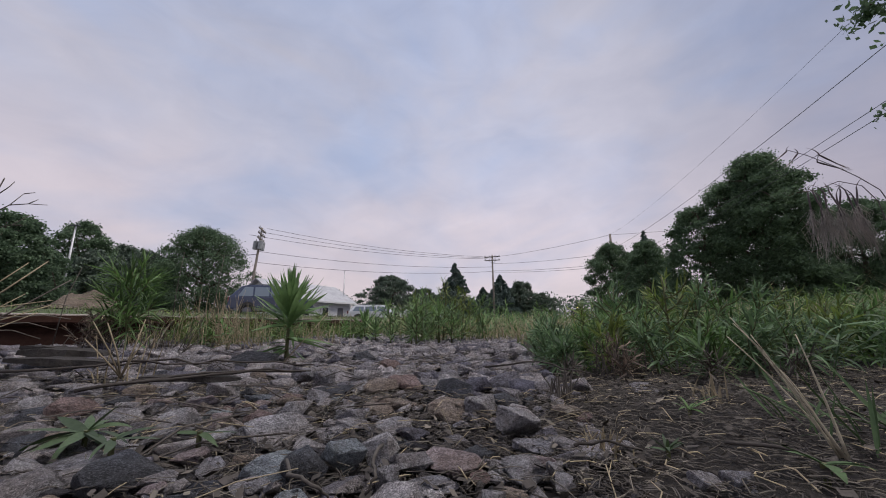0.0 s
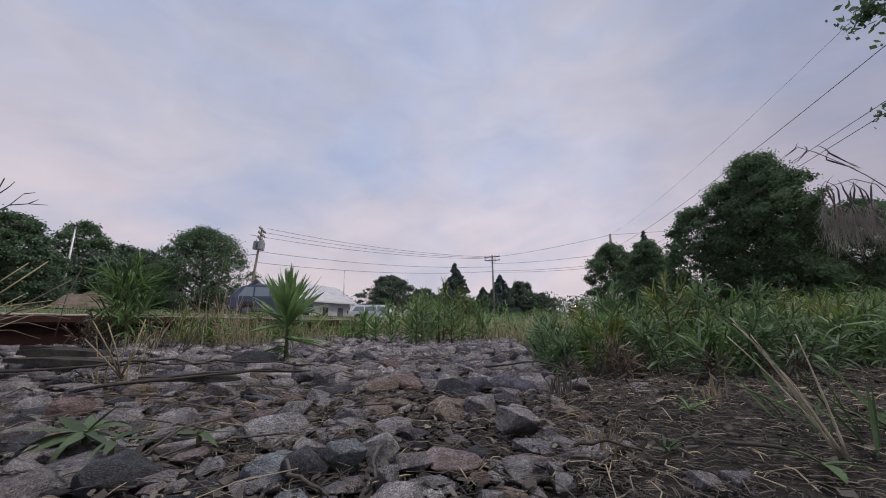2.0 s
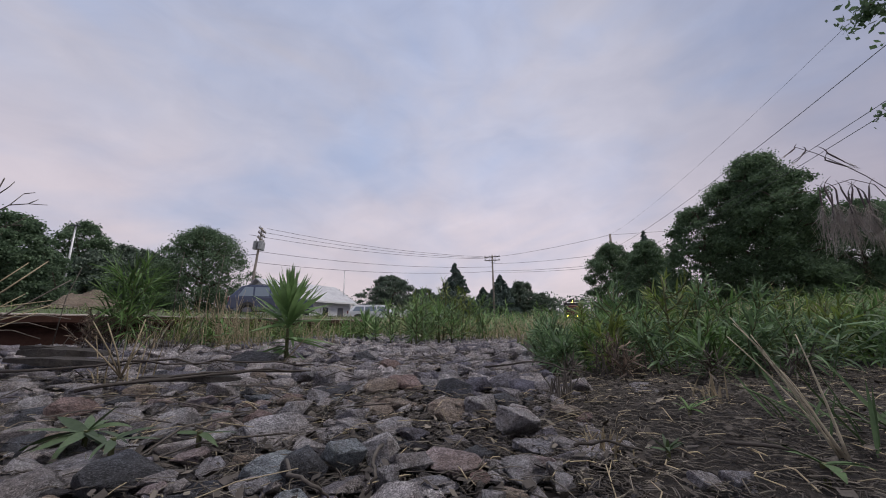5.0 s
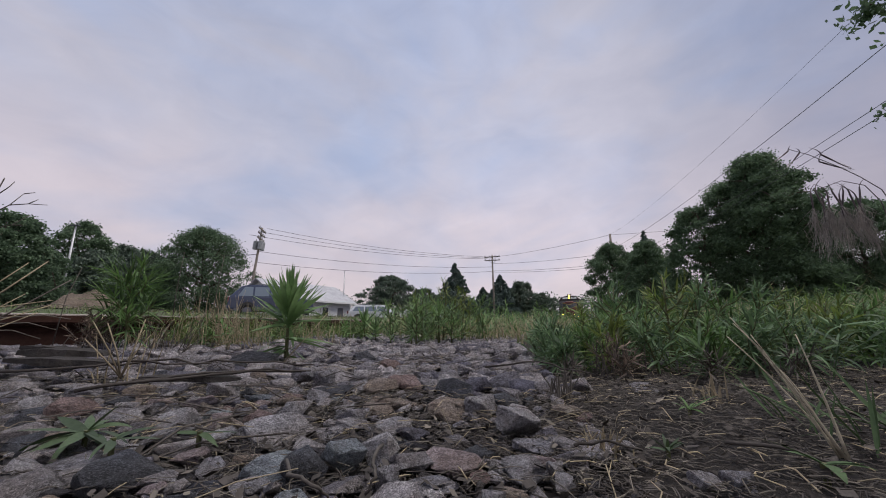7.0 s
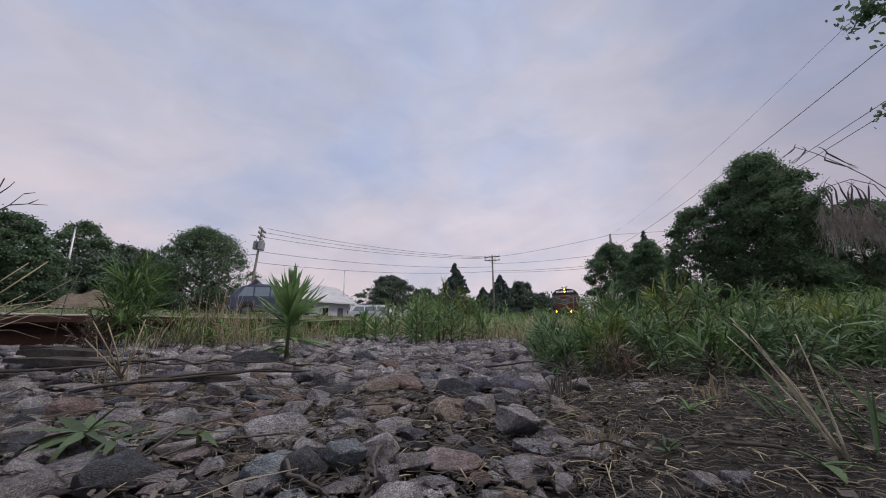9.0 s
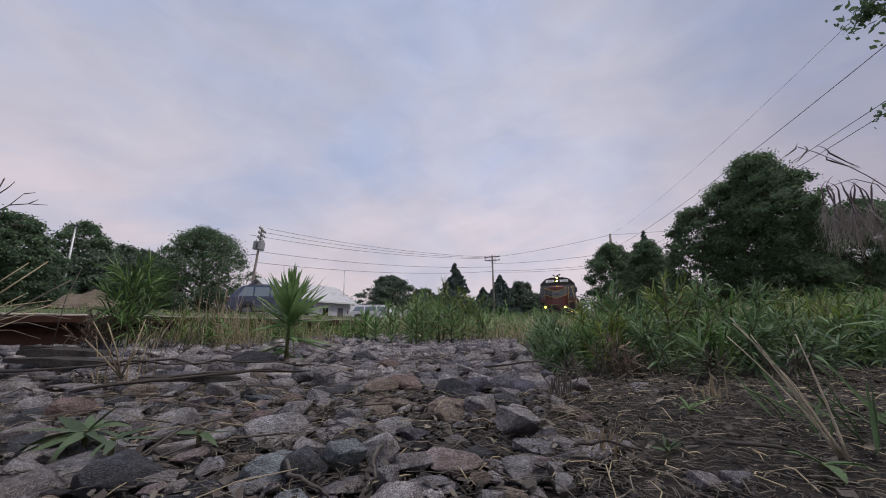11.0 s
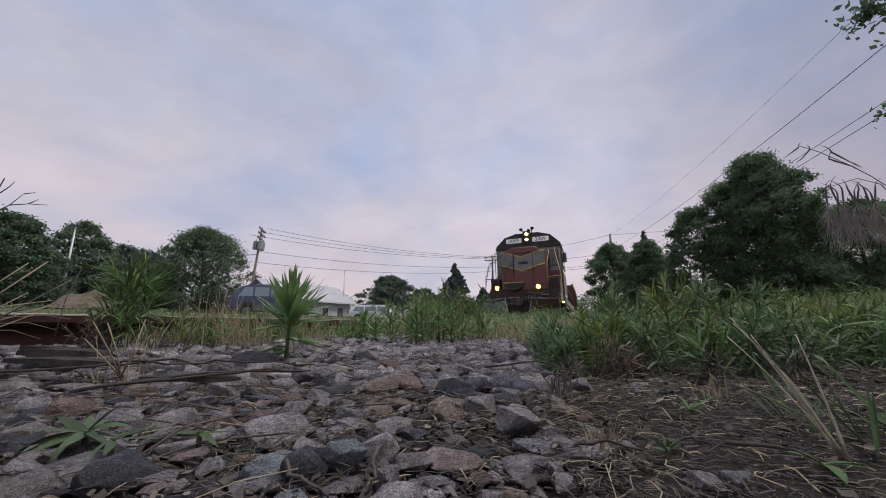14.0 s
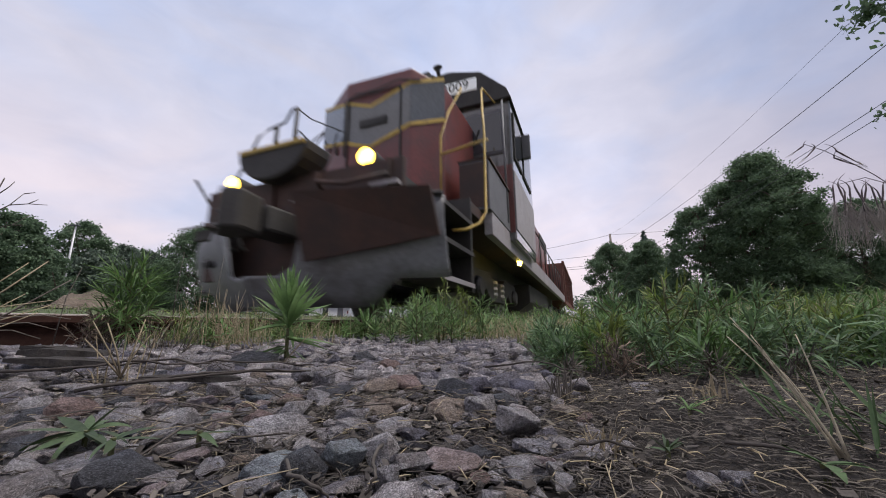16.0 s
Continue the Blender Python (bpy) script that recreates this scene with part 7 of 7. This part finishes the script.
def lay_stones():
    rng = random.Random(78)
    near = sorted(SPOTS, key=lambda s: (s[0] + 0.25) ** 2 + (s[1] - 0.1) ** 2 - (0.25 if s[2] > 0.009 else 0))
    rest_v, rest_f, o = [], [], 0
    grit_v, grit_f, og = [], [], 0
    low = [(np.array([v.co for v in me.vertices]), np.array([p.vertices[:] for p in me.polygons])) for me in LOW]
    tiny = [(np.array([v.co for v in me.vertices]), np.array([p.vertices[:] for p in me.polygons])) for me in CRUMB]
    for k, (x, y, r) in enumerate(near):
        w, d, h = 2 * r * rng.uniform(0.95, 1.5), 2 * r * rng.uniform(0.8, 1.1), 2 * r * rng.uniform(0.35, 0.62)
        m = Matrix.Translation((x, y, float(height(x, y)) + h * 0.20 + (0.006 * rng.random() if r > 0.008 else 0))) @ Euler((rng.gauss(0, 0.2), rng.gauss(0, 0.2), rng.uniform(0, 6.28))).to_matrix().to_4x4() @ Matrix.Diagonal((w, d, h, 1))
        if k < 300:
            part("stone", rng.choice(MIX), None, ballast, at=m)
        else:
            v, f = rng.choice(low if r > 0.008 and y < 1.8 else tiny)
            mm = np.array(m)
            if r < 0.0085 and y < 1.0:
                grit_v.append(v @ mm[:3, :3].T + mm[:3, 3])
                grit_f.append(f + og)
                og += len(v)
                continue
            rest_v.append(v @ mm[:3, :3].T + mm[:3, 3])
            rest_f.append(f + o)
            o += len(v)
    grit = fast_mesh("ballast_grit", np.concatenate(grit_v), np.concatenate([f[:, :3] for f in grit_f]))
    grit.materials.append(M["stone_grit"])
    tagged(new("ballast_grit", grit), "dark grit between the ballast stones", "grit", kind="stuff")
    me = fast_mesh("ballast_stones", np.concatenate(rest_v), np.concatenate(rest_f))
    me.materials.append(M["stone_rest"])
    ob = tagged(new("ballast_stones", me), "loose grey crushed stones of the ballast shoulder", "ballast", kind="stuff")


lay_stones()


def track_ballast():
    """The rest of the ballast bed: between the rails, beyond them, and along the shoulder out of reach."""
    rng = np.random.default_rng(79)
    n = 32000
    x, y = rng.uniform(-4.7, 0.25, n), rng.uniform(-5.0, 14.0, n)
    edge = np.where(y > 0, shoulder(np.clip(y, 0, 6)), 0.3 - 0.15 * np.abs(np.sin(y * 3)))
    keep = (x < edge) & ((x < -1.95) | (y < 0.0) | (y > 3.1)) & (np.abs(x - RAIL_X + 0.755) > 0.09) & (np.abs(x - RAIL_X - 0.755) > 0.09) & ((np.hypot(x, y) > 0.35))
    keep &= (y > 0.1) | (np.hypot(x, y) > 0.6)
    tiny = [(np.array([v.co for v in me.vertices]), np.array([p.vertices[:] for p in me.polygons])) for me in CRUMB]
    vs, fs, o = [], [], 0
    for px, py in np.stack([x, y], -1)[keep]:
        v, f = tiny[int(rng.integers(0, len(tiny)))]
        s = rng.uniform(0.03, 0.075)
        a = rng.uniform(0, 6.283)
        p = v * np.array([s * 1.2, s, s * 0.55])
        p = np.stack([p[:, 0] * math.cos(a) - p[:, 1] * math.sin(a), p[:, 0] * math.sin(a) + p[:, 1] * math.cos(a), p[:, 2]], -1)
        vs.append(p + np.array([px, py, float(height(px, py)) + s * 0.06]))
        fs.append(f + o)
        o += len(v)
    me = fast_mesh("track_ballast", np.concatenate(vs), np.concatenate(fs))
    me.materials.append(M["stone_rest"])
    tagged(new("track_ballast", me), "grey crushed stone between and beside the rails", "ballast", kind="stuff")


track_ballast()
scatter_blades("bank_grass", "rough green grass further along the bank", region(9000, 161, 0.5, 6.0, -5.0, 3.0, lambda x, y: x > 0.9 * np.maximum(y, 0) + 0.5), 0.18, 0.006, "grass", 162)
scatter_weeds("bank_thicket", "dense green weeds further along the bank", region(700, 163, 0.5, 5.0, -5.0, 2.5, lambda x, y: x > 0.9 * np.maximum(y, 0) + 0.6), 0.12, 0.055, "leaf", 164, 18, 1.1)


# ---------------------------------------------------------------- what moves
SPEED, FRONT_AT_END = 6.294, 2.615


def motions():
    def front(t):
        return FRONT_AT_END + SPEED * (16.0 - t)
    walk(loco, [(t, pose(RAIL_X, front(t), RAIL_TOP)) for t in (0.0, 4.0, 8.0, 12.0, 16.0)])
    walk(freight_car, [(t, pose(RAIL_X, front(t) + 17.9, RAIL_TOP)) for t in (0.0, 4.0, 8.0, 12.0, 16.0)])
    for wheel, side, y in WHEELS:
        rows = []
        for k in range(161):
            turn = math.degrees(SPEED * k * 0.1 / 0.508)
            rows.append((k * 0.1, pose(side * 0.755, y, 0.508, -side * turn if side > 0 else turn, 0, 0 if side > 0 else 180)))
        walk(wheel, rows)
    sway = ((0.0, -28), (0.4, -19), (0.8, -3), (1.2, -7), (1.6, 1), (2.0, 13), (2.4, 6), (2.8, 21), (3.2, 24), (3.6, 15), (4.0, 2), (4.2, -1), (4.9, 8), (5.6, -6), (6.3, 11), (6.7, -14), (7.1, -20),
            (7.5, -2), (7.9, -23), (8.3, -12), (8.7, -3), (9.1, 7), (9.8, -8), (10.5, 6), (11.3, 15), (11.8, 5), (12.3, 3), (12.8, 16), (13.3, 16), (13.8, 29), (14.3, 16), (14.8, 16), (15.2, 3), (15.5, 18), (15.8, 32), (16.0, 46))
    for ob, gain in ((PLUME_A, 1.0), (PLUME_B, 0.6)):
        base = ob.matrix_basis.copy()
        rows = []
        for t, s in sway:
            d = s * 0.00037 * gain
            rows.append((t, base @ pose(0.93 * d * 0.3, 0.367 * d * 0.3, 0) @ Matrix.Rotation(d * 0.7 / 0.18, 4, Vector((-0.367, 0.930, 0)))))
        walk(ob, rows)
    for ob, gain, phase in ((WEED_A, 1.6, 0.0), (WEED_B, 3.0, 1.0), (WEED_C, 1.5, 2.0)):
        base = ob.matrix_basis.copy()
        rows = []
        for k in range(41):
            t = 0.4 * k
            rows.append((t, base @ pose(0, 0, 0, gain * 0.6 * math.sin(t * 3.1 + phase), gain * (math.sin(t * 2.3 + phase) + 0.5 * math.sin(t * 5.3)), 0)))
        walk(ob, rows)


motions()
